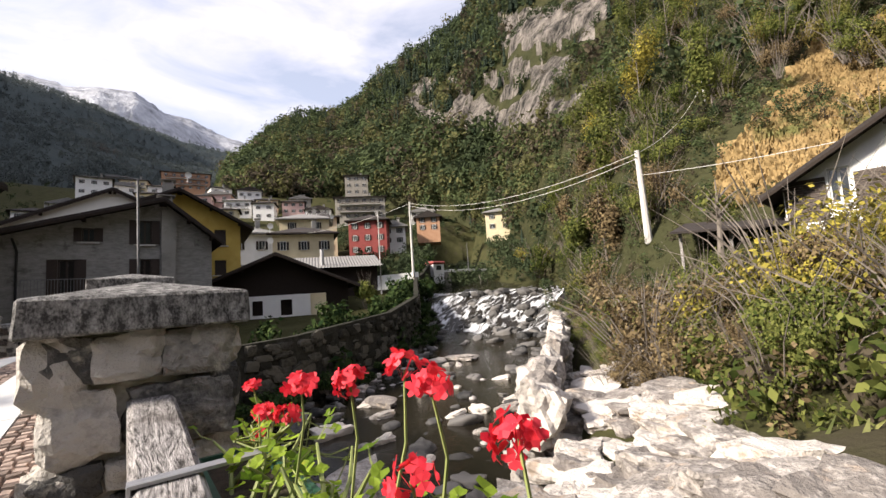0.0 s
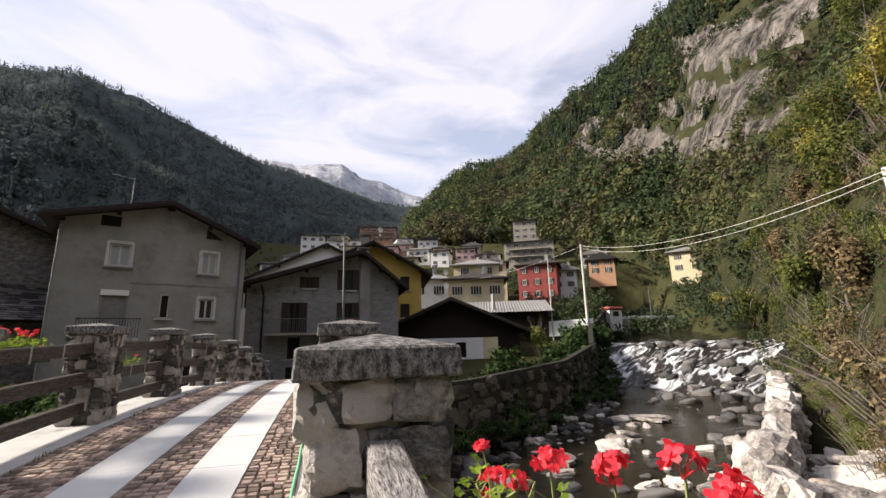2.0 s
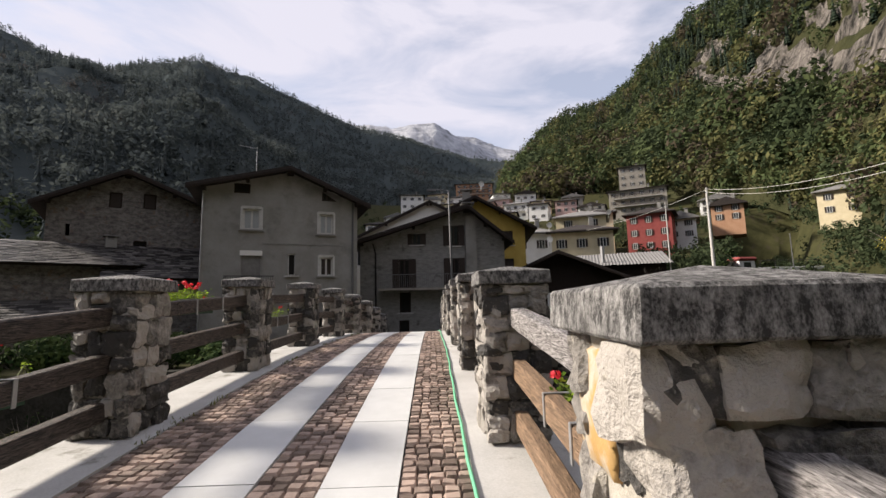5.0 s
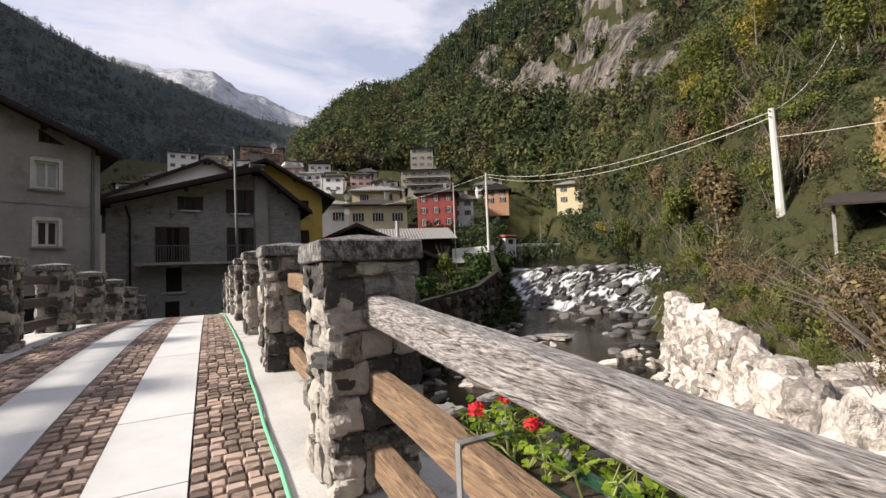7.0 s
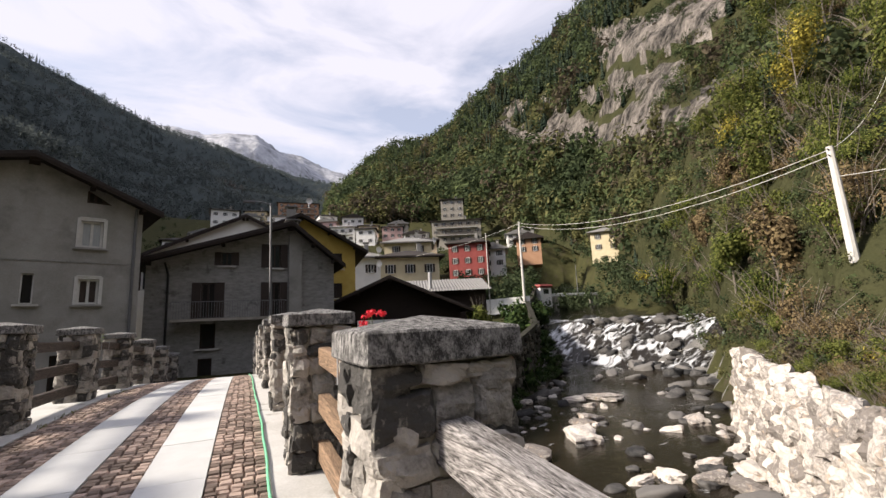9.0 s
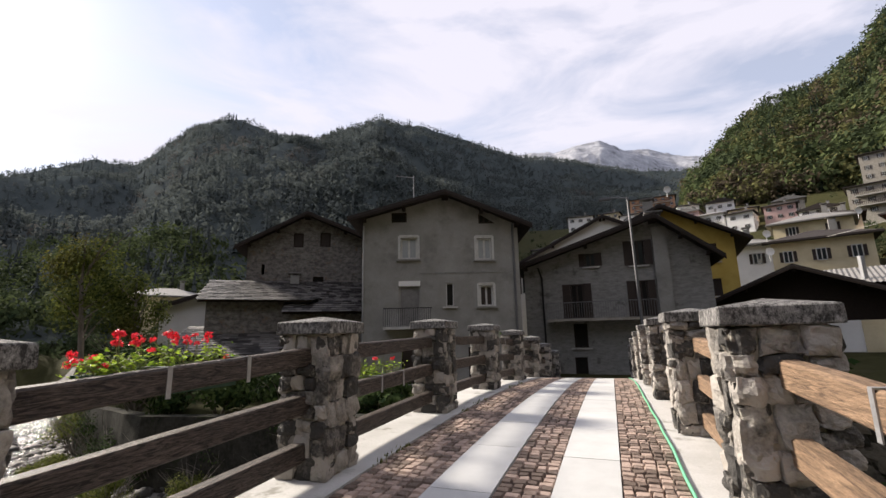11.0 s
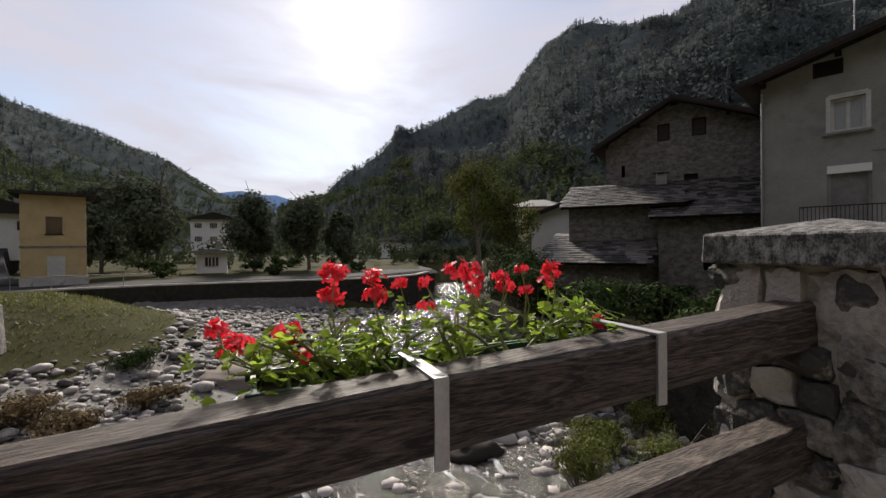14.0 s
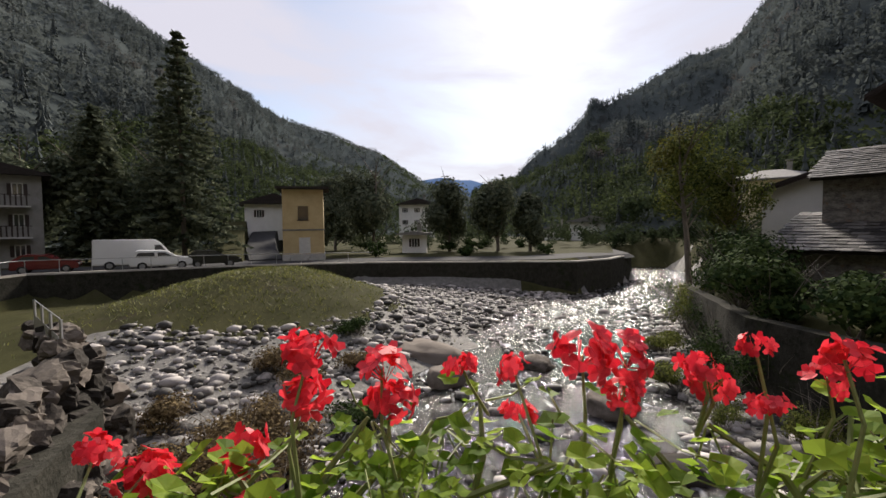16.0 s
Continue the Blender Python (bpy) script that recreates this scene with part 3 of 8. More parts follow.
right_slope = mountain("mountain_east", "steep wooded mountain with grey rock cliffs", [
    (-10, 15, 640, 240, 52), (-13, 18, 600, 225, 51), (-15.2, 20.3, 560, 215, 50), (-18.7, 22.3, 520, 212, 49), (-24.6, 22.9, 480, 210, 48), (-27.7, 24.7, 460, 200, 46), (-28.9, 26.7, 440, 190, 43),
    (-33.3, 29.2, 420, 165, 32), (-39, 31.9, 400, 142, 26), (-43, 34.2, 390, 125, 18), (-46, 35.5, 385, 112, 15), (-50, 37, 380, 76, 6), (-54, 38, 370, 52, 1), (-58, 38.5, 360, 36, -0.5), (-68, 38.5, 330, 24, -0.5),
    (-80, 37.5, 300, 21, -0.5), (-95, 35, 290, 22, -0.5), (-115, 32, 290, 26, -0.5), (-140, 29, 300, 40, -1), (-165, 27, 310, 50, -1)], [M_FOREST_FLOOR, M_CLIFF, M_DRYGRASS], 1.0, 0.05, 300, 100, cliff_zone)
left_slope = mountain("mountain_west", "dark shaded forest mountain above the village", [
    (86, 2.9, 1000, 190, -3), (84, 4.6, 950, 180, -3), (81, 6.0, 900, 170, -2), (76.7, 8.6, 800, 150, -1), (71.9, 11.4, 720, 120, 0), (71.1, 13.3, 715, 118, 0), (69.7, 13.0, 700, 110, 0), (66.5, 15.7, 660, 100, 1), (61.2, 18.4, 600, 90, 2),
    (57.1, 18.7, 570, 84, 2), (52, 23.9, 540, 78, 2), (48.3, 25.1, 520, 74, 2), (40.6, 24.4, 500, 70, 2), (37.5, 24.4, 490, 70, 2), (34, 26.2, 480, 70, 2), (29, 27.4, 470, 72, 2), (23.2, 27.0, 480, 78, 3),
    (16.3, 24.9, 520, 110, 14), (9.8, 22.6, 580, 200, 42), (3, 21.2, 640, 240, 50), (-2, 19.7, 700, 260, 52), (-8, 18.4, 760, 290, 52), (-14, 17.7, 820, 330, 50), (-20, 15.9, 850, 360, 50)], M_FOREST_HAZE, 1.05, 0.06, 260, 60)
mountain("snowy_mountain", "snow-dusted rocky mountain crest", [
    (16, 21, 1700, 900, 200), (12, 22.6, 1700, 900, 200), (8, 23.0, 1650, 900, 200), (5, 22.6, 1650, 900, 200), (2.3, 23.2, 1600, 900, 200), (-0.9, 23.4, 1600, 900, 200), (-3.7, 21.7, 1600, 900, 200), (-6.4, 21.4, 1600, 900, 200), (-9.2, 20.1, 1600, 900, 200),
    (-13.8, 18.8, 1600, 900, 200), (-18, 17, 1600, 900, 200)], M_SNOW, 1.0, 0.09, 160, 50)
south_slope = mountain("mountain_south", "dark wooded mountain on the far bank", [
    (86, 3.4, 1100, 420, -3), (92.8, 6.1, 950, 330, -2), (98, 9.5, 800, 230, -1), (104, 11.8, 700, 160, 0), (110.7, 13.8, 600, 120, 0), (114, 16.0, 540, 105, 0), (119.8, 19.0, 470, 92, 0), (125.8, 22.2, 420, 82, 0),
    (140, 27.4, 340, 70, 1), (160, 29.4, 320, 66, 2), (180, 29.4, 310, 62, 3), (197, 27.4, 310, 62, 3)], M_FOREST_HAZE, 1.05, 0.06, 170, 50)
mountain("distant_mountain", "far mountain closing the valley, tinted blue with haze", [
    (98, 5, 3400, 1600, 0), (94, 6.2, 3300, 1600, 0), (90.5, 6.9, 3200, 1600, 0), (88, 6.5, 3200, 1600, 0), (86.5, 6.5, 3200, 1600, 0), (83.6, 5.6, 3200, 1600, 0), (79, 4.6, 3200, 1600, 0)], M_FAR_HAZE, 1.0, 0.04, 60, 20)


# ---- the bridge ----
X_L, X_R = -3.72, -0.08
CAP = 0.62
P_Y = [0.47 + 2.80 * k for k in range(-1, 9)]
L_Y = [0.75, 3.64, 6.45, 9.5, 12.6, 15.7, 18.8, 21.9, 25.0]
SLABS = ((-2.235, -1.69), (-1.237, -0.709))
KERB_W, KERB_E = -2.96, -0.2
Y0, Y1 = -7.5, 27.0


def bridge_body():
    bm = bmesh.new()
    ys = [Y0 + i * 0.75 for i in range(int((Y1 - Y0) / 0.75) + 1)]
    prev = None
    for y in ys:
        z = deck_z(y) - 0.06
        low = z - 0.5 - (0.9 * max(0, 1 - (9.0 - abs(y - 8)) / 9.0) if 1 < y < 16 else 1.6)
        ring = [bm.verts.new(p) for p in ((X_L - 0.12, y, z), (X_R + CAP + 0.12, y, z), (X_R + CAP + 0.12, y, low), (X_L - 0.12, y, low))]
        if prev:
            for k in range(4):
                bm.faces.new((prev[k], prev[(k + 1) % 4], ring[(k + 1) % 4], ring[k]))
        else:
            bm.faces.new(ring)
        prev = ring
    bm.faces.new(prev[::-1])
    return tagged(part("bridge_deck", bm, M_SAND), "humped concrete bridge deck over the stream", "bridge", kind="structure")


deck = bridge_body()


def deck_strip(bm, x0, x1, y0, y1, up, thick=0.05, step=0.7):
    n = max(1, int((y1 - y0) / step))
    prev = None
    for i in range(n + 1):
        y = y0 + (y1 - y0) * i / n
        z = deck_z(y) + up
        ring = [bm.verts.new(p) for p in ((x0, y, z - thick), (x0, y, z), (x1, y, z), (x1, y, z - thick))]
        if prev:
            for a, b in ((0, 1), (1, 2), (2, 3)):
                bm.faces.new((prev[a], ring[a], ring[b], prev[b]))
        else:
            bm.faces.new(ring[::-1])
        prev = ring
    bm.faces.new(prev)
    return bm


tagged(part("kerb_west", deck_strip(bmesh.new(), X_L - 0.14, KERB_W, Y0, Y1, 0.02, 0.1), M_CONCRETE), "pale concrete kerb under the parapet", "kerb", kind="structure")
tagged(part("kerb_east", deck_strip(bmesh.new(), KERB_E, X_R + CAP + 0.14, Y0, Y1, 0.02, 0.1), M_CONCRETE), "pale concrete kerb under the parapet", "kerb", kind="structure")


def lay_stones(parent, x0, y0, w, d, h, seed, bare=False):
    """Uneven courses of rough stones on the four faces of a pier, proud of its mortar core."""
    rg = random.Random(seed)
    for face in range(4):
        run = w if face % 2 == 0 else d
        z = 0.0
        while z < h - 0.03:
            ch = min(rg.choice((0.12, 0.16, 0.19, 0.22, 0.25)) * rg.uniform(0.9, 1.1), h - z)
            if h - z - ch < 0.08:
                ch = h - z
            s = -0.015
            while s < run - 0.02:
                sw = rg.uniform(0.12, 0.24)
                if run - s - sw < 0.10:
                    sw = run - s + 0.015
                split = 2 if ch > 0.2 and rg.random() < 0.35 else 1
                for q in range(split):
                    if bare and face == 3 and s + sw / 2 < 0.36 and z + ch > 0.90:
                        continue
                    hh = ch / split - rg.uniform(0.006, 0.026)
                    zc = z + ch / split * (q + 0.5)
                    proud = rg.uniform(-0.012, 0.026)
                    c = s + sw / 2
                    size = Vector((sw - rg.uniform(0.004, 0.026), 0.15, hh)) * 1.08
                    if face == 0:
                        m = pose(x0 + c, y0 + 0.055 - proud, zc)
                    elif face == 2:
                        m = pose(x0 + w - c, y0 + d - 0.055 + proud, zc, 0, 0, 180)
                    elif face == 1:
                        m = pose(x0 + w - 0.055 + proud, y0 + c, zc, 0, 0, 90)
                    else:
                        m = pose(x0 + 0.055 - proud, y0 + d - c, zc, 0, 0, -90)
                    flip = pose(0, 0, 0, rg.uniform(-6, 6), rg.choice((0, 180)) + rg.uniform(-7, 7), rg.uniform(-5, 5))
                    share("stone", ROCKS[rg.randrange(12)], m @ flip @ Matrix.Diagonal((*size, 1)), parent)
                s += sw
            z += ch


def cap_mesh(m_seed):
    bm = bmesh.new()
    h = 0.115
    o = CAP / 2
    lower = [bm.verts.new((sx * o, sy * o, 0)) for sx, sy in ((-1, -1), (1, -1), (1, 1), (-1, 1))]
    upper = [bm.verts.new((sx * (o - 0.004), sy * (o - 0.004), h)) for sx, sy in ((-1, -1), (1, -1), (1, 1), (-1, 1))]
    tip = bm.verts.new((0.01, -0.01, h + 0.055))
    bm.faces.new(lower[::-1])
    for k in range(4):
        bm.faces.new((lower[k], lower[(k + 1) % 4], upper[(k + 1) % 4], upper[k]))
        bm.faces.new((upper[k], upper[(k + 1) % 4], tip))
    es = [e for e in bm.edges if len(e.link_faces) == 2 and tip not in e.verts]
    bmesh.ops.bevel(bm, geom=es, offset=0.008, segments=1, affect="EDGES")
    bmesh.ops.subdivide_edges(bm, edges=bm.edges[:], cuts=2, use_grid_fill=True)
    for v in bm.verts:
        v.co += v.normal * 0 + Vector((1, 1, 1)) * noise.noise(v.co * 9 + Vector((m_seed * 5, 0, 0))) * 0.004
    return bm


PIER_H = 1.45


def pier(x0, y0, seed, ochre=None):
    w = CAP - 0.12
    z = deck_z(y0 + CAP / 2) + 0.015
    t = thing("stone_pier", "rough stone parapet pier with a lichened concrete cap", "pier", x0 + CAP / 2, y0 + CAP / 2, z, group="parapet piers")
    hs = PIER_H - 0.17
    part("core", boxed(-w / 2 + 0.018, -w / 2 + 0.018, 0, w / 2 - 0.018, w / 2 - 0.018, hs), M_MORTAR, t)
    cap = part("cap", cap_mesh(seed), M_CAP, t, "dark lichened concrete cap with a low pyramid top")
    cap.matrix_basis = pose(0, 0, hs)
    lay_stones(t, -w / 2, -w / 2, w, w, hs - 0.005, seed, bool(ochre))
    if ochre:
        ob = share("stone", OCHRE_ROCK, pose(*ochre) @ Matrix.Diagonal((0.25, 0.15, 0.33, 1)), t)
        ob["label"] = "pale stone stained ochre yellow"
        share("stone", ROCKS[4], pose(-0.186, -0.07, 1.05, 0, 0, -90) @ Matrix.Diagonal((0.13, 0.13, 0.27, 1)), t)
    return t


OCHRE_ROCK = smoothed(with_material(rock(77, 5, 0.16, 0.8), M_OCHRE))
piers_r = [pier(X_R, y, 10 + k, (-0.182, 0.11, 1.075, 0, 3, -90) if k == 1 else None) for k, y in enumerate(P_Y)]
piers_l = [pier(X_L, y, 50 + k) for k, y in enumerate(L_Y)]


def beam(x, ya, yb, up, mat_, w=0.10, h=0.165, sag=0.0):
    bm = bmesh.new()
    n = 10
    rings = []
    za, zb = deck_z(ya), deck_z(yb)
    for i in range(n + 1):
        f = i / n
        y, z = ya + (yb - ya) * f, za + (zb - za) * f + up
        e = 0.014
        o = noise.noise(Vector((x, y * 1.5, up * 9))) * 0.006
        pr = [(-w / 2 + e, -h / 2), (w / 2 - e, -h / 2), (w / 2, -h / 2 + e), (w / 2, h / 2 - e), (w / 2 - e, h / 2), (-w / 2 + e, h / 2), (-w / 2, h / 2 - e), (-w / 2, -h / 2 + e)]
        rings.append([bm.verts.new((x + a + o, y, z + b + o)) for a, b in pr])
    for a, b in zip(rings, rings[1:]):
        for k in range(8):
            bm.faces.new((a[k], a[(k + 1) % 8], b[(k + 1) % 8], b[k]))
    bm.faces.new(rings[0][::-1])
    bm.faces.new(rings[-1])
    bmesh.ops.recalc_face_normals(bm, faces=bm.faces[:])
    return part("rail_beam", bm, mat_)


RAILS = (1.03, 0.61, 0.20)
XR_MID, XL_MID = X_R + CAP / 2 + 0.02, X_L + CAP / 2
for k in range(len(P_Y) - 1):
    for j, up in enumerate(RAILS):
        top = j == 0 and k <= 1
        tagged(beam(XR_MID, P_Y[k] + 0.55, P_Y[k + 1] + 0.07, up, M_WOOD_GREY if top else M_WOOD_BROWN, 0.13 if top else 0.11, 0.165),
               "grey weathered wooden top rail" if top else "brown wooden parapet rail", "rail", "parapet rails")
for k in range(len(L_Y) - 1):
    for j, up in enumerate(RAILS):
        tagged(beam(XL_MID, L_Y[k] + 0.55, L_Y[k + 1] + 0.07, up + 0.06, M_WOOD_DARK, 0.13, 0.165), "dark wooden parapet rail", "rail", "parapet rails")

# garden hose along the kerb
hose_pts = [(-0.215 + 0.012 * math.sin(i * 0.35) + 0.006 * math.sin(i * 1.7), -1.0 + i * 0.4, deck_z(-1.0 + i * 0.4) + 0.034) for i in range(52)]
tagged(part("garden_hose", tube(bmesh.new(), hose_pts, 0.014, 7), M_HOSE, smooth=True), "light green garden hose lying along the kerb", "hose")


# ---- houses ----
def wall_panel(w, outline, holes, thick=0.3):
    """An upright wall in the local xz plane at y=0..thick, with openings cut through."""
    bm = bmesh.new()
    edges = []
    for lp in [outline] + [((a, b), (c, b), (c, d), (a, d)) for a, b, c, d in holes]:
        vs = [bm.verts.new((x, 0, z)) for x, z in lp]
        edges += [bm.edges.new((vs[k], vs[(k + 1) % len(vs)])) for k in range(len(vs))]
    bmesh.ops.triangle_fill(bm, use_beauty=True, use_dissolve=False, edges=edges, normal=(0, -1, 0))
    got = bmesh.ops.extrude_face_region(bm, geom=bm.faces[:])
    for v in got["geom"]:
        if isinstance(v, bmesh.types.BMVert):
            v.co.y += thick
    bmesh.ops.recalc_face_normals(bm, faces=bm.faces[:])
    return bm


def window(parent, a, b, c, d, pane=None, frame=None, bars=1, shutters=None, sill=True, surround=False, depth=0.12):
    """A window in the opening a..c by b..d of a front wall."""
    frame, pane = frame or M_FRAME, pane or M_PANE
    win = part("window", boxed(a, depth + 0.03, b, c, depth + 0.05, d), pane, parent)
    bm = bmesh.new()
    f = min(0.09, (c - a) * 0.12)
    box(bm, a, depth - 0.03, b, a + f, depth + 0.03, d)
    box(bm, c - f, depth - 0.03, b, c, depth + 0.03, d)
    box(bm, a + f, depth - 0.03, d - f, c - f, depth + 0.03, d)
    box(bm, a + f, depth - 0.03, b, c - f, depth + 0.03, b + f)
    for k in range(bars):
        x = a + (c - a) * (k + 1) / (bars + 1)
        box(bm, x - f * 0.55, depth - 0.035, b + f, x + f * 0.55, depth + 0.025, d - f)
    part("frame", bm, frame, win)
    if surround:
        bm = bmesh.new()
        g = 0.13
        box(bm, a - g, -0.05, b - 0.02, a, 0.02, d)
        box(bm, c, -0.05, b - 0.02, c + g, 0.02, d)
        box(bm, a - g, -0.05, d, c + g, 0.02, d + 0.1)
        box(bm, a - g * 0.5, -0.075, d + 0.1, c + g * 0.5, 0.02, d + 0.15)
        part("surround", bm, M_FRAME, win)
    if sill:
        part("sill", boxed(a - 0.2, -0.14, b - 0.1, c + 0.2, 0.06, b - 0.02), M_CONCRETE if not surround else M_PLASTER, win)
    if shutters:
        w = (c - a) * 0.58
        for x0 in (a - w, c):
            bm = boxed(x0, -0.06, b, x0 + w, -0.01, d)
            part("shutter", bm, shutters, win)
    return win


def gable_house(name, label, ax, ay, bx, by, depth, z0, eave_l, eave_r, peak, peak_u, wall_m, roof_m, holes=(), over=0.7, side=0.8, thick=0.16, group="", beams=True):
    """A house whose gable wall runs from a to b. Heights are over z0. Returns it and its width."""
    w = math.hypot(bx - ax, by - ay)
    t = thing(name, label, "house", ax, ay, z0, math.degrees(math.atan2(by - ay, bx - ax)), group)
    out = [(0, 0), (w, 0), (w, eave_r), (peak_u * w, peak), (0, eave_l)]
    part("wall", wall_panel(w, out, holes), wall_m, t)
    bm = wall_panel(w, out, [])
    for v in bm.verts:
        v.co.y += depth - 0.3
    part("wall", bm, wall_m, t)
    part("wall", boxed(0, 0.3, 0, 0.3, depth - 0.3, eave_l), wall_m, t)
    part("wall", boxed(w - 0.3, 0.3, 0, w, depth - 0.3, eave_r), wall_m, t)
    part("floor", boxed(0.3, 0.3, eave_l * 0.45, w - 0.3, depth - 0.3, eave_l * 0.45 + 0.1), M_ROOM_SHADE, t)
    bm = bmesh.new()
    px = peak_u * w
    for ex, ez, sgn in ((0, eave_l, -1), (w, eave_r, 1)):
        dx, dz = ex - px, ez - peak
        ln = math.hypot(dx, dz)
        tx, tz = ex + dx / ln * side, ez + dz / ln * side
        lift = 0.04
        ring = [(px, peak + lift), (tx, tz + lift), (tx, tz + lift + thick), (px, peak + lift + thick)]
        vs = [[bm.verts.new((x, y, z)) for x, z in ring] for y in (-over, depth + over * 0.5)]
        for k in range(4):
            bm.faces.new((vs[0][k], vs[0][(k + 1) % 4], vs[1][(k + 1) % 4], vs[1][k]))
        bm.faces.new(vs[0][::-1])
        bm.faces.new(vs[1])
    bmesh.ops.recalc_face_normals(bm, faces=bm.faces[:])
    part("roof", bm, roof_m, t)
    if beams:
        for ex, ez, sgn in ((0, eave_l, -1), (w, eave_r, 1)):
            dx, dz = ex - px, ez - peak
            ln = math.hypot(dx, dz)
            for f in (0.02, 0.5, 0.98):
                x, z = px + dx * f, peak + dz * f
                part("purlin", boxed(x - 0.09, -over + 0.08, z - 0.2, x + 0.09, 0.0, z - 0.02), M_TIMBER, t)
            bm = bmesh.new()
            vs = [[bm.verts.new((px + dx * f + dx / ln * g, y, peak + dz * f + dz / ln * g + h)) for f, g, h in ((0, 0, -0.1), (1, side, -0.1), (1, side, 0.04), (0, 0, 0.04))] for y in (-over - 0.03, -over)]
            for k in range(4):
                bm.faces.new((vs[0][k], vs[0][(k + 1) % 4], vs[1][(k + 1) % 4], vs[1][k]))
            bm.faces.new(vs[0][::-1])
            bm.faces.new(vs[1])
            bmesh.ops.recalc_face_normals(bm, faces=bm.faces[:])
            part("bargeboard", bm, M_TIMBER, t)
    return t, w


def balcony(parent, a, c, z, out=0.9, rail=1.0, slab_m=None, rail_m=None, step=0.11):
    b = part("balcony", boxed(a, -out, z - 0.14, c, 0.0, z), slab_m or M_CONCRETE, parent)
    part("handrail", boxed(a, -out, z + rail - 0.04, c, -out + 0.04, z + rail), rail_m or M_IRON, b)
    for i in range(int((c - a) / step) + 1):
        x = a + i * step
        part("baluster", boxed(x, -out + 0.01, z, x + 0.02, -out + 0.03, z + rail - 0.04), rail_m or M_IRON, b)
    for x in (a, c - 0.03):
        part("handrail", boxed(x, -out + 0.04, z + rail - 0.04, x + 0.03, 0, z + rail), rail_m or M_IRON, b)
    return b


def chimney(parent, x, y, z0, z1, s=0.5, m=None):
    c = part("chimney", boxed(x - s / 2, y - s / 2, z0, x + s / 2, y + s / 2, z1), m or M_PLASTER, parent)
    part("chimney_cap", boxed(x - s * 0.7, y - s * 0.7, z1 + 0.18, x + s * 0.7, y + s * 0.7, z1 + 0.26), M_ROOF_GREY, c)
    for sx in (-1, 1):
        for sy in (-1, 1):
            part("post", boxed(x + sx * s * 0.4 - 0.05, y + sy * s * 0.4 - 0.05, z1, x + sx * s * 0.4 + 0.05, y + sy * s * 0.4 + 0.05, z1 + 0.18), m or M_PLASTER, c)
    return c


def pipe(parent, name, pts, r, m, sides=6):
    return part(name, tube(bmesh.new(), pts, r, sides), m, parent)


# tall grey house at the bridge head: front corner to corner 8.3 m
hz = -0.6
holes_a = [(2.06, 6.72, 2.97, 7.90), (6.22, 6.60, 7.02, 7.80), (6.29, 4.10, 7.01, 5.20), (4.50, 4.13, 4.90, 5.37), (1.96, 3.10, 3.12, 5.40), (1.56, 8.78, 2.4, 9.36), (6.36, 8.62, 7.27, 9.20), (2.1, 0.2, 3.1, 2.2), (5.6, 0.3, 6.8, 2.0)]
house_a, wa = gable_house("grey_house", "tall grey plastered house with pale window surrounds", -12.93, 23.23, -4.98, 26.19, 11, hz, 8.98, 8.52, 10.22, 0.535, M_PLASTER, M_ROOF, holes_a, 0.75, 0.75)
for q in holes_a[:2]:
    window(house_a, *q, pane=M_BLIND, surround=True)
window(house_a, *holes_a[2], pane=M_SHUTTER, surround=True)
window(house_a, *holes_a[3], bars=0, pane=M_ROOM_SHADE)
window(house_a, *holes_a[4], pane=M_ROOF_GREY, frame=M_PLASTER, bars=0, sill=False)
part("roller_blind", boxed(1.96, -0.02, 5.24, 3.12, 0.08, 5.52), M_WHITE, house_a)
window(house_a, *holes_a[5], bars=0, pane=M_ROOM_SHADE, frame=M_TIMBER, sill=False)
window(house_a, *holes_a[6], bars=2, pane=M_ROOM_SHADE, frame=M_SHUTTER, sill=False)
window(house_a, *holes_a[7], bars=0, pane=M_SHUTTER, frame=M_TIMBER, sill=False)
window(house_a, *holes_a[8], bars=0, pane=M_ROOM_SHADE, frame=M_TIMBER)
balcony(house_a, 1.25, 3.75, 3.1, 0.85, 0.95)
part("string_course", boxed(3.1, -0.03, 5.9, 8.25, 0.0, 5.96), M_PLASTER_ROUGH, house_a)
pipe(house_a, "downpipe", [(8.2, -0.08, 8.6), (8.2, -0.08, 0.1)], 0.06, M_STEELPOLE)
pipe(house_a, "downpipe", [(0.05, -0.06, 8.6), (0.05, -0.06, 0.1)], 0.045, M_ZINC)
chimney(house_a, 1.6, 4.5, 9.2, 10.6, 0.6, M_STUCCO)
pipe(house_a, "antenna", [(2.6, 3.0, 9.3), (2.6, 3.0, 12.6)], 0.025, M_ZINC)
pipe(house_a, "antenna", [(2.6, 3.0, 12.5), (1.5, 3.0, 12.62)], 0.02, M_ZINC)

# low dark gabled house behind the bridge head
hz = -0.9
holes_b = [(2.71, 3.75, 3.48, 5.77), (6.28, 3.75, 6.97, 5.77), (3.70, 6.78, 4.30, 7.56), (6.28, 6.66, 6.98, 8.10), (2.75, 2.05, 3.52, 3.42), (6.4, 1.6, 7.4, 3.0), (2.7, 0.0, 3.4, 1.5)]
house_b, wb = gable_house("dark_gabled_house", "grey gabled house with brown shutters and a balcony", -5.45, 30.2, 4.75, 30.1, 10, hz, 6.9, 7.1, 9.25, 0.745, M_PLASTER_ROUGH, M_ROOF, holes_b, 1.0, 0.75)
for q in holes_b[:2]:
    window(house_b, *q, pane=M_ROOM_SHADE, frame=M_SHUTTER, shutters=M_SHUTTER, sill=False)
for q in holes_b[2:4]:
    window(house_b, *q, frame=M_SHUTTER, shutters=M_SHUTTER)
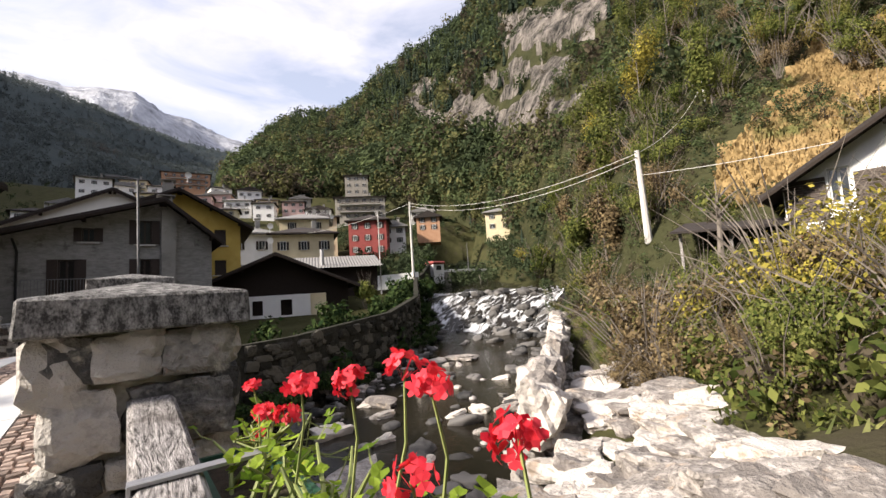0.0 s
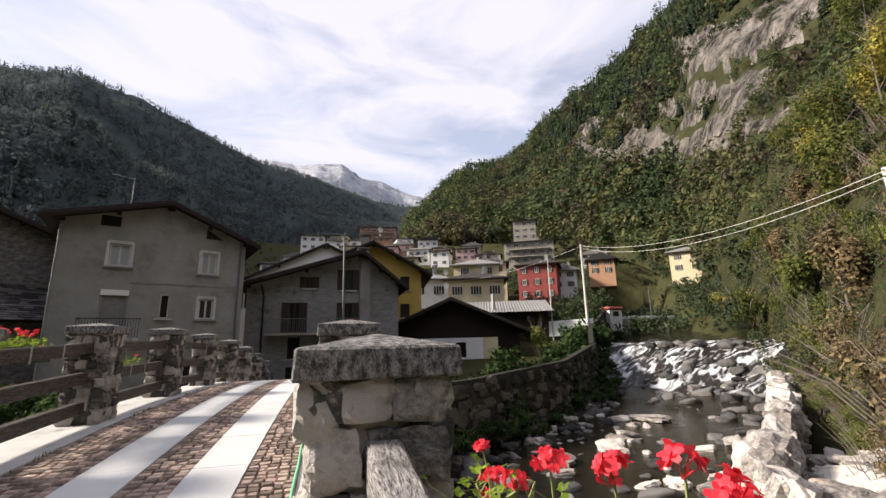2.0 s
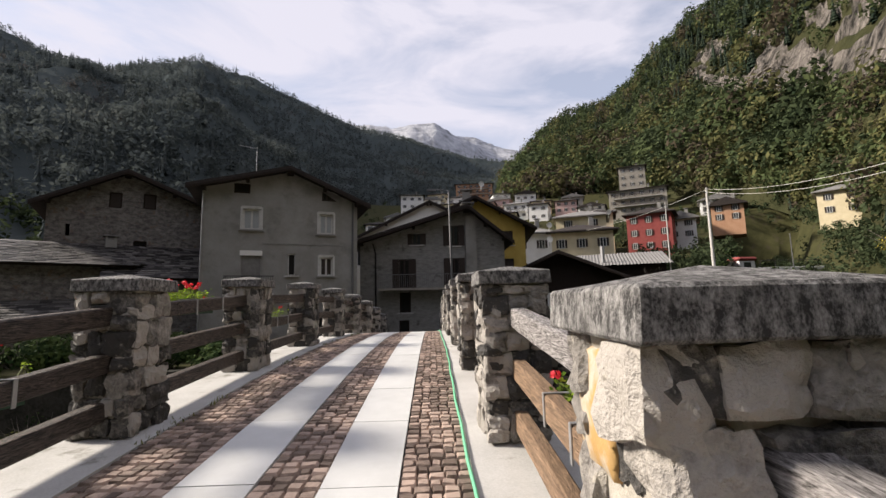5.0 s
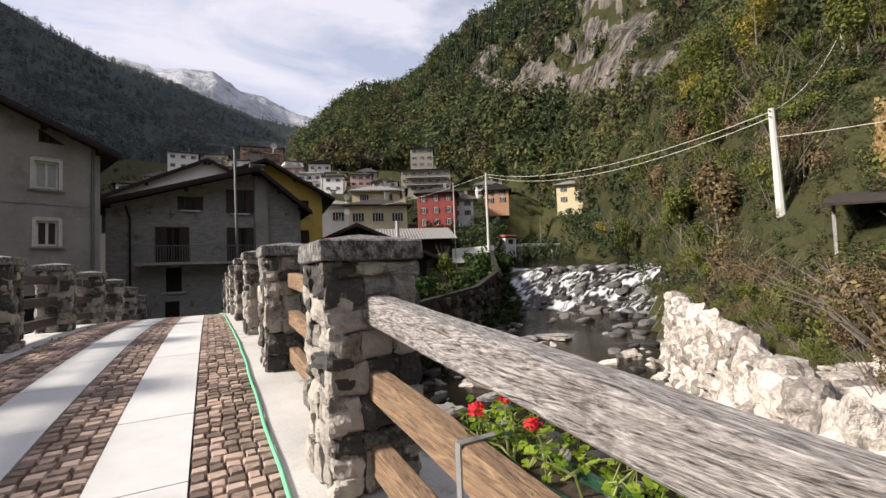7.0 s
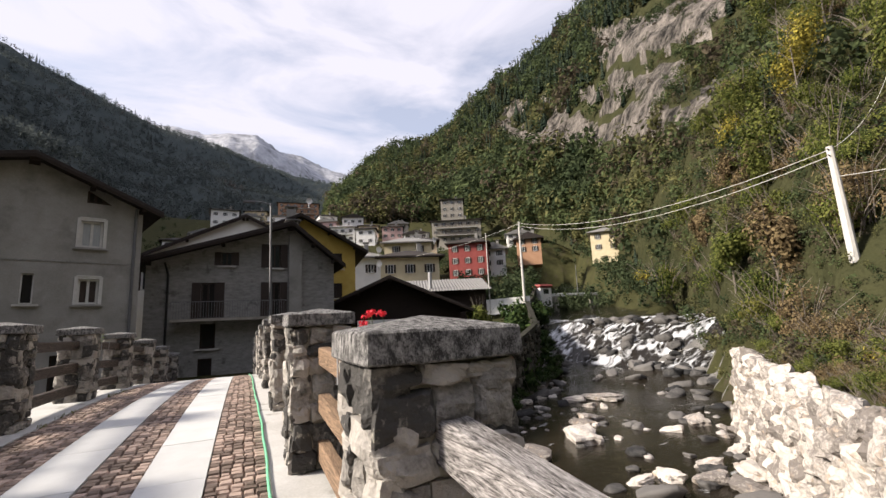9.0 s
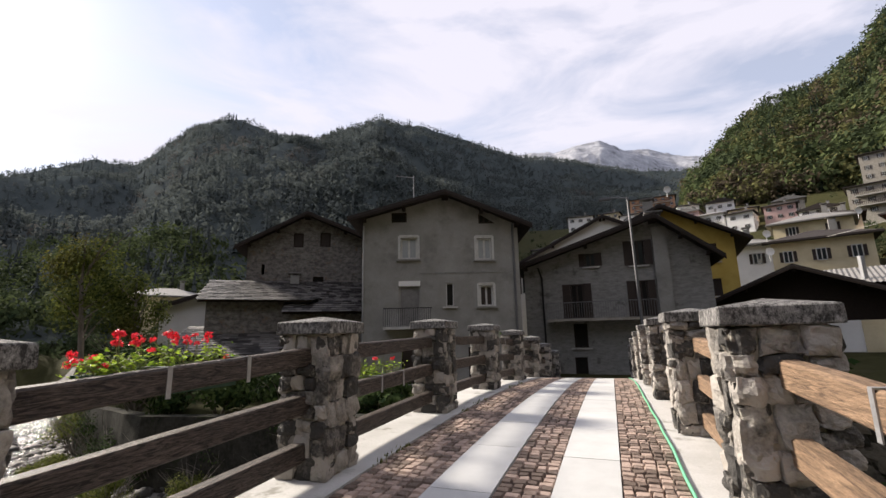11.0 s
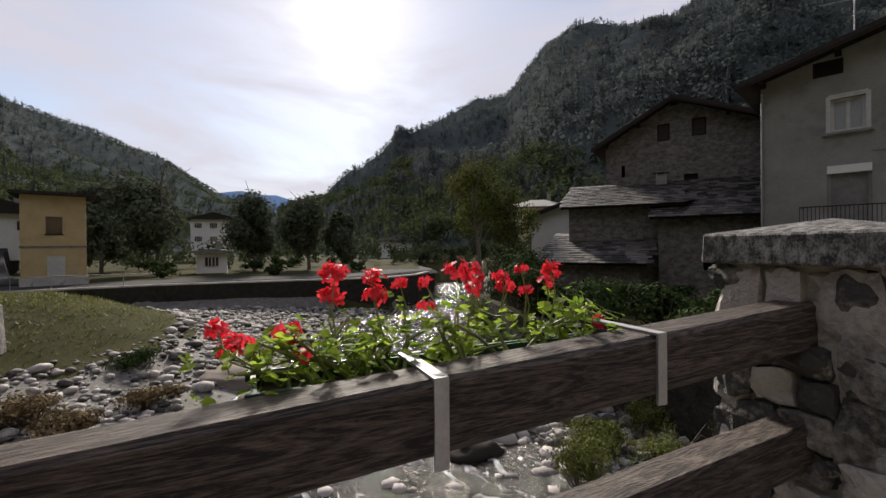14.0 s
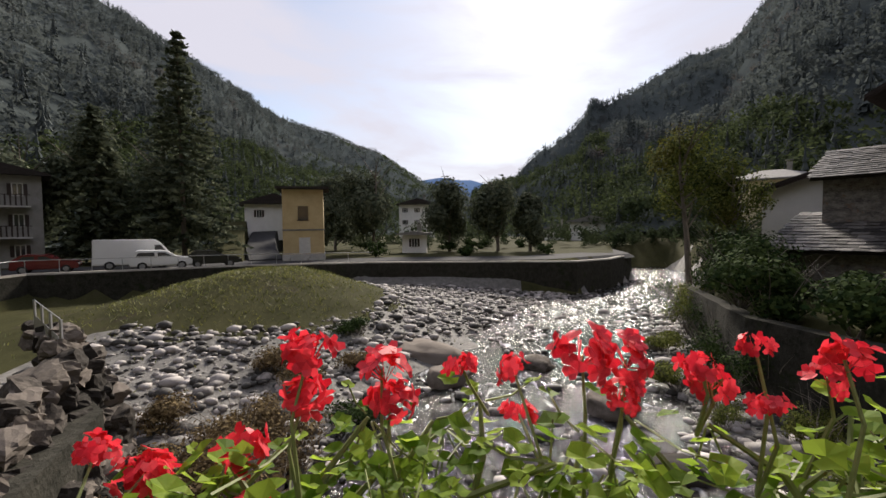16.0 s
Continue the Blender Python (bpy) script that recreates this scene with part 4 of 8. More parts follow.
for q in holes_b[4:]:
    window(house_b, *q, bars=0, pane=M_ROOM_SHADE, frame=M_TIMBER)
balcony(house_b, 1.4, 7.3, 3.7, 1.0, 0.95, M_STUCCO, M_STEELPOLE, 0.13)
part("pilaster", boxed(7.46, -0.25, 2.0, 8.2, 0.0, 8.75), M_PLASTER, house_b)
chimney(house_b, 7.8, 1.6, 8.4, 9.8, 0.7)
pipe(house_b, "downpipe", [(0.9, -0.1, 6.9), (1.1, -0.1, 6.2), (1.1, -0.1, 0.2)], 0.06, M_IRON)

# white house and yellow house behind it
house_w, ww = gable_house("white_gabled_house", "white plastered house with a wide dark roof", -8.2, 37.6, 5.5, 38.2, 9, -0.5, 7.4, 8.3, 11.2, 0.56, M_WHITE, M_ROOF, [(1.2, 5.6, 2.2, 7.2)], 0.35, 0.6)
window(house_w, 1.2, 5.6, 2.2, 7.2, shutters=M_SHUTTER, sill=False)
balcony(house_w, -0.3, 1.2, 6.3, 1.0, 0.9, M_TIMBER, M_SHUTTER, 0.3)
house_y, wy = gable_house("yellow_house", "yellow plastered house with deep brown eaves", 0.2, 41.6, 8.6, 40.6, 9, 0.5, 9.6, 8.5, 11.2, 0.45, M_YELLOW, M_ROOF, [(6.4, 6.6, 7.3, 8.0), (6.4, 4.0, 7.3, 5.3)], 1.1, 1.2)
window(house_y, 6.4, 6.6, 7.3, 8.0, pane=M_SHUTTER, frame=M_SHUTTER)
window(house_y, 6.4, 4.0, 7.3, 5.3, pane=M_SHUTTER, frame=M_SHUTTER)
chimney(house_y, 2.9, 1.2, 10.2, 12.2, 0.8)

# open shed with a white annex by the bank
shed, ws = gable_house("dark_open_shed", "dark timber shed with a white front wall", 5.6, 38.6, 16.4, 35.4, 8, 0.2, 3.3, 3.0, 5.6, 0.47, M_TIMBER, M_ROOF, [(2.0, 0.4, 3.0, 1.9), (4.6, 0.5, 5.6, 1.9), (6.9, 0.2, 8.0, 2.1)], 1.2, 1.0)
part("white_wall", wall_panel(6.2, [(0, 0), (6.2, 0), (6.2, 2.2), (0, 2.2)], [(0.8, 0.6, 1.6, 1.8), (3.0, 0.5, 3.9, 1.8)], 0.12), M_WHITE, shed).matrix_basis = pose(2.6, -0.5, 0)
part("cream_wall", boxed(8.0, -0.6, 0, 9.3, -0.45, 2.2), M_CREAM, shed)
low = thing("long_low_shed", "low shed with a grey corrugated roof", "shed", 12.2, 47.2, 2.0, -20)
part("wall", boxed(0, 0, 0, 12.0, 5, 3.4), M_TIMBER, low)
bm = bmesh.new()
for i in range(40):
    x = -0.6 + i * 0.33
    vs = [bm.verts.new(p) for p in ((x, -0.9, 3.2), (x + 0.33, -0.9, 3.2), (x + 0.33, 5.6, 5.0), (x, 5.6, 5.0), (x + 0.165, -0.9, 3.27), (x + 0.165, 5.6, 5.07))]
    bm.faces.new((vs[0], vs[4], vs[5], vs[3]))
    bm.faces.new((vs[4], vs[1], vs[2], vs[5]))
bmesh.ops.remove_doubles(bm, verts=bm.verts[:], dist=0.01)
part("roof", bm, M_ROOF_GREY, low)
pipe(low, "flue", [(6.0, 0.5, 3.2), (6.0, 0.5, 5.4)], 0.22, M_ZINC, 10)


SPOTS = []


def plain_house(name, label, x, y, yaw, w, d, z, h, wall_m, roof_m, rows=2, cols=3, hip=True, balc=False, group="village houses", peak=1.6, win_w=0.62, win_h=1.05):
    """A village house with its storeys of windows; x, y is the middle of its front, yaw turns the front."""
    t = thing(name, label, "house", x, y, z, yaw, group)
    SPOTS.append((x, y, w))
    part("wall", boxed(-w / 2, 0, -2.5, w / 2, d, h), wall_m, t)
    o = 0.7
    bm = bmesh.new()
    c = [bm.verts.new(p) for p in ((-w / 2 - o, -o, h), (w / 2 + o, -o, h), (w / 2 + o, d + o, h), (-w / 2 - o, d + o, h))]
    c2 = [bm.verts.new((v.co.x, v.co.y, h + 0.18)) for v in c]
    if hip:
        r = [bm.verts.new(p) for p in ((-w / 2 + d * 0.42, d / 2, h + peak), (w / 2 - d * 0.42, d / 2, h + peak))]
    else:
        r = [bm.verts.new(p) for p in ((0, -o, h + peak), (0, d + o, h + peak))]
    bm.faces.new(c[::-1])
    for k in range(4):
        bm.faces.new((c[k], c[(k + 1) % 4], c2[(k + 1) % 4], c2[k]))
    if hip:
        bm.faces.new((c2[0], c2[1], r[1], r[0]))
        bm.faces.new((c2[1], c2[2], r[1]))
        bm.faces.new((c2[2], c2[3], r[0], r[1]))
        bm.faces.new((c2[3], c2[0], r[0]))
    else:
        bm.faces.new((c2[0], c2[1], r[0]))
        bm.faces.new((c2[1], c2[2], r[1], r[0]))
        bm.faces.new((c2[2], c2[3], r[1]))
        bm.faces.new((c2[3], c2[0], r[0], r[1]))
    part("roof", bm, roof_m, t)
    sh = h / rows
    for i in range(rows):
        for j in range(cols):
            cx_ = -w / 2 + w * (j + 0.5) / cols
            b = i * sh + sh * 0.35
            win = part("window", boxed(cx_ - win_w / 2, -0.05, b, cx_ + win_w / 2, -0.02, b + win_h), M_PANE, t)
            bm = bmesh.new()
            for a0, b0, a1, b1 in ((-win_w / 2 - 0.08, -0.08, win_w / 2 + 0.08, 0), (-win_w / 2 - 0.08, win_h, win_w / 2 + 0.08, win_h + 0.08), (-win_w / 2 - 0.08, 0, -win_w / 2, win_h), (win_w / 2, 0, win_w / 2 + 0.08, win_h), (-0.04, 0, 0.04, win_h)):
                box(bm, cx_ + a0, -0.09, b + b0, cx_ + a1, -0.045, b + b1)
            part("frame", bm, M_FRAME, win)
            for sx in (-1, 1):
                x0 = cx_ + sx * (win_w / 2 + 0.1 + win_w * 0.22)
                part("shutter", boxed(x0 - win_w * 0.22, -0.08, b, x0 + win_w * 0.22, -0.03, b + win_h), M_SHUTTER, win)
        for sx in (-1, 1):
            for j in range(max(1, int(d / 4))):
                cy_ = d * (j + 0.5) / max(1, int(d / 4))
                part("window", boxed(sx * (w / 2 + 0.02) - 0.02, cy_ - win_w / 2, i * sh + sh * 0.35, sx * (w / 2 + 0.02) + 0.02, cy_ + win_w / 2, i * sh + sh * 0.35 + win_h), M_PANE, t)
        if balc and i:
            bb = part("balcony", boxed(-w * 0.42, -1.1, i * sh - 0.15, w * 0.42, 0, i * sh), M_CONCRETE, t)
            bm = boxed(-w * 0.42, -1.1, i * sh + 0.95, w * 0.42, -1.05, i * sh + 1.02)
            for k in range(int(w * 0.84 / 0.35)):
                box(bm, -w * 0.42 + k * 0.35, -1.09, i * sh, -w * 0.42 + k * 0.35 + 0.12, -1.06, i * sh + 0.95)
            part("railing", bm, M_SHUTTER, bb)
    chimney(t, w * 0.2, d * 0.5, h + peak * 0.6, h + peak + 0.9, 0.6)
    return t


def facing(x, y, extra=0.0):
    """Yaw whose front looks towards the bridge."""
    return math.degrees(math.atan2(-(x + 1), y - 2)) * -1 * -1 + extra


plain_house("grey_blue_house", "pale grey house with a grey tiled roof", 12.9, 56.3, facing(12.9, 56.3, 4), 5.4, 8, 4.6, 5.9, M_WHITE, M_ROOF_GREY, 2, 2)
plain_house("cream_house", "cream house with a dark tiled roof", 19.0, 54.4, facing(19, 54.4, 4), 7.6, 8, 4.3, 6.1, M_CREAM, M_ROOF, 2, 3)
plain_house("small_cream_house", "cream house with a hipped grey roof", 24.6, 70.3, facing(24.6, 70.3), 8.0, 7, 10.6, 4.8, M_CREAM, M_ROOF_GREY, 2, 2)
plain_house("red_house", "dark red house with white-framed windows", 40.9, 79.6, facing(40.9, 79.6, -6), 7.8, 9, 10.2, 7.4, M_RED, M_ROOF, 3, 3, True, False, peak=2.0)
plain_house("cream_block", "cream house beside the red house", 34.5, 88.0, facing(34.5, 88), 6.0, 8, 11.6, 7.8, M_CREAM, M_ROOF, 3, 2)
plain_house("white_balcony_house", "white house with a grey roof", 48.8, 82.5, facing(48.8, 82.5), 5.2, 8, 12.8, 4.2, M_WHITE, M_ROOF_GREY, 2, 2, False)
plain_house("stone_tower_house", "tall stone tower house above the village", 71.6, 148.0, facing(71.6, 148), 8.6, 9, 38.0, 10.3, M_STUCCO, M_ROOF, 4, 3, peak=1.0)
plain_house("terraced_flats", "terraced block of flats with brown balconies", 66.0, 134.0, facing(66, 134), 17, 9, 28.6, 7.8, M_STUCCO, M_ROOF, 3, 6, True, True, peak=1.4)
plain_house("orange_house", "orange house with a brown roof on the slope", 57.4, 81.2, facing(57.4, 81.2), 5.4, 7, 16.0, 3.4, M_ORANGE, M_ROOF, 2, 2, False)
plain_house("yellow_villa", "pale yellow villa with a grey hipped roof", 73.4, 74.2, facing(73.4, 74.2), 6.4, 7, 15.6, 4.7, M_CREAM, M_ROOF_GREY, 2, 2)
plain_house("orange_flats", "large orange-brown block of flats", 21.5, 208.5, facing(21.5, 208.5), 18, 10, 52.0, 7.6, M_ORANGE, M_ROOF, 3, 6, True, True)
plain_house("white_roofed_house", "white house with a flat dark roof", -7.5, 169.6, facing(-7.5, 169.6), 9, 9, 38.5, 6.0, M_WHITE, M_ROOF, 2, 3)
plain_house("tall_white_house", "white gabled house in the upper village", 41.5, 185.0, facing(41.5, 185), 9, 9, 41.5, 6.8, M_WHITE, M_ROOF, 2, 3, False)
plain_house("pink_house", "pink house with a dark roof", 51.7, 161.5, facing(51.7, 161.5), 8, 8, 34.6, 4.8, M_PINK, M_ROOF, 2, 3)
rv = random.Random(5)
for x, y, w, h, wm in ((0, 190, 9, 6, M_WHITE), (7, 176, 8, 6, M_CREAM), (11, 188, 8, 7, M_WHITE), (16, 168, 9, 5, M_WHITE), (22, 175, 8, 6, M_PINK), (29, 180, 9, 6, M_PINK), (33, 196, 8, 6, M_WHITE), (33, 165, 9, 6, M_WHITE), (40, 158, 7, 6, M_WHITE), (45, 172, 8, 5, M_CREAM), (26, 150, 8, 5, M_CREAM),
                        (-12, 150, 8, 5, M_WHITE), (-16, 130, 8, 5, M_WHITE), (-14, 118, 9, 4, M_PINK), (3, 205, 9, 6, M_CREAM), (58, 172, 8, 5, M_STUCCO), (57, 150, 9, 4, M_WHITE), (-9.5, 66, 7, 5.0, M_WHITE), (-12.5, 84, 8, 5, M_WHITE), (82, 120, 8, 4, M_WHITE)):
    plain_house("village_house", {M_WHITE: "white", M_CREAM: "cream", M_PINK: "pink", M_STUCCO: "grey stone"}[wm] + " village house with a dark pitched roof", x, y, facing(x, y, rv.uniform(-14, 14)), w, 8, height(x, y) + 0.3, h, wm, M_ROOF if rv.random() < 0.7 else M_ROOF_GREY, 2, rv.choice((2, 3)), rv.random() < 0.5, rv.random() < 0.5)

# old masonry house with slate lean-tos
hz = -0.6
old_h, wo = gable_house("old_stone_house", "old stone house with a dark gable roof", -22.7, 24.9, -15.4, 29.9, 9, hz, 8.8, 8.9, 10.9, 0.42, M_RUBBLE, M_ROOF, [(2.85, 8.7, 3.5, 9.7), (4.6, 8.8, 5.3, 9.8), (4.2, 5.9, 4.9, 6.7), (0.9, 6.8, 1.1, 7.5)], 0.8, 0.8)
for q in ((2.85, 8.7, 3.5, 9.7), (4.6, 8.8, 5.3, 9.8)):
    window(old_h, *q, pane=M_SHUTTER, frame=M_TIMBER, bars=0, sill=False)
window(old_h, 4.2, 5.9, 4.9, 6.7, pane=M_ROOM_SHADE, frame=M_TIMBER, bars=0)


def slate_roof(parent, w, run, rise, seed):
    """A mono-pitch of overlapping slates, each a piece."""
    rg = random.Random(seed)
    n = math.hypot(run, rise)
    ang = math.degrees(math.atan2(rise, run))
    base = pose(0, 0, 0, ang, 0, 0)
    part("roof_deck", boxed(0, 0, -0.1, w, n, 0.0, m=base), M_TIMBER, parent)
    row = 0.0
    while row < n - 0.05:
        x = -rg.uniform(0, 0.2)
        while x < w:
            sw = rg.uniform(0.3, 0.55)
            m = base @ pose(x + sw / 2, row + 0.2, 0.035 + rg.uniform(0, 0.015), rg.uniform(4, 6.5) * -1, rg.uniform(-2, 2), rg.uniform(-4, 4)) @ Matrix.Diagonal((sw - 0.015, 0.5, 0.03, 1))
            share("slate", SLATES[rg.randrange(4)], m, parent)
            x += sw
        row += 0.30


def slate_mesh(seed):
    bm = bmesh.new()
    rg = random.Random(seed)
    bmesh.ops.create_cube(bm, size=1.0)
    for v in bm.verts:
        v.co.x += rg.uniform(-0.05, 0.05)
        v.co.y += rg.uniform(-0.06, 0.06)
    me = bpy.data.meshes.new("slate")
    bm.to_mesh(me)
    bm.free()
    return with_material(me, M_SLATE)


SLATES = [slate_mesh(i) for i in range(4)]


def lean_to(label, x, y, yaw, w, d, z0, h, run, rise, seed, wall_m=None, holes=()):
    t = thing("slate_lean_to", label, "outbuilding", x, y, z0, yaw, "slate lean-tos")
    part("wall", wall_panel(w, [(0, 0), (w, 0), (w, h), (0, h)], list(holes)), wall_m or M_RUBBLE, t)
    part("wall", boxed(0, 0.3, 0, 0.3, d, h), wall_m or M_RUBBLE, t)
    part("wall", boxed(w - 0.3, 0.3, 0, w, d, h), wall_m or M_RUBBLE, t)
    roof = thing("roof", "", "", -0.35, -0.6, h - 0.15)
    roof.parent = t
    for key in list(roof.keys()):
        del roof[key]
    slate_roof(roof, w + 0.7, run, rise, seed)
    return t


lt1 = lean_to("stone lean-to under a rough slate roof", -21.4, 20.9, 40, 5.2, 5.5, -0.6, 4.9, 3.9, 1.5, 3)
lt2 = lean_to("stone lean-to with weathered slates beside the grey house", -17.6, 23.2, 36, 5.4, 4.5, -0.6, 4.2, 4.6, 2.2, 4, None, ((1.9, 1.5, 3.0, 2.7),))
lt3 = lean_to("low slate canopy over a yard", -20.9, 19.0, 36, 4.4, 3.0, -0.6, 2.0, 3.4, 1.4, 5)
chimney(lt1, 4.6, 3.0, 5.2, 6.6, 0.55, M_PLASTER)

pale_barn, wpb = gable_house("pale_barn", "pale plastered barn with a lean dark roof", -27.2, 22.6, -23.6, 27.2, 8, -0.6, 4.7, 6.6, 6.7, 0.95, M_WHITE, M_ROOF, [], 0.6, 0.4)
part("dark_door", boxed(4.4, -0.08, 1.6, 5.6, -0.01, 3.0), M_TIMBER, pale_barn)


# ---- quick clouds of leaves ----
def fast_mesh(name, verts, quads, material, parent=None, label=""):
    me = bpy.data.meshes.new(name)
    verts, quads = np.asarray(verts, np.float32), np.asarray(quads, np.int32)
    me.vertices.add(len(verts))
    me.vertices.foreach_set("co", verts.ravel())
    k = quads.shape[1]
    me.loops.add(len(quads) * k)
    me.loops.foreach_set("vertex_index", quads.ravel())
    me.polygons.add(len(quads))
    me.polygons.foreach_set("loop_start", np.arange(len(quads), dtype=np.int32) * k)
    me.update(calc_edges=True)
    me.materials.append(material)
    ob = new(name, me)
    ob.parent = parent
    if label:
        ob["label"] = label
    return ob


def leaf_quads(centres, size, rg, flat=0.0, out=None):
    """One small pointed leaf (a quad) at each centre, turned at random, or facing along out."""
    n = len(centres)
    a = rg.normal(size=(n, 3))
    a[:, 2] *= 1 - flat
    if out is not None:
        o = out / (np.linalg.norm(out, axis=1, keepdims=True) + 1e-6) + rg.normal(0, 0.38, (n, 3))
        o[:, 2] += 0.25
        o /= np.linalg.norm(o, axis=1, keepdims=True)
        a -= o * (a * o).sum(1, keepdims=True)
    a /= np.linalg.norm(a, axis=1, keepdims=True)
    b = np.cross(a, rg.normal(size=(n, 3))) if out is None else np.cross(a, o)
    b /= np.linalg.norm(b, axis=1, keepdims=True)
    s = (np.asarray(size) * rg.uniform(0.6, 1.35, n))[:, None]
    v = np.stack([centres - a * s, centres - b * s * 0.55, centres + a * s, centres + b * s * 0.55], 1)
    return v.reshape(-1, 3)


def quads_for(n):
    return np.arange(n * 4).reshape(-1, 4)


def blob(rg, n, rx, ry, rz, shell=0.55):
    """Points in an uneven crown built of several lobes."""
    k = max(3, int(rg.integers(5, 9)))
    lob = rg.normal(size=(k, 3))
    lob /= np.linalg.norm(lob, axis=1, keepdims=True)
    lob *= rg.uniform(0.25, 0.68, (k, 1))
    which = rg.integers(0, k, n)
    p = rg.normal(size=(n, 3))
    p /= np.linalg.norm(p, axis=1, keepdims=True)
    p *= (shell + (1 - shell) * rg.uniform(0, 1, (n, 1))) * rg.uniform(0.32, 0.55, k)[which][:, None]
    return (lob[which] + p) * (rx, ry, rz), p + 0.35 * lob[which]


def sample_slope(slope, rg, count, lo, hi):
    verts, nu, nv = slope
    v = np.array([tuple(p) for p in verts]).reshape(nu, nv, 3)
    top = (nv - 1) / 1.2
    i, j = rg.uniform(0, nu - 1.01, count), rg.uniform(lo, hi, count) * top
    a, b = i.astype(int), j.astype(int)
    f, g = (i - a)[:, None], (j - b)[:, None]
    return v[a, b] * (1 - f) * (1 - g) + v[a + 1, b] * f * (1 - g) + v[a, b + 1] * (1 - f) * g + v[a + 1, b + 1] * f * g


def broad_wood(rg, base, hts, per, leaf):
    pts, outs = [], []
    for p, h in zip(base, hts):
        q, o = blob(rg, per, h * 0.44, h * 0.44, h * 0.5)
        q[:, 2] += h * 0.5
        pts.append(q + p)
        outs.append(o)
    return leaf_quads(np.concatenate(pts), np.repeat(hts * leaf, per), rg, 0.0, np.concatenate(outs))


def conifer_wood(rg, base, hts, levels=6, blades=6):
    t = len(base)
    lev = np.linspace(0.08, 0.93, levels)
    out = np.zeros((t, levels, blades, 4, 3))
    turn = rg.uniform(0, 6.28, (t, levels, 1)) + np.arange(blades)[None, None] * (6.283 / blades)
    wide = rg.uniform(0.12, 0.19, (t, 1, 1)) * hts[:, None, None]
    r = wide * (1.04 - lev[None, :, None]) * rg.uniform(0.7, 1.25, (t, levels, blades))
    z0 = (lev[None, :, None] + 0.14) * hts[:, None, None] + 0 * r
    z1 = (lev[None, :, None] - 0.05) * hts[:, None, None] + 0 * r
    for k, (rad, da, z) in enumerate(((0.02, 0, z0), (0.9, -0.5, z1), (1.05, 0, z1 - 0.01), (0.9, 0.5, z1))):
        out[..., k, 0], out[..., k, 1], out[..., k, 2] = np.cos(turn + da) * r * rad, np.sin(turn + da) * r * rad, z
    out += base[:, None, None, None, :]
    return out.reshape(-1, 3)


def keep(base, test):
    return base[np.array([test(*p) for p in base])]


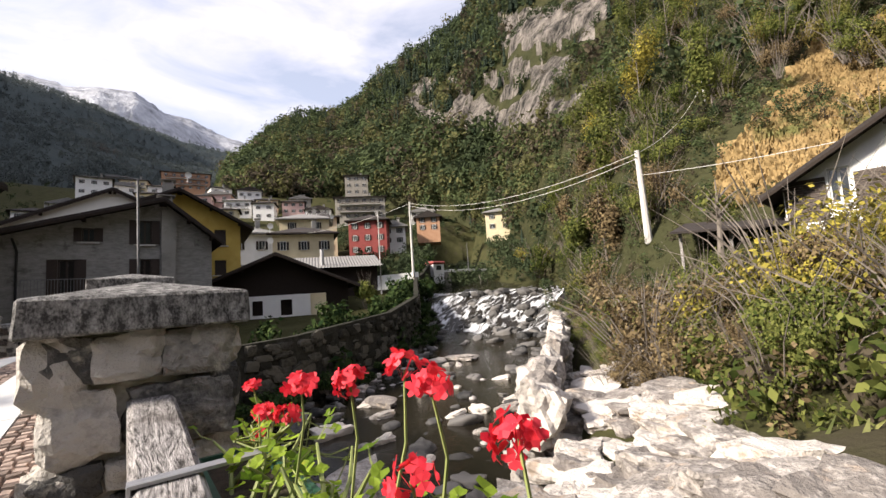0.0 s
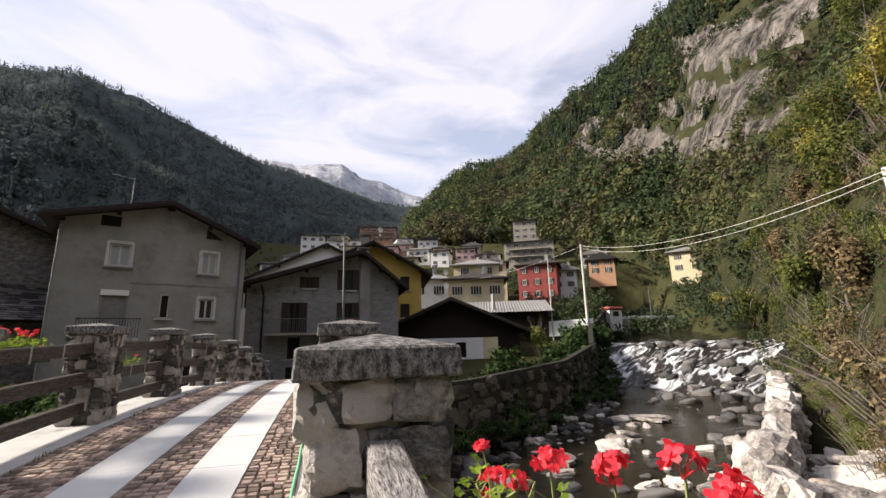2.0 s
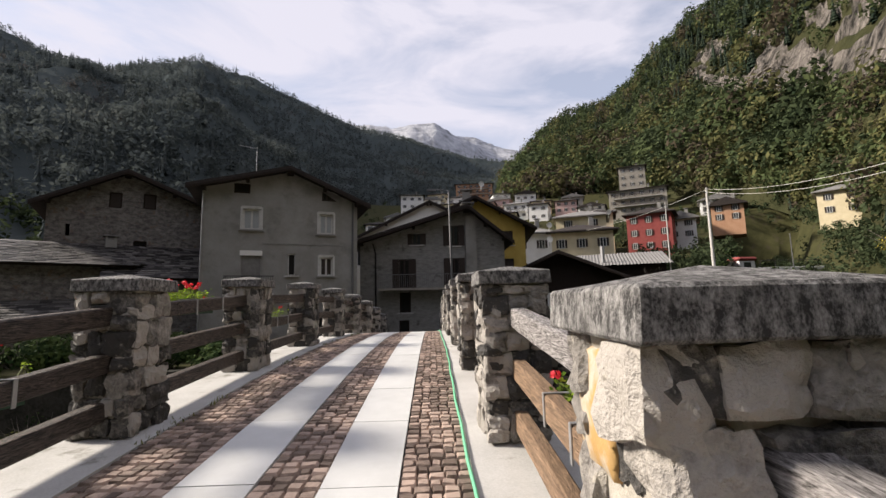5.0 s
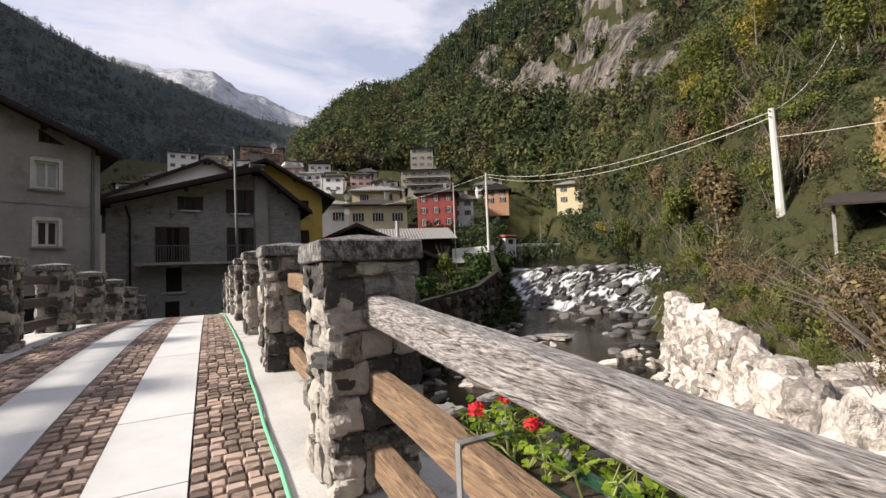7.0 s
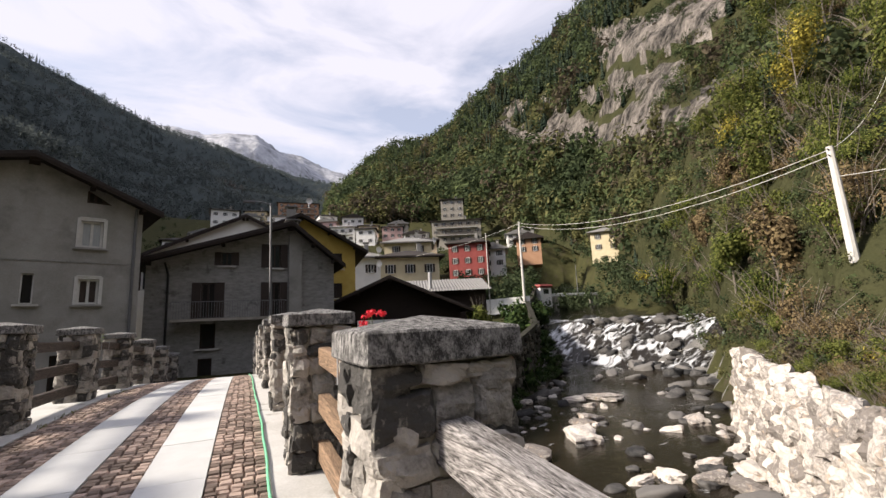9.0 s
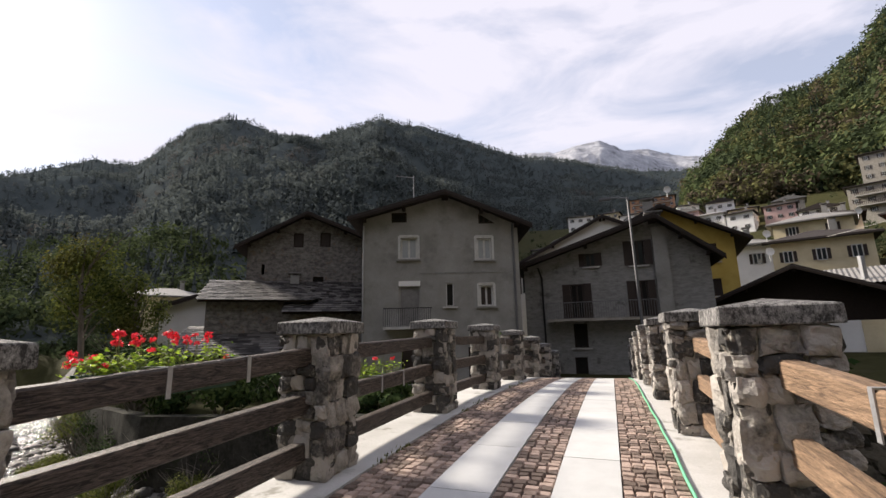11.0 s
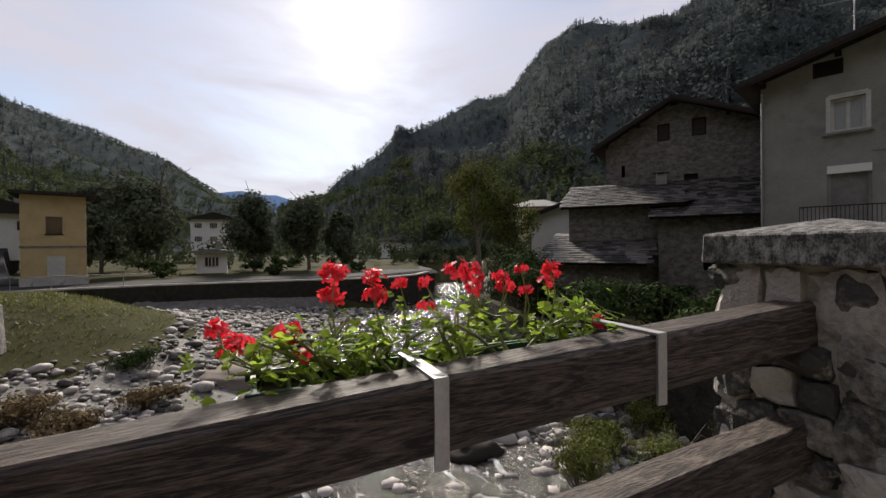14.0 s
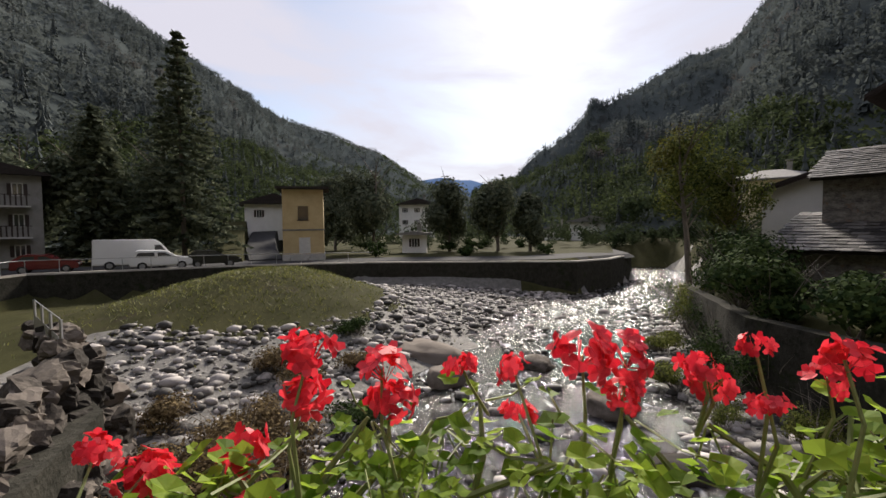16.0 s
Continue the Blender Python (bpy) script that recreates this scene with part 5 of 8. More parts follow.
def woods():
    rg = np.random.default_rng(3)
    # lower and middle slope of the east mountain
    b = sample_slope(right_slope, rg, 11500, 0.0, 1.0)
    b = keep(b, lambda x, y, z: cliff_zone(x, y, z) == 0 and all(cliff_zone(x, y, z + k * math.hypot(x, y)) != 1 for k in (0.018, 0.036)) and math.hypot(x + 1, y - 2) > (62 if bearing(x, y, z)[0] > -60 else 48) and bearing(x, y, z)[0] > -105)
    ledge = sample_slope(right_slope, rg, 9000, 0.3, 1.0)
    ledge = keep(ledge, lambda x, y, z: cliff_zone(x, y, z) == 1 and noise.noise(Vector((x, y, z)) / 6.0) > 0.16)
    v = broad_wood(rg, ledge, rg.uniform(2.5, 5.5, len(ledge)), 40, 0.085)
    tagged(fast_mesh("ledge_shrubs", v, quads_for(len(v) // 4), M_CROWNS[0]), "dark shrubs on the ledges of the cliff", "shrubs", kind="stuff")
    e = np.array([bearing(*p)[1] for p in b])
    r = np.hypot(b[:, 0] + 1, b[:, 1] - 2)
    con = rg.uniform(0, 1, len(b)) < np.clip((e - 17) / 14, 0.04, 0.6)
    fb, rb_ = b[~con], r[~con]
    hb = rg.gamma(9, 1.35, len(fb)).clip(6, 20) * np.clip(rb_ / 170, 0.42, 1.15)
    tone = np.array([noise.noise(Vector(p) / 45.0) for p in fb]) + rg.normal(0, 0.32, len(fb))
    steps = np.digitize(tone, [-0.12, 0.22, 0.5])
    for k, words in enumerate(("deep green broadleaf trees on the mountain slope", "mid green broadleaf trees on the mountain slope", "olive and yellowing trees on the mountain slope", "brown autumn trees on the mountain slope")):
        sel = steps == k
        v = broad_wood(rg, fb[sel], hb[sel], 84, 0.056)
        tagged(fast_mesh("mixed_wood", v, quads_for(len(v) // 4), M_CROWNS[k]), words, "forest", kind="stuff")
    fb = b[con]
    v = conifer_wood(rg, fb, rg.uniform(8, 16, len(fb)) * np.clip(r[con] / 260, 0.3, 1.1), 9, 6)
    tagged(fast_mesh("conifer_wood", v, quads_for(len(v) // 4), M_CONIFER), "dark conifers along the upper slope and ridge", "forest", kind="stuff")
    # shaded western and southern mountains, haze in the upper crowns' colour
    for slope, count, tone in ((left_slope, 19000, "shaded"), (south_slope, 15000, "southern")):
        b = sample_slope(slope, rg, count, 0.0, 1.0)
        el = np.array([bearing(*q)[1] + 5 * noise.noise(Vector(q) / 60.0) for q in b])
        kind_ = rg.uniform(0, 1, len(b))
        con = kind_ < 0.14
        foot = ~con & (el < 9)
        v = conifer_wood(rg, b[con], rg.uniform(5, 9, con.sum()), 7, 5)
        tagged(fast_mesh(tone + "_conifer_wood", v, quads_for(len(v) // 4), M_HAZECONIFER), "haze-tinted conifers on the shaded mountain", "forest", kind="stuff")
        for sel, crown, per, leaf, words in ((~con & ~foot, M_HAZEWOOD, 26, 0.085, "haze-tinted brownish woodland on the shaded mountain"), (foot & (kind_ < 0.6), M_CROWNS[0], 40, 0.07, "dark green woodland at the foot of the mountain"), (foot & (kind_ >= 0.6), M_CROWNS[1], 40, 0.07, "green woodland at the foot of the mountain")):
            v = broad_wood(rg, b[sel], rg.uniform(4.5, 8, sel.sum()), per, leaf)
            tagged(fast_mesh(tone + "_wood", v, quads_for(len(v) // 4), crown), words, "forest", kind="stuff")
    # undergrowth and dry grass of the near slope
    a, r = rg.uniform(-104, -52, 8200), np.concatenate([26 + 130 * rg.uniform(0, 1, 5200) ** 0.8, rg.uniform(17, 62, 3000)])
    p = np.stack([EYE0.x - np.sin(np.radians(a)) * r, EYE0.y + np.cos(np.radians(a)) * r], 1)
    p = near_slope(p)
    zone = np.array([cliff_zone(x, y, z) for x, y, z in p])
    tuft = np.array([noise.noise(Vector(q) / 7.0) for q in p])
    p = p[((zone == 0) | (tuft > 0.32)) & (np.array([bearing(*q)[0] for q in p]) < -53)]
    p = p[~inside(p[:, 0], p[:, 1], CHANNEL)]
    h = rg.uniform(0.7, 3.0, len(p)) * np.clip(np.hypot(p[:, 0], p[:, 1]) / 60, 0.4, 1.6)
    mix = rg.integers(0, 4, len(p))
    for k, words in enumerate(("dark green undergrowth on the slope", "green undergrowth on the slope", "yellowing undergrowth on the slope", "brown undergrowth on the slope")):
        v = broad_wood(rg, p[mix == k], h[mix == k], 66, 0.06)
        tagged(fast_mesh("slope_undergrowth", v, quads_for(len(v) // 4), M_CROWNS[k]), words, "shrubs", kind="stuff")
    a, r = rg.uniform(-96, -76, 60000), rg.uniform(26, 110, 60000)
    p = np.stack([EYE0.x - np.sin(np.radians(a)) * r, EYE0.y + np.cos(np.radians(a)) * r], 1)
    p = near_slope(p)
    p = keep(p, lambda x, y, z: cliff_zone(x, y, z) == 2)
    up = np.stack([rg.normal(0, 0.12, len(p)), rg.normal(0, 0.12, len(p)), rg.uniform(0.1, 0.32, len(p))], 1)
    s = np.stack([rg.normal(0, 0.09, len(p)), rg.normal(0, 0.09, len(p)), 0 * p[:, 0]], 1)
    v = np.stack([p - s - (0, 0, 0.2), p + s - (0, 0, 0.2), p + up + s * 0.4, p + up - s * 0.4], 1).reshape(-1, 3)
    tagged(fast_mesh("dry_meadow", v, quads_for(len(p)), M_DRYGRASS), "dry ochre grass of the steep meadow behind the hut", "grass", kind="stuff")


SLOPE = np.array([v[:] for v in right_slope[0]]).reshape(right_slope[1], right_slope[2], 3)
SLOPE_AZ = np.degrees(np.arctan2(-(SLOPE[:, 0, 0] - EYE0.x), SLOPE[:, 0, 1] - EYE0.y))


def near_slope(p):
    """Points (x, y) set on the east mountain, or on the ground where that is higher."""
    z = land(p[:, 0], p[:, 1])
    a = np.degrees(np.arctan2(-(p[:, 0] - EYE0.x), p[:, 1] - EYE0.y))
    r = np.hypot(p[:, 0] - EYE0.x, p[:, 1] - EYE0.y)
    d = np.hypot(SLOPE[..., 0] - EYE0.x, SLOPE[..., 1] - EYE0.y)
    for k, i in enumerate(np.abs(SLOPE_AZ[None] - a[:, None]).argmin(1)):
        if r[k] > d[i, 0]:
            z[k] = max(z[k], np.interp(r[k], d[i, :80], SLOPE[i, :80, 2]))
    return np.column_stack([p, z])


woods()


def tree(name, label, x, y, z, h, spread, leaf_m, n=900, leaf=0.16, trunk=0.13, bark=None, low=0.28, seed=0, group="", squash=1.0):
    """A tapered trunk with limbs and an uneven crown of single leaves."""
    rg, rr = np.random.default_rng(seed), random.Random(seed)
    t = thing(name, label, "tree", x, y, z, group=group)
    bm = bmesh.new()
    lean = Vector((rr.uniform(-0.05, 0.05), rr.uniform(-0.05, 0.05), 0)) * h
    tube(bm, [Vector((0, 0, -0.3)), Vector((0, 0, h * 0.25)) + lean * 0.3, Vector((0, 0, h * 0.6)) + lean, Vector((0, 0, h * 0.93)) + lean * 1.2], [trunk * 1.25, trunk, trunk * 0.55, trunk * 0.12], 7)
    for i in range(9):
        f = rr.uniform(low, 0.8)
        a = rr.uniform(0, 6.28)
        p0 = Vector((0, 0, h * f)) + lean * f
        d = Vector((math.cos(a), math.sin(a), rr.uniform(0.45, 1.1))).normalized() * spread * rr.uniform(0.5, 0.95)
        part("limb", tube(bmesh.new(), [p0, p0 + d * 0.5 + Vector((0, 0, 0.05 * h)), p0 + d + Vector((0, 0, 0.08 * h))], [trunk * 0.42, trunk * 0.25, trunk * 0.06], 5), bark or M_BARK, t)
    part("trunk", bm, bark or M_BARK, t)
    q, o = blob(rg, n, spread, spread, h * (1 - low) * 0.56 * squash, 0.3)
    q[:, 2] += h * (low + (1 - low) * 0.52)
    v = leaf_quads(q, np.full(n, leaf), rg, 0.0, o)
    fast_mesh("crown", v, quads_for(n), leaf_m, t)
    return t


def bush(name, label, x, y, z, r, h, leaf_m, n=700, leaf=0.07, twigs=14, bark=None, seed=0, group="", reach=1.15):
    rg, rr = np.random.default_rng(seed), random.Random(seed)
    t = thing(name, label, "shrub", x, y, z, group=group)
    bm = bmesh.new()
    for i in range(twigs):
        a, k = rr.uniform(0, 6.28), rr.uniform(0.5, reach)
        tip = Vector((math.cos(a) * r * k, math.sin(a) * r * k, h * rr.uniform(0.5, 1.1)))
        tube(bm, [Vector((rr.uniform(-0.1, 0.1), rr.uniform(-0.1, 0.1), -0.2)), tip * 0.55 + Vector((0, 0, h * 0.12)), tip], [0.014 * h ** 0.5, 0.008 * h ** 0.5, 0.002], 4)
    part("branchwork", bm, bark or M_BARK, t)
    q, o = blob(rg, n, r, r, h * 0.56, 0.25)
    q[:, 2] = np.abs(q[:, 2] + h * 0.5)
    v = leaf_quads(q, np.full(n, leaf), rg, 0.0, o)
    fast_mesh("leaves", v, quads_for(n), leaf_m, t)
    return t


def spruce(x, y, z, h, seed):
    rg = np.random.default_rng(seed)
    t = thing("spruce", "tall dark spruce beside the road", "tree", x, y, z)
    part("trunk", tube(bmesh.new(), [(0, 0, -0.3), (0, 0, h * 0.5), (0, 0, h * 0.97)], [0.3, 0.18, 0.03], 7), M_BARK, t)
    out = []
    for k in range(26):
        f = 0.06 + 0.92 * k / 25
        r = (1.02 - f) ** 0.8 * h * 0.26
        for i in range(14):
            a, rad = rg.uniform(0, 6.28), r * rg.uniform(0.75, 1.15)
            m = max(6, int(26 * rad / (h * 0.2)))
            s = rg.uniform(0.1, 1, m)
            droop = -0.25 * s * rad + 0.1 * rad
            out.append(np.stack([np.cos(a) * s * rad + rg.normal(0, 0.12, m), np.sin(a) * s * rad + rg.normal(0, 0.12, m), f * h + droop + rg.normal(0, 0.1, m)], 1))
    c = np.concatenate(out)
    v = leaf_quads(c, np.full(len(c), 0.36), rg, 0.6)
    fast_mesh("bough", v, quads_for(len(c)), M_ROADTREE, t)
    return t


# ---- vegetation of the right bank, seen above the pale boulder wall ----
rb = random.Random(21)
SHRUBS = [("green bank shrub with thinning leaves", M_BUSH), ("dry brown bank shrub in autumn", M_DRYLEAF), ("yellowing bank shrub with bare twigs", M_YELLOWLEAF), ("olive green bank shrub", M_FOLIAGE)]
proto = []
for k in range(10):
    lab, lm = SHRUBS[(0, 0, 1, 3, 0, 2, 3, 0, 1, 3)[k]]
    proto.append(bush("bank_shrub", lab, 0, 0, -60, 1.0, 1.35, lm, 2400, 0.034, 18, M_BARK, 100 + k, "shrubs of the river bank"))
used = set()


def place_shrub(k, x, y, z, s, tall=1.0):
    m = pose(x, y, z - 0.1, 0, 0, rb.uniform(0, 360)) @ Matrix.Diagonal((s, s, s * tall, 1))
    if k not in used:
        used.add(k)
        proto[k].matrix_basis = m
    else:
        c = copy_thing(proto[k], Matrix.Identity(4))
        c.matrix_basis = m


def slope_height(x, y):
    """Ground or mountain foot, whichever is higher."""
    a, _, r = bearing(x, y, 0)
    z = height(x, y)
    if a < -46:
        near = float(np.interp(-a, [46, 50, 54, 58, 68, 80, 95, 115], [112, 76, 52, 36, 24, 21, 22, 26]))
        low = float(np.interp(-a, [46, 50, 54, 58], [15, 6, 1, -0.5]))
        far = float(np.interp(-a, [50, 58, 68, 80, 95, 115], [380, 360, 330, 300, 290, 290]))
        top = math.tan(radians(float(np.interp(-a, [50, 58, 68, 80, 95, 115], [37, 38.5, 38.5, 37.5, 35, 32])))) * far
        z = max(z, low + (r - near) / (far - near) * top)
    return z


made = 0
while made < 95:
    a, r = rb.uniform(-92, -50), rb.uniform(15, 66)
    x, y = EYE0.x - math.sin(radians(a)) * r, EYE0.y + math.cos(radians(a)) * r
    if inside(np.array([x]), np.array([y]), CHANNEL)[0] or line_distance(np.array([x]), np.array([y]), CHANNEL)[0] < 1.6:
        continue
    if a < -73 and 13 < r < 40 and rb.random() < 0.7:
        continue
    if a < -70 and r < 24:
        continue
    k = rb.choice((0, 1, 3, 4, 6, 7, 9, 2, 8, 5, 3, 6))
    place_shrub(k, x, y, slope_height(x, y), rb.uniform(0.9, 1.7) * (0.85 + r / 60), rb.uniform(0.9, 1.6))
    made += 1
for i in range(44):
    f = rb.random()
    x, y = 5.5 + f * 12.5 + rb.uniform(0.35, 0.9), 3.0 + f * 10.2 - rb.uniform(0.3, 0.8)
    place_shrub(rb.choice((1, 8, 0, 4)), x, y, slope_height(x, y), rb.uniform(0.35, 0.6), rb.uniform(0.7, 1.1))
for i in range(56):
    f = rb.random()
    x, y = 5.5 + f * 13 + rb.uniform(0.8, 2.6), 3.0 + f * 10.6 - rb.uniform(0.8, 2.2)
    place_shrub(rb.choice((0, 1, 2, 8, 4, 5, 2, 8)), x, y, slope_height(x, y), rb.uniform(0.5, 0.95), rb.uniform(0.8, 1.3))
for i in range(44):
    x, y = rb.uniform(3.6, 8.0), rb.uniform(-4.0, 2.2)
    if y > (x - 5) * 0.75 + 0.2:
        continue
    place_shrub(rb.choice((1, 8, 2, 4, 8)), x, y, slope_height(x, y), rb.uniform(0.35, 0.7), rb.uniform(0.9, 1.5))
for i in range(50):
    x, y = rb.uniform(5.5, 13), rb.uniform(-6.5, 3.4)
    if y > (x - 5) * 0.75 + 0.4:
        continue
    place_shrub(rb.choice((5, 0, 5, 2, 4, 7)), x, y, slope_height(x, y), rb.uniform(0.6, 1.15), rb.uniform(0.9, 1.5))
ru = np.random.default_rng(44)
up = np.stack([ru.uniform(4.4, 22, 5200), ru.uniform(-7, 16, 5200)], 1)
up = up[(up[:, 1] < (up[:, 0] - 5) * 0.78 + np.where(up[:, 0] < 9.5, 0.65, 1.3)) & (np.hypot(up[:, 0] - 9, up[:, 1] - 1) < 13)]
up = np.column_stack([up, [slope_height(x, y) - 0.1 for x, y in up]])
uh, uk = ru.uniform(0.25, 0.95, len(up)), ru.integers(0, 3, len(up))
for k, (um, words) in enumerate(((M_DRYLEAF, "dry brown weeds covering the bank"), (M_BUSH, "green weeds covering the bank"), (M_CROWNS[3], "withered brushwood covering the bank"))):
    v = broad_wood(ru, up[uk == k], uh[uk == k], 64, 0.07)
    tagged(fast_mesh("bank_weeds", v, quads_for(len(v) // 4), um), words, "weeds", kind="stuff")
bush("yellow_bush", "large bush with yellow autumn leaves and bare branches", 9.2, 1.2, 0.6, 1.9, 3.0, M_YELLOWLEAF, 5200, 0.055, 46, M_BARK, 301)
bush("thorny_bush", "bare brown bush arching over the bank", 7.6, 3.0, 0.2, 1.5, 1.7, M_DRYLEAF, 1800, 0.045, 50, M_BARK, 302, reach=1.7)
bush("bare_bush", "leafless twiggy bush beside the parapet", 6.6, -0.9, 0.2, 1.6, 2.2, M_BUSH, 900, 0.05, 60, M_BARK, 303, reach=1.6)
for i, (a, r, h, lm) in enumerate(((-64, 40, 9, M_BUSH), (-67, 46, 10, M_YELLOWLEAF), (-62, 50, 11, M_BUSH), (-70, 56, 12, M_BUSH), (-73, 60, 12, M_YELLOWLEAF), (-60, 56, 7, M_FOLIAGE), (-61, 44, 6, M_DRYLEAF), (-66, 62, 12, M_BUSH), (-77, 58, 10, M_BUSH), (-80, 66, 12, M_BUSH), (-57, 48, 5, M_DRYLEAF), (-75, 40, 7, M_BUSH), (-63, 33, 7, M_DRYLEAF), (-59, 38, 7, M_BUSH), (-55, 60, 5, M_BUSH), (-84, 60, 10, M_BUSH))):
    x, y = EYE0.x - math.sin(radians(a)) * r, EYE0.y + math.cos(radians(a)) * r
    tree("slope_tree", {M_BUSH: "slender green tree", M_YELLOWLEAF: "slender yellowing tree", M_FOLIAGE: "olive green tree", M_DRYLEAF: "slender brown autumn tree"}[lm] + " with pale stems on the bank", x, y, slope_height(x, y), h, h * 0.3, lm, 2600, 0.13, 0.07, M_BARK, 0.15, 400 + i, "trees of the slope", 1.0)
# pruned tree by the hut
pr = tree("pollarded_tree", "pollarded tree with knobbly bare limbs", 19.5, 6.2, slope_height(19.5, 6.2), 4.4, 1.1, M_BUSH, 160, 0.1, 0.13, M_BARK, 0.5, 77)

# ---- village greenery ----
rgv = np.random.default_rng(12)
vt, low = [], []
for i in range(900):
    a, r = rgv.uniform(-44, 12), rgv.uniform(62, 235)
    x, y = EYE0.x - math.sin(radians(a)) * r, EYE0.y + math.cos(radians(a)) * r
    if inside(np.array([x]), np.array([y]), CHANNEL)[0]:
        continue
    if -26 < a < 12 and rgv.uniform() < 0.72:
        continue
    hidden = False
    for sx, sy, sw in SPOTS:
        sa, _, sr = bearing(sx, sy, 0)
        if abs(sa - a) < math.degrees((sw / 2 + 2.5) / sr) and sr - 24 < r < sr + 8:
            hidden = True
    if hidden:
        continue
    vt.append((x, y, height(x, y)))
vt = np.array(vt)
hv = rgv.uniform(2.0, 5.0, len(vt))
for i in range(1500):
    a, r = rgv.uniform(-52, -19), rgv.uniform(50, 150)
    x, y = EYE0.x - math.sin(radians(a)) * r, EYE0.y + math.cos(radians(a)) * r
    if (r > 64 or not inside(np.array([x]), np.array([y]), CHANNEL)[0]) and not any(math.hypot(x - sx, y - sy) < sw / 2 + 3 for sx, sy, sw in SPOTS):
        low.append((x, y, height(x, y) - 0.2))
vt = np.concatenate([vt, np.array(low)])
hv = np.concatenate([hv, rgv.uniform(1.4, 4.2, len(low))])
v = broad_wood(rgv, vt, hv, 56, 0.07)
tagged(fast_mesh("village_trees", v, quads_for(len(v) // 4), M_CROWNS[0]), "garden trees and hedges among the houses", "trees", kind="stuff")
bl = []
for i in range(420):
    f = rgv.uniform()
    x, y = np.interp(f, [0, 0.3, 0.6, 1], [6, 20, 30, 48]) + rgv.uniform(-1.5, 1.5), np.interp(f, [0, 0.3, 0.6, 1], [18.4, 30.5, 45, 66]) + rgv.uniform(-1, 2.2)
    if f < 0.4 and rgv.uniform() < 0.6:
        continue
    bl.append((x, y, height(x, y)))
bl = np.array(bl)
v = broad_wood(rgv, bl, rgv.uniform(0.8, 2.6, len(bl)), 70, 0.085)
tagged(fast_mesh("bank_undergrowth", v, quads_for(len(v) // 4), M_DARKLEAF), "dark undergrowth along the stream wall", "shrubs", kind="stuff")
for i in range(46):
    f = rb.random()
    x, y = float(np.interp(f, [0, 0.4, 0.75, 1], [2, 10, 20, 25])), float(np.interp(f, [0, 0.4, 0.75, 1], [15.9, 20.3, 29.3, 37]))
    bush("wall_shrub", "dark creeping shrub hanging on the stream wall", x + rb.uniform(0, 0.9), y - rb.uniform(0.3, 1.2), height(x + 0.6, y - 1.0) + rb.uniform(0, 0.7), rb.uniform(0.5, 0.9), rb.uniform(0.5, 1.0), M_DARKLEAF, 600, 0.07, 8, M_BARK, 700 + i, "shrubs of the stream wall")
bush("round_bush", "yellow-green bush at the end of the shed", 17.8, 34.4, 0.6, 1.5, 3.4, M_BUSH, 2200, 0.12, 20, M_BARK, 305)

# ---- downstream trees ----
spruce(-50.1, -23.3, -0.8, 24.6, 1)
spruce(-47.5, -30.6, -0.8, 16.0, 2)
for i, (x, y, h, s, lm) in enumerate(((-62, -4.8, 13.5, 5.4, M_ROADTREE), (-63, 5.6, 10.5, 4.8, M_ROADTREE), (-62.5, 12.3, 11.0, 4.4, M_ROADTREE), (-62, 16.6, 8.4, 3.4, M_ROADTREE), (-58, -11, 8, 3.4, M_ROADTREE), (-70, -12, 11, 5, M_ROADTREE), (-53, -27, 15, 5.6, M_ROADTREE), (-50, -33, 16, 6.0, M_ROADTREE), (-47, -38, 14, 5.6, M_ROADTREE))):
    tree("roadside_tree", "dark leafy tree behind the road wall", x, y, -0.8, h, s, lm, 7600, 0.26, 0.2, M_BARK, 0.06, 500 + i, "trees along the road")
tree("tall_alder", "tall thin alder with sparse yellow-green leaves", -30.0, 20.2, -1.0, 10.5, 3.3, M_FOLIAGE, 7000, 0.10, 0.16, M_BARK, 0.25, 511)
tree("tall_alder", "tall thin alder with sparse yellow-green leaves", -26.5, 20.8, -1.0, 7.2, 2.0, M_FOLIAGE, 3400, 0.09, 0.13, M_BARK, 0.25, 512)
tree("birch", "slim pale green tree behind the barn", -26.0, 31.0, -0.5, 10.0, 1.6, M_BUSH, 1200, 0.14, 0.12, M_PALEBARK, 0.2, 513)
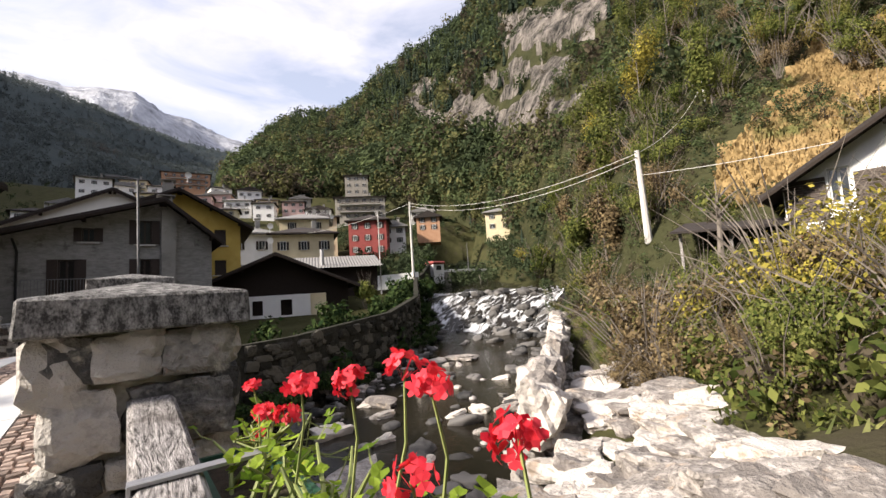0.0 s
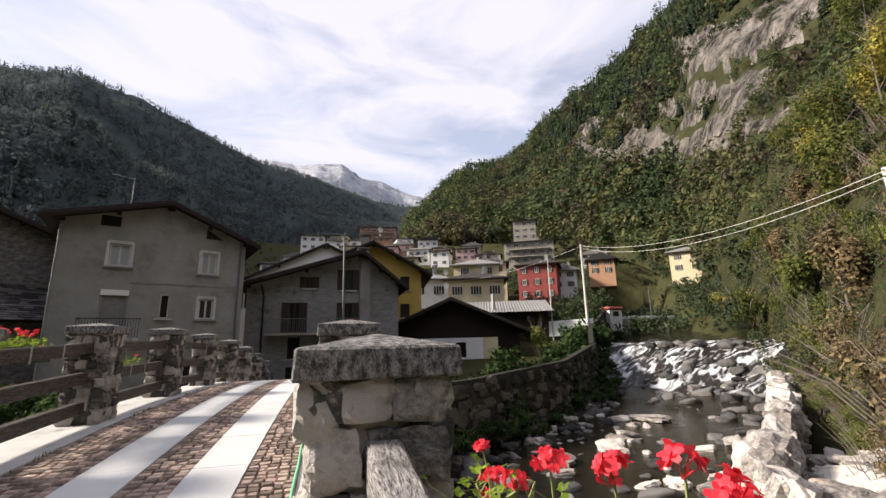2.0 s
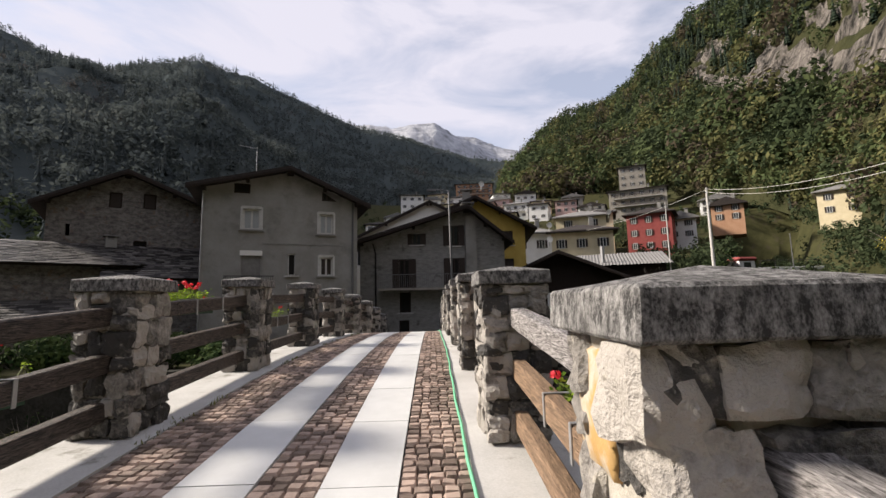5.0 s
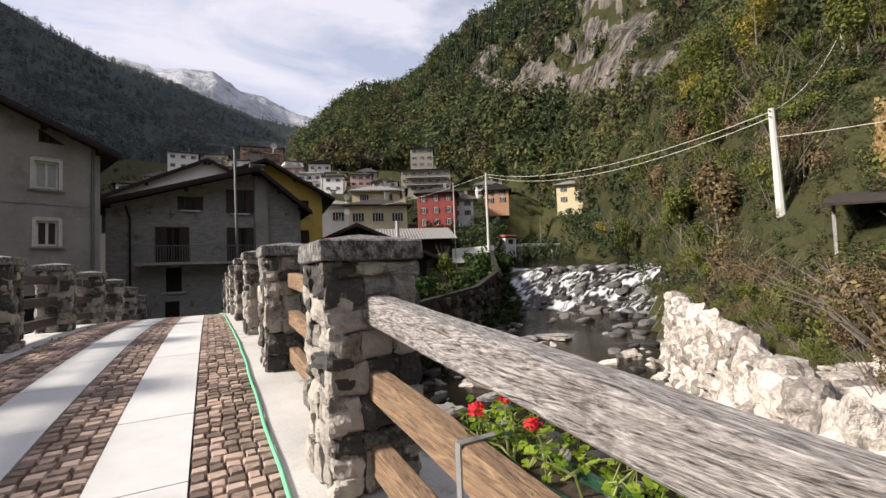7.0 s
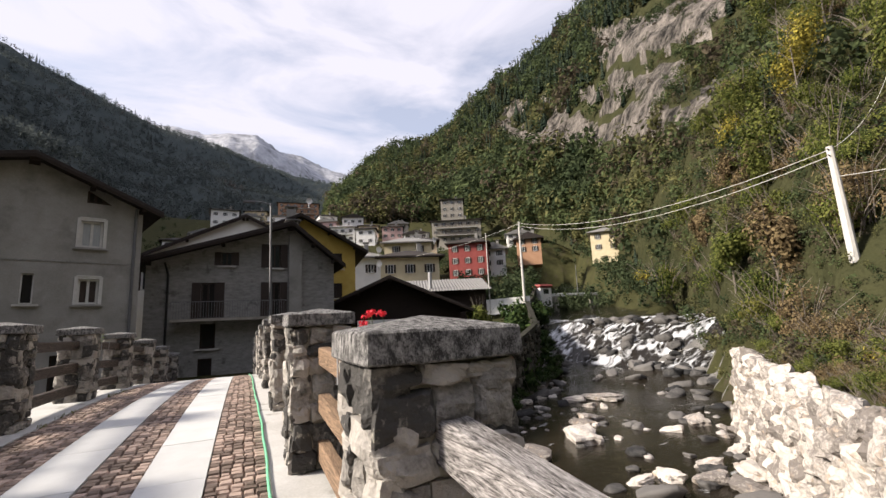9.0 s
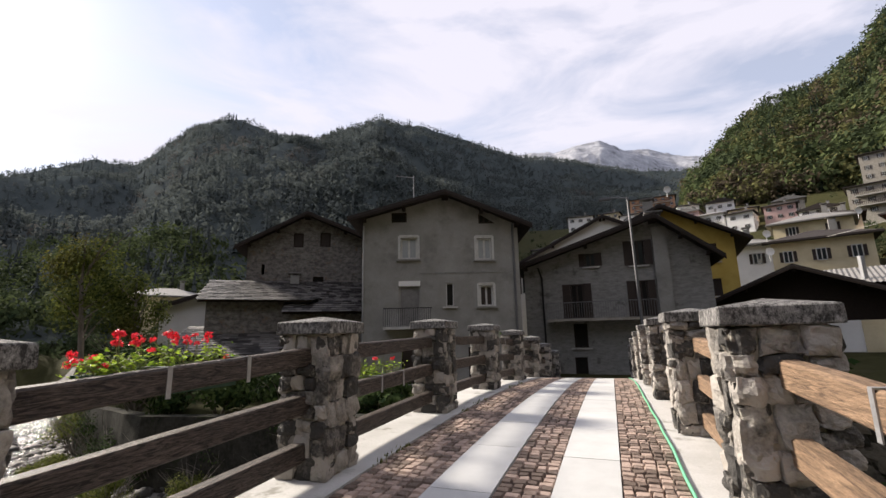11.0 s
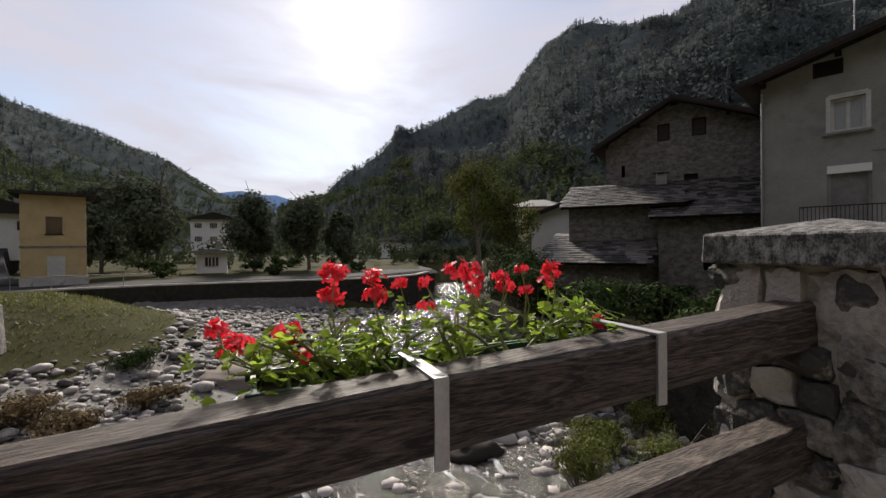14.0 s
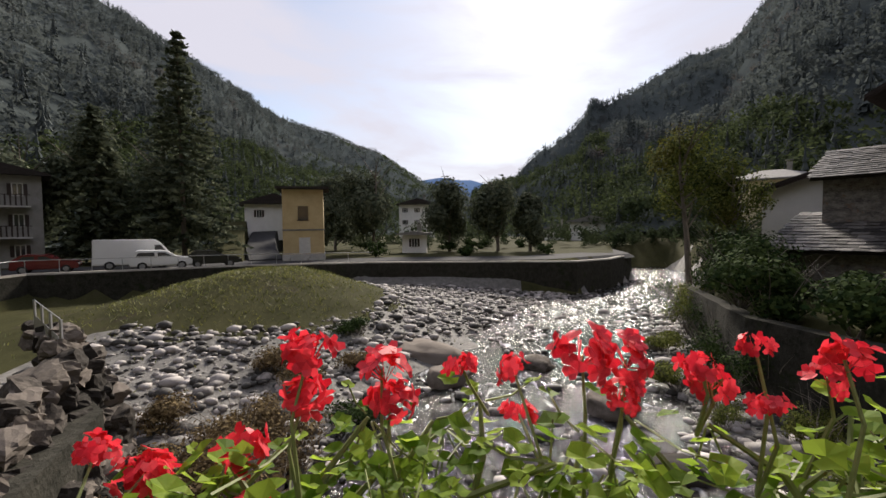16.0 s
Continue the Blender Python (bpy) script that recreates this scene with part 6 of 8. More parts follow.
for i, (x, y, r, h, lm) in enumerate(((-18.5, 14.8, 1.8, 2.0, M_DARKLEAF), (-21.5, 16.4, 2.0, 2.6, M_DARKLEAF), (-15.5, 14.4, 1.6, 1.7, M_DARKLEAF), (-24.5, 17.2, 2.2, 3.0, M_BUSH), (-13, 14.6, 1.5, 1.5, M_DARKLEAF), (-28, 19, 2.2, 2.6, M_BUSH), (-10.5, 15.2, 1.4, 1.5, M_DARKLEAF), (-32, 21, 2.4, 3.0, M_DARKLEAF), (-17, 12.6, 1.2, 1.0, M_BUSH), (-22, 14.6, 1.3, 1.1, M_BUSH), (-8.0, 12.2, 1.1, 0.9, M_DARKLEAF), (-10.5, 12.4, 1.0, 0.8, M_BUSH), (-6.2, 11.0, 0.9, 0.8, M_BUSH), (-13.5, -1.8, 1.0, 0.8, M_DRYLEAF), (-11.0, -0.6, 1.1, 0.9, M_DRYLEAF), (-16.5, 0.5, 1.2, 0.8, M_DRYLEAF), (-9.0, 1.4, 0.9, 0.8, M_DRYLEAF), (-7.2, 0.6, 0.9, 0.7, M_BUSH), (-10.0, 2.2, 1.3, 1.0, M_DRYLEAF), (-12.2, 1.6, 1.4, 1.1, M_DRYLEAF), (-8.2, 2.8, 1.1, 0.9, M_DRYLEAF), (-13.8, 0.6, 1.2, 0.9, M_DRYLEAF), (-17.5, -0.8, 1.3, 0.9, M_DRYLEAF), (-9.5, 0.8, 1.5, 1.5, M_DRYLEAF), (-10.8, 0.9, 1.6, 1.5, M_DRYLEAF), (-8.3, 1.9, 1.4, 1.3, M_DRYLEAF), (-7.2, 2.2, 1.2, 1.2, M_DRYLEAF), (-12.8, 0.3, 1.6, 1.3, M_DRYLEAF), (-15.0, 2.6, 1.1, 0.7, M_DARKLEAF), (-19.0, 1.8, 1.2, 0.8, M_DRYLEAF), (-22.0, 1.2, 1.4, 0.8, M_DARKLEAF))):
    bush("river_bush", {M_DARKLEAF: "dark green bush", M_BUSH: "leafy green bush", M_DRYLEAF: "dry brown weeds"}[lm] + " on the stream bank", x, y, height(x, y), r, h, lm, 2200, 0.05, 26, M_BARK, 520 + i, "bushes on the stream bank")

for i in range(22):
    x, y = rb.uniform(-17, -4.2), rb.uniform(10.6, 15.2)
    place_shrub(rb.choice((0, 7, 4, 1)), x, y, max(-2.6, height(x, y)), rb.uniform(0.5, 1.1), rb.uniform(0.7, 1.2))
for i, (x, y, r, h) in enumerate(((-18.6, 15.6, 2.0, 2.6), (-20.8, 17.0, 2.2, 2.9), (-16.2, 15.0, 1.7, 2.2), (-23.4, 18.4, 2.2, 3.2), (-14.0, 15.4, 1.6, 1.9), (-26, 20.4, 2.4, 3.4), (-12.5, 17.0, 1.6, 1.8), (-15.0, 17.8, 1.8, 1.6), (-10.5, 16.6, 1.4, 1.4), (-9.0, 18.2, 1.5, 1.5), (-12.0, 19.4, 1.7, 1.5), (-17.6, 18.4, 1.5, 1.6), (-8.0, 16.2, 1.2, 1.2), (-14.4, 20.0, 1.4, 1.3))):
    bush("hedge_bush", "dark evergreen garden hedge", x, y, -0.7, r, h, M_DARKLEAF, 2600, 0.09, 12, M_BARK, 620 + i, "garden hedge")
for i in range(16):
    x, y = -52 - rb.uniform(0, 22), rb.uniform(-8, 22)
    bush("roadside_hedge", "dark hedge beyond the road", x, y, -0.9, rb.uniform(1.0, 2.0), rb.uniform(1.2, 2.4), M_DARKLEAF, 500, 0.16, 6, M_BARK, 640 + i, "roadside hedges")

belt = []
for i in range(150):
    x, y = rb.uniform(-125, -66), rb.uniform(-30, 62)
    if not (-80 < x and 28 < y < 46) and not any(math.hypot(x - sx, y - sy) < sw / 2 + 4 for sx, sy, sw in SPOTS):
        belt.append((x, y, -1.0))
for i in range(26):
    belt.append((rb.uniform(-84, -75), rb.uniform(30, 45), -1.5))
for i in range(60):
    belt.append((rb.uniform(-60, -40), rb.uniform(33, 60), -0.6))
v = broad_wood(rgv, np.array(belt), rgv.uniform(1.6, 5.5, len(belt)), 150, 0.055)
tagged(fast_mesh("valley_trees", v, quads_for(len(v) // 4), M_CROWNS[0]), "dark garden trees down the valley", "trees", kind="stuff")

# ---- grass on the mound and verges ----
gv = []
for i in range(9000):
    x, y = rgv.normal(-28, 4.2), rgv.normal(-5.2, 3.6)
    gv.append((x, y))
for i in range(5000):
    x, y = rgv.uniform(4.5, 16), rgv.uniform(-5, 9)
    if y < (x - 5) * 0.82 + 1.6:
        gv.append((x, y))
gv = np.array(gv)
gz_ = land(gv[:, 0], gv[:, 1])
hgt = rgv.uniform(0.05, 0.17, len(gv))
ang = rgv.uniform(0, 6.28, len(gv))
dxy = np.stack([np.cos(ang), np.sin(ang), 0 * ang], 1) * 0.025
p0 = np.stack([gv[:, 0], gv[:, 1], gz_ - 0.02], 1)
lean_ = np.stack([rgv.normal(0, 0.1, len(gv)), rgv.normal(0, 0.1, len(gv)), hgt], 1)
v = np.stack([p0 - dxy, p0 + dxy, p0 + dxy * 0.2 + lean_, p0 - dxy * 0.2 + lean_], 1).reshape(-1, 3)
tagged(fast_mesh("grass", v, quads_for(len(gv)), M_GRASS), "tufts of rough grass on the banks", "grass", kind="stuff")


# ---- walls along the stream ----
def wall_run(name, label, pts, thick, material, category="wall"):
    """A wall along points (x, y, bottom, top)."""
    bm = bmesh.new()
    fine = []
    for a, b in zip(pts, pts[1:]):
        n = max(1, int(math.hypot(b[0] - a[0], b[1] - a[1]) / 0.8))
        fine += [tuple(a[k] + (b[k] - a[k]) * i / n for k in range(4)) for i in range(n)]
    fine.append(pts[-1])
    prev = None
    for i, (x, y, lo, hi) in enumerate(fine):
        q, p = fine[min(i + 1, len(fine) - 1)], fine[max(i - 1, 0)]
        d = Vector((q[0] - p[0], q[1] - p[1], 0)).normalized()
        s = Vector((-d.y, d.x, 0)) * thick / 2
        w = noise.noise(Vector((x, y, 0)) * 0.7) * 0.08
        ring = [bm.verts.new(c) for c in ((x - s.x + w, y - s.y, lo), (x - s.x * 0.8, y - s.y * 0.8 + w, hi), (x + s.x * 0.8, y + s.y * 0.8, hi), (x + s.x, y + s.y, lo))]
        if prev:
            for k in range(3):
                bm.faces.new((prev[k], ring[k], ring[k + 1], prev[k + 1]))
        else:
            bm.faces.new(ring)
        prev = ring
    bm.faces.new(prev[::-1])
    bmesh.ops.recalc_face_normals(bm, faces=bm.faces[:])
    return tagged(part(name, bm, material), label, category, kind="structure")


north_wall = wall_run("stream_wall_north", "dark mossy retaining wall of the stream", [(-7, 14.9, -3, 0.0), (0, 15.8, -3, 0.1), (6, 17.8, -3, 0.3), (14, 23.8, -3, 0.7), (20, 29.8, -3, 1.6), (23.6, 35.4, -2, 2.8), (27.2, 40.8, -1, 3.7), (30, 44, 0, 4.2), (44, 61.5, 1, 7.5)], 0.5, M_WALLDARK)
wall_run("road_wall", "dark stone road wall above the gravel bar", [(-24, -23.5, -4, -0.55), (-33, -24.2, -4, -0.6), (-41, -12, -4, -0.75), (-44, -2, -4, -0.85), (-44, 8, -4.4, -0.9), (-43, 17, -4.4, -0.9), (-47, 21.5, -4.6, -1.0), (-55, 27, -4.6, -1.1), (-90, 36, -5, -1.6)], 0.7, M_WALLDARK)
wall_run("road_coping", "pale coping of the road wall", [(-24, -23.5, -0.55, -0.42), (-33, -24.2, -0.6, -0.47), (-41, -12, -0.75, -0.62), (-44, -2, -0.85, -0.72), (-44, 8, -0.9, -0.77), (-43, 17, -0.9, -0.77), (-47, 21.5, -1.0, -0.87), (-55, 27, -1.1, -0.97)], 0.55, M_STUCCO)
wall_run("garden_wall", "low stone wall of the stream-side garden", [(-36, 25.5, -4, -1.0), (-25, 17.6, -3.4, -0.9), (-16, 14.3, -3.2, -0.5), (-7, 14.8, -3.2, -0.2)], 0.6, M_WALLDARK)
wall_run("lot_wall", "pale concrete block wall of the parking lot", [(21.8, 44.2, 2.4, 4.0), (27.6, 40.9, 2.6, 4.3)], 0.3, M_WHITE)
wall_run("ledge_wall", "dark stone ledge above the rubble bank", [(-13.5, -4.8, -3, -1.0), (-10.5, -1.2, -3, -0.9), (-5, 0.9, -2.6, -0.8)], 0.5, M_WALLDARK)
wall_run("road_verge", "asphalt valley road", [(-34, -36, -1.2, -0.72), (-46, -14, -1.2, -0.75), (-48.5, 0, -1.2, -0.76), (-48, 14, -1.2, -0.77), (-55, 24, -1.2, -0.8), (-92, 33, -1.8, -1.3)], 7.0, M_ASPHALT, "road")
wall_run("lane", "grey lane climbing the slope behind the tower", [(-48, -13.5, -1.5, -0.65), (-56, -17.5, -1.5, 0.1), (-66, -21.5, -1, 1.8), (-80, -25, 0, 4.6)], 4.2, M_ASPHALT, "lane")
wall_run("lane_verge", "sloping lawn beside the lane", [(-46, -17.0, -1.5, -0.4), (-56, -21.5, -1.5, 1.2), (-66, -25.5, -1, 3.8)], 4.0, M_GROUND, "verge")

# boulder wall of the right bank
BANK = [(4.2, 2.6), (5.0, 3.4), (10, 7.0), (17.5, 13.2), (18.4, 13.2)]
bank_wall = thing("boulder_wall", "pale boulder retaining wall of the stream bank", "wall", 0, 0, 0, kind="structure")
rk = random.Random(31)


def along(line, f):
    lens = [math.hypot(b[0] - a[0], b[1] - a[1]) for a, b in zip(line, line[1:])]
    s = f * sum(lens)
    for (a, b), ln in zip(zip(line, line[1:]), lens):
        if s <= ln:
            return a[0] + (b[0] - a[0]) * s / ln, a[1] + (b[1] - a[1]) * s / ln
        s -= ln
    return line[-1]


for row in range(10):
    f = rk.uniform(0, 0.03)
    while f < 1:
        x, y = along(BANK, f)
        big = rk.uniform(0.34, 0.66)
        z = -2.8 + row * 0.33 + rk.uniform(-0.08, 0.08)
        out = 0.30 - row * 0.045
        share("boulder", PALES[rk.randrange(7)], pose(x - 0.62 * out + rk.uniform(-0.06, 0.06), y + 0.78 * out + rk.uniform(-0.06, 0.06), z, rk.uniform(-25, 25), rk.uniform(-25, 25), 38 + rk.uniform(-30, 30)) @ Matrix.Diagonal((big * 1.25, big * 0.9, big * 0.85, 1)), bank_wall)
        f += big * 0.82 / 17.5
n_top = 0
while n_top < 150:
    x, y = rk.uniform(2.6, 8.6), rk.uniform(-0.6, 5.6)
    if y > (x - 5) * 0.75 + 3.2 or y < (x - 5) * 0.75 + 0.7:
        continue
    s = rk.uniform(0.28, 0.62)
    share("boulder", PALES[rk.randrange(7)], pose(x, y, height(x, y) - 0.02, rk.uniform(-12, 12), rk.uniform(-12, 12), rk.uniform(0, 360)) @ Matrix.Diagonal((s * 1.2, s, s * 0.45, 1)), bank_wall)
    n_top += 1

RUBBLE = [with_material(rock(80 + i, 4, 0.30, 0.55), M_TOWNROCK) for i in range(7)]
rubble = thing("rubble_bank", "rough grey rubble bank beside the bridge", "wall", 0, 0, 0, kind="structure")
for i in range(280):
    f = rk.random()
    x, y = along([(-14.5, -5.8), (-12.0, -2.4), (-8, -0.6), (-5, 0.8)], f)
    d = rk.uniform(-0.3, 1.1)
    s = rk.uniform(0.25, 0.58)
    share("boulder", RUBBLE[rk.randrange(7)], pose(x + d * 0.3, y + d, -0.6 - d * 1.7 + rk.uniform(-0.15, 0.15), rk.uniform(-30, 30), rk.uniform(-30, 30), rk.uniform(0, 360)) @ Matrix.Diagonal((s * 1.2, s, s * 0.8, 1)), rubble)


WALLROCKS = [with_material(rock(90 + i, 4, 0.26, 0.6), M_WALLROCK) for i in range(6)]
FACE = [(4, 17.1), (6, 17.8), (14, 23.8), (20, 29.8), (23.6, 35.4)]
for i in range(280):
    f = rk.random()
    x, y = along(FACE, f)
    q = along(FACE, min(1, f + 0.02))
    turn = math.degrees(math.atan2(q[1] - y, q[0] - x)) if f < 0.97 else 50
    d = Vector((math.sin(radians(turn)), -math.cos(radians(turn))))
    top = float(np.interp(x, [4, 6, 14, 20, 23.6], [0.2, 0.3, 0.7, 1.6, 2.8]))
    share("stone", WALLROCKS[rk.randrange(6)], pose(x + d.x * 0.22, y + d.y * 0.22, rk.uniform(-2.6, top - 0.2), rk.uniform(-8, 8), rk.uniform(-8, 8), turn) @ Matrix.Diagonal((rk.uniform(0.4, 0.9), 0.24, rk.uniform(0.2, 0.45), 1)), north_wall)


# ---- stones of the stream ----
def bed_z(x, y):
    return float(np.interp(x + min(4, max(-4, (y - 20) * 0.25)), BED_X, BED_Z))


def river_boulders():
    rg = random.Random(8)
    fixed = [(11.2, 15.4, 1.5, 0.6), (3.9, 8.2, 2.2, 0.9), (13.5, 17.5, 0.9, 0.4), (17, 20.5, 2.0, 0.4), (10.5, 11.2, 0.8, 0.4), (11.2, 10.4, 0.9, 0.4), (12.2, 11.2, 0.7, 0.35), (12.6, 10.2, 1.0, 0.4), (-18.5, 5.2, 1.8, 0.9), (-20, 8.6, 1.3, 0.7), (-21.5, 4.4, 2.6, 1.1), (-12, 9.8, 1.2, 0.6), (-15.6, 9.9, 1.6, 0.8), (5.6, 12.8, 1.1, 0.5), (8.5, 14.8, 1.2, 0.5)]
    for x, y, s, h in fixed:
        t = share("river_boulder", PALES[rg.randrange(7)] if x > 0 else BOULDERS[rg.randrange(6)], pose(x, y, bed_z(x, y) + 0.12, rg.uniform(-8, 8), rg.uniform(-8, 8), rg.uniform(0, 360)) @ Matrix.Diagonal((s, s * 0.7, h, 1)))
        tagged(t, "smooth pale boulder in the stream" if x > 0 else "grey boulder beside the stream", "boulder", "boulders in the stream")
    n = 0
    while n < 170:
        x, y = rg.uniform(1, 26), rg.uniform(2, 33)
        if not inside(np.array([x]), np.array([y]), CHANNEL)[0]:
            continue
        e = line_distance(np.array([x]), np.array([y]), CHANNEL)[0]
        if rg.random() > 0.25 + 0.75 * (e < 2.5):
            continue
        s = rg.uniform(0.3, 0.9)
        t = share("river_boulder", (PALES if rg.random() < 0.45 and x < 19 else WETS)[rg.randrange(6)], pose(x, y, bed_z(x, y) + 0.1, rg.uniform(-15, 15), rg.uniform(-15, 15), rg.uniform(0, 360)) @ Matrix.Diagonal((s * 1.2, s * 0.8, s * 0.5, 1)))
        tagged(t, "rounded stone standing in the shallow stream", "boulder", "boulders in the stream")
        n += 1
    for i in range(60):
        x = rg.uniform(23.5, 31)
        y = x + rg.uniform(-5.5, 4.5) + 1.0
        s = rg.uniform(0.3, 0.95)
        t = share("rapids_boulder", WETS[rg.randrange(6)], pose(x, y, bed_z(x, y) + 0.1, rg.uniform(-20, 20), rg.uniform(-20, 20), rg.uniform(0, 360)) @ Matrix.Diagonal((s * 1.2, s, s * 0.7, 1)))
        tagged(t, "dark wet boulder in the rapids", "boulder", "boulders of the rapids")


river_boulders()


def gravel():
    """Countless rounded stones of the gravel bar, one mesh."""
    rg = np.random.default_rng(4)
    base = []
    for k in range(5):
        bm = bmesh.new()
        bmesh.ops.create_icosphere(bm, subdivisions=1, radius=0.5)
        for v in bm.verts:
            v.co *= 1 + 0.28 * noise.noise(v.co * 2.1 + Vector((k * 9, 0, 0)))
        base.append((np.array([v.co[:] for v in bm.verts]), np.array([[v.index for v in f.verts] for f in bm.faces])))
        bm.free()
    pts = np.concatenate([np.stack([rg.uniform(-43, -2, 26000), rg.uniform(-14, 22, 26000)], 1), np.stack([rg.uniform(0, 30, 9000), rg.uniform(1, 40, 9000)], 1), np.stack([rg.uniform(-14, -2, 7000), rg.uniform(-3, 15, 7000)], 1)])
    ok = inside(pts[:, 0], pts[:, 1], CHANNEL)
    pts = pts[ok]
    ds = line_distance(pts[:, 0], pts[:, 1], STREAM)
    ok = (rg.uniform(0, 1, len(pts)) < np.clip((ds - np.where((pts[:, 0] < -8) & (pts[:, 0] > -26), 3.3, 2.3)) / 2.4, np.where(pts[:, 0] < -5, 0.15, 0.11), 1)) & ~(((pts[:, 0] + 28) / 8.0) ** 2 + ((pts[:, 1] + 5.2) / 6.6) ** 2 < 1) & (pts[:, 1] > -7.5) & ~((pts[:, 0] > 21.5) & (rg.uniform(0, 1, len(pts)) < 0.93))
    pts = pts[ok]
    z = land(pts[:, 0], pts[:, 1]) + 0.24 * np.clip((4.6 - line_distance(pts[:, 0], pts[:, 1], STREAM)) / 1.2, 0, 1)
    size = rg.gamma(2.2, 0.085, len(pts)).clip(0.08, 0.75)
    vs, fs, off = [], [], 0
    for k in range(5):
        sel = np.arange(len(pts)) % 5 == k
        bv, bf = base[k]
        a = rg.uniform(0, 6.28, sel.sum())
        sc = size[sel][:, None, None] * np.stack([np.ones(sel.sum()) * 1.3, np.ones(sel.sum()), rg.uniform(0.45, 0.8, sel.sum())], 1)[:, None, :]
        q = bv[None] * sc
        x = q[..., 0] * np.cos(a)[:, None] - q[..., 1] * np.sin(a)[:, None]
        y = q[..., 0] * np.sin(a)[:, None] + q[..., 1] * np.cos(a)[:, None]
        w = np.stack([x + pts[sel, 0][:, None], y + pts[sel, 1][:, None], q[..., 2] + z[sel][:, None] + 0.1 * size[sel][:, None]], 2)
        n = len(bv)
        fs.append((bf[None] + (np.arange(sel.sum()) * n)[:, None, None]).reshape(-1, 3) + off)
        vs.append(w.reshape(-1, 3))
        off += sel.sum() * n
    tagged(fast_mesh("gravel", np.concatenate(vs), np.concatenate(fs), M_RIVERSTONE), "grey and pale river stones of the gravel bar", "gravel", kind="stuff")


gravel()


# ---- poles, wires, lamps ----
def pole(name, label, x, y, z0, z1, r, m, lean=(0, 0), arms=True):
    t = thing(name, label, "pole", x, y, z0)
    h = z1 - z0
    part("shaft", tube(bmesh.new(), [(0, 0, -0.5), (lean[0] * 0.5, lean[1] * 0.5, h * 0.5), (lean[0], lean[1], h)], [r * 1.2, r, r * 0.75], 9), m, t)
    if arms:
        part("insulator", tube(bmesh.new(), [(lean[0] - 0.25, lean[1], h - 0.15), (lean[0] + 0.25, lean[1], h - 0.15)], 0.03, 6), M_IRON, t)
        part("insulator", tube(bmesh.new(), [(lean[0] - 0.25, lean[1], h - 0.45), (lean[0] + 0.25, lean[1], h - 0.45)], 0.03, 6), M_IRON, t)
    return t


pole("utility_pole", "pale concrete utility pole on the bank", 25.1, 12.0, slope_height(25.1, 12.0) - 0.3, 9.4, 0.19, M_POLE, (-0.3, 0.0))
pole("utility_pole", "tall concrete pole beside the parking lot", 27.0, 41.0, 3.2, 12.5, 0.14, M_POLE)
pole("utility_pole", "wooden pole higher on the slope", 42.3, 14.6, 13.0, 19.3, 0.13, M_POLE)
pole("flag_pole", "thin white mast by the lot wall", 23.8, 42.9, 2.5, 11.5, 0.06, M_POLE, arms=False)
lamp = pole("street_lamp", "slim steel street lamp at the bridge end", 0.85, 26.8, -0.4, 8.9, 0.075, M_STEELPOLE, (-0.1, 0), False)
part("lamp_arm", tube(bmesh.new(), [(-0.1, 0, 9.25), (-0.6, -0.1, 9.32), (-1.1, -0.2, 9.3)], 0.035, 6), M_STEELPOLE, lamp)
part("lamp_head", boxed(-1.5, -0.32, 9.22, -0.9, -0.06, 9.34), M_STEELPOLE, lamp)


def wire(a, b, sag, r=0.018):
    a, b = Vector(a), Vector(b)
    pts = [a.lerp(b, i / 14) - Vector((0, 0, sag * 4 * (i / 14) * (1 - i / 14))) for i in range(15)]
    tagged(part("overhead_wire", tube(bmesh.new(), pts, r, 4), M_POLE), "pale overhead wire between the poles", "wire", "overhead wires")


wire((24.8, 12.0, 9.25), (27.0, 41.0, 12.35), 1.4)
wire((24.8, 12.0, 8.95), (27.0, 41.0, 12.05), 1.6)
wire((24.8, 12.0, 9.25), (42.3, 14.6, 19.1), 0.9)
wire((24.8, 12.0, 7.9), (25.5, -2.0, 7.2), 0.3)
wire((27.0, 41.0, 12.3), (16.0, 59.0, 10.6), 0.8)


def dish(x, y, z, r, yaw):
    t = thing("satellite_dish", "white satellite dish on a short mast", "dish", x, y, z, yaw, "satellite dishes")
    bm = bmesh.new()
    rings = []
    for i in range(4):
        f = i / 3
        rings.append([bm.verts.new((math.cos(k * 0.628) * r * f, -0.25 * r * f * f, math.sin(k * 0.628) * r * f)) for k in range(10)] if i else [bm.verts.new((0, 0, 0))])
    for k in range(10):
        bm.faces.new((rings[0][0], rings[1][k], rings[1][(k + 1) % 10]))
        for i in (1, 2):
            bm.faces.new((rings[i][k], rings[i + 1][k], rings[i + 1][(k + 1) % 10], rings[i][(k + 1) % 10]))
    part("reflector", bm, M_WHITE, t)
    part("mast", tube(bmesh.new(), [(0, 0.05, -r * 2.2), (0, 0.05, 0)], 0.04, 6), M_ZINC, t)


dish(14.6, 53.6, 11.2, 0.38, 10)
dish(14.2, 52.2, 9.2, 0.4, 10)
dish(27.6, 66.0, 15.3, 0.42, 20)
dish(4.5, 40.2, 13.0, 0.28, 10)


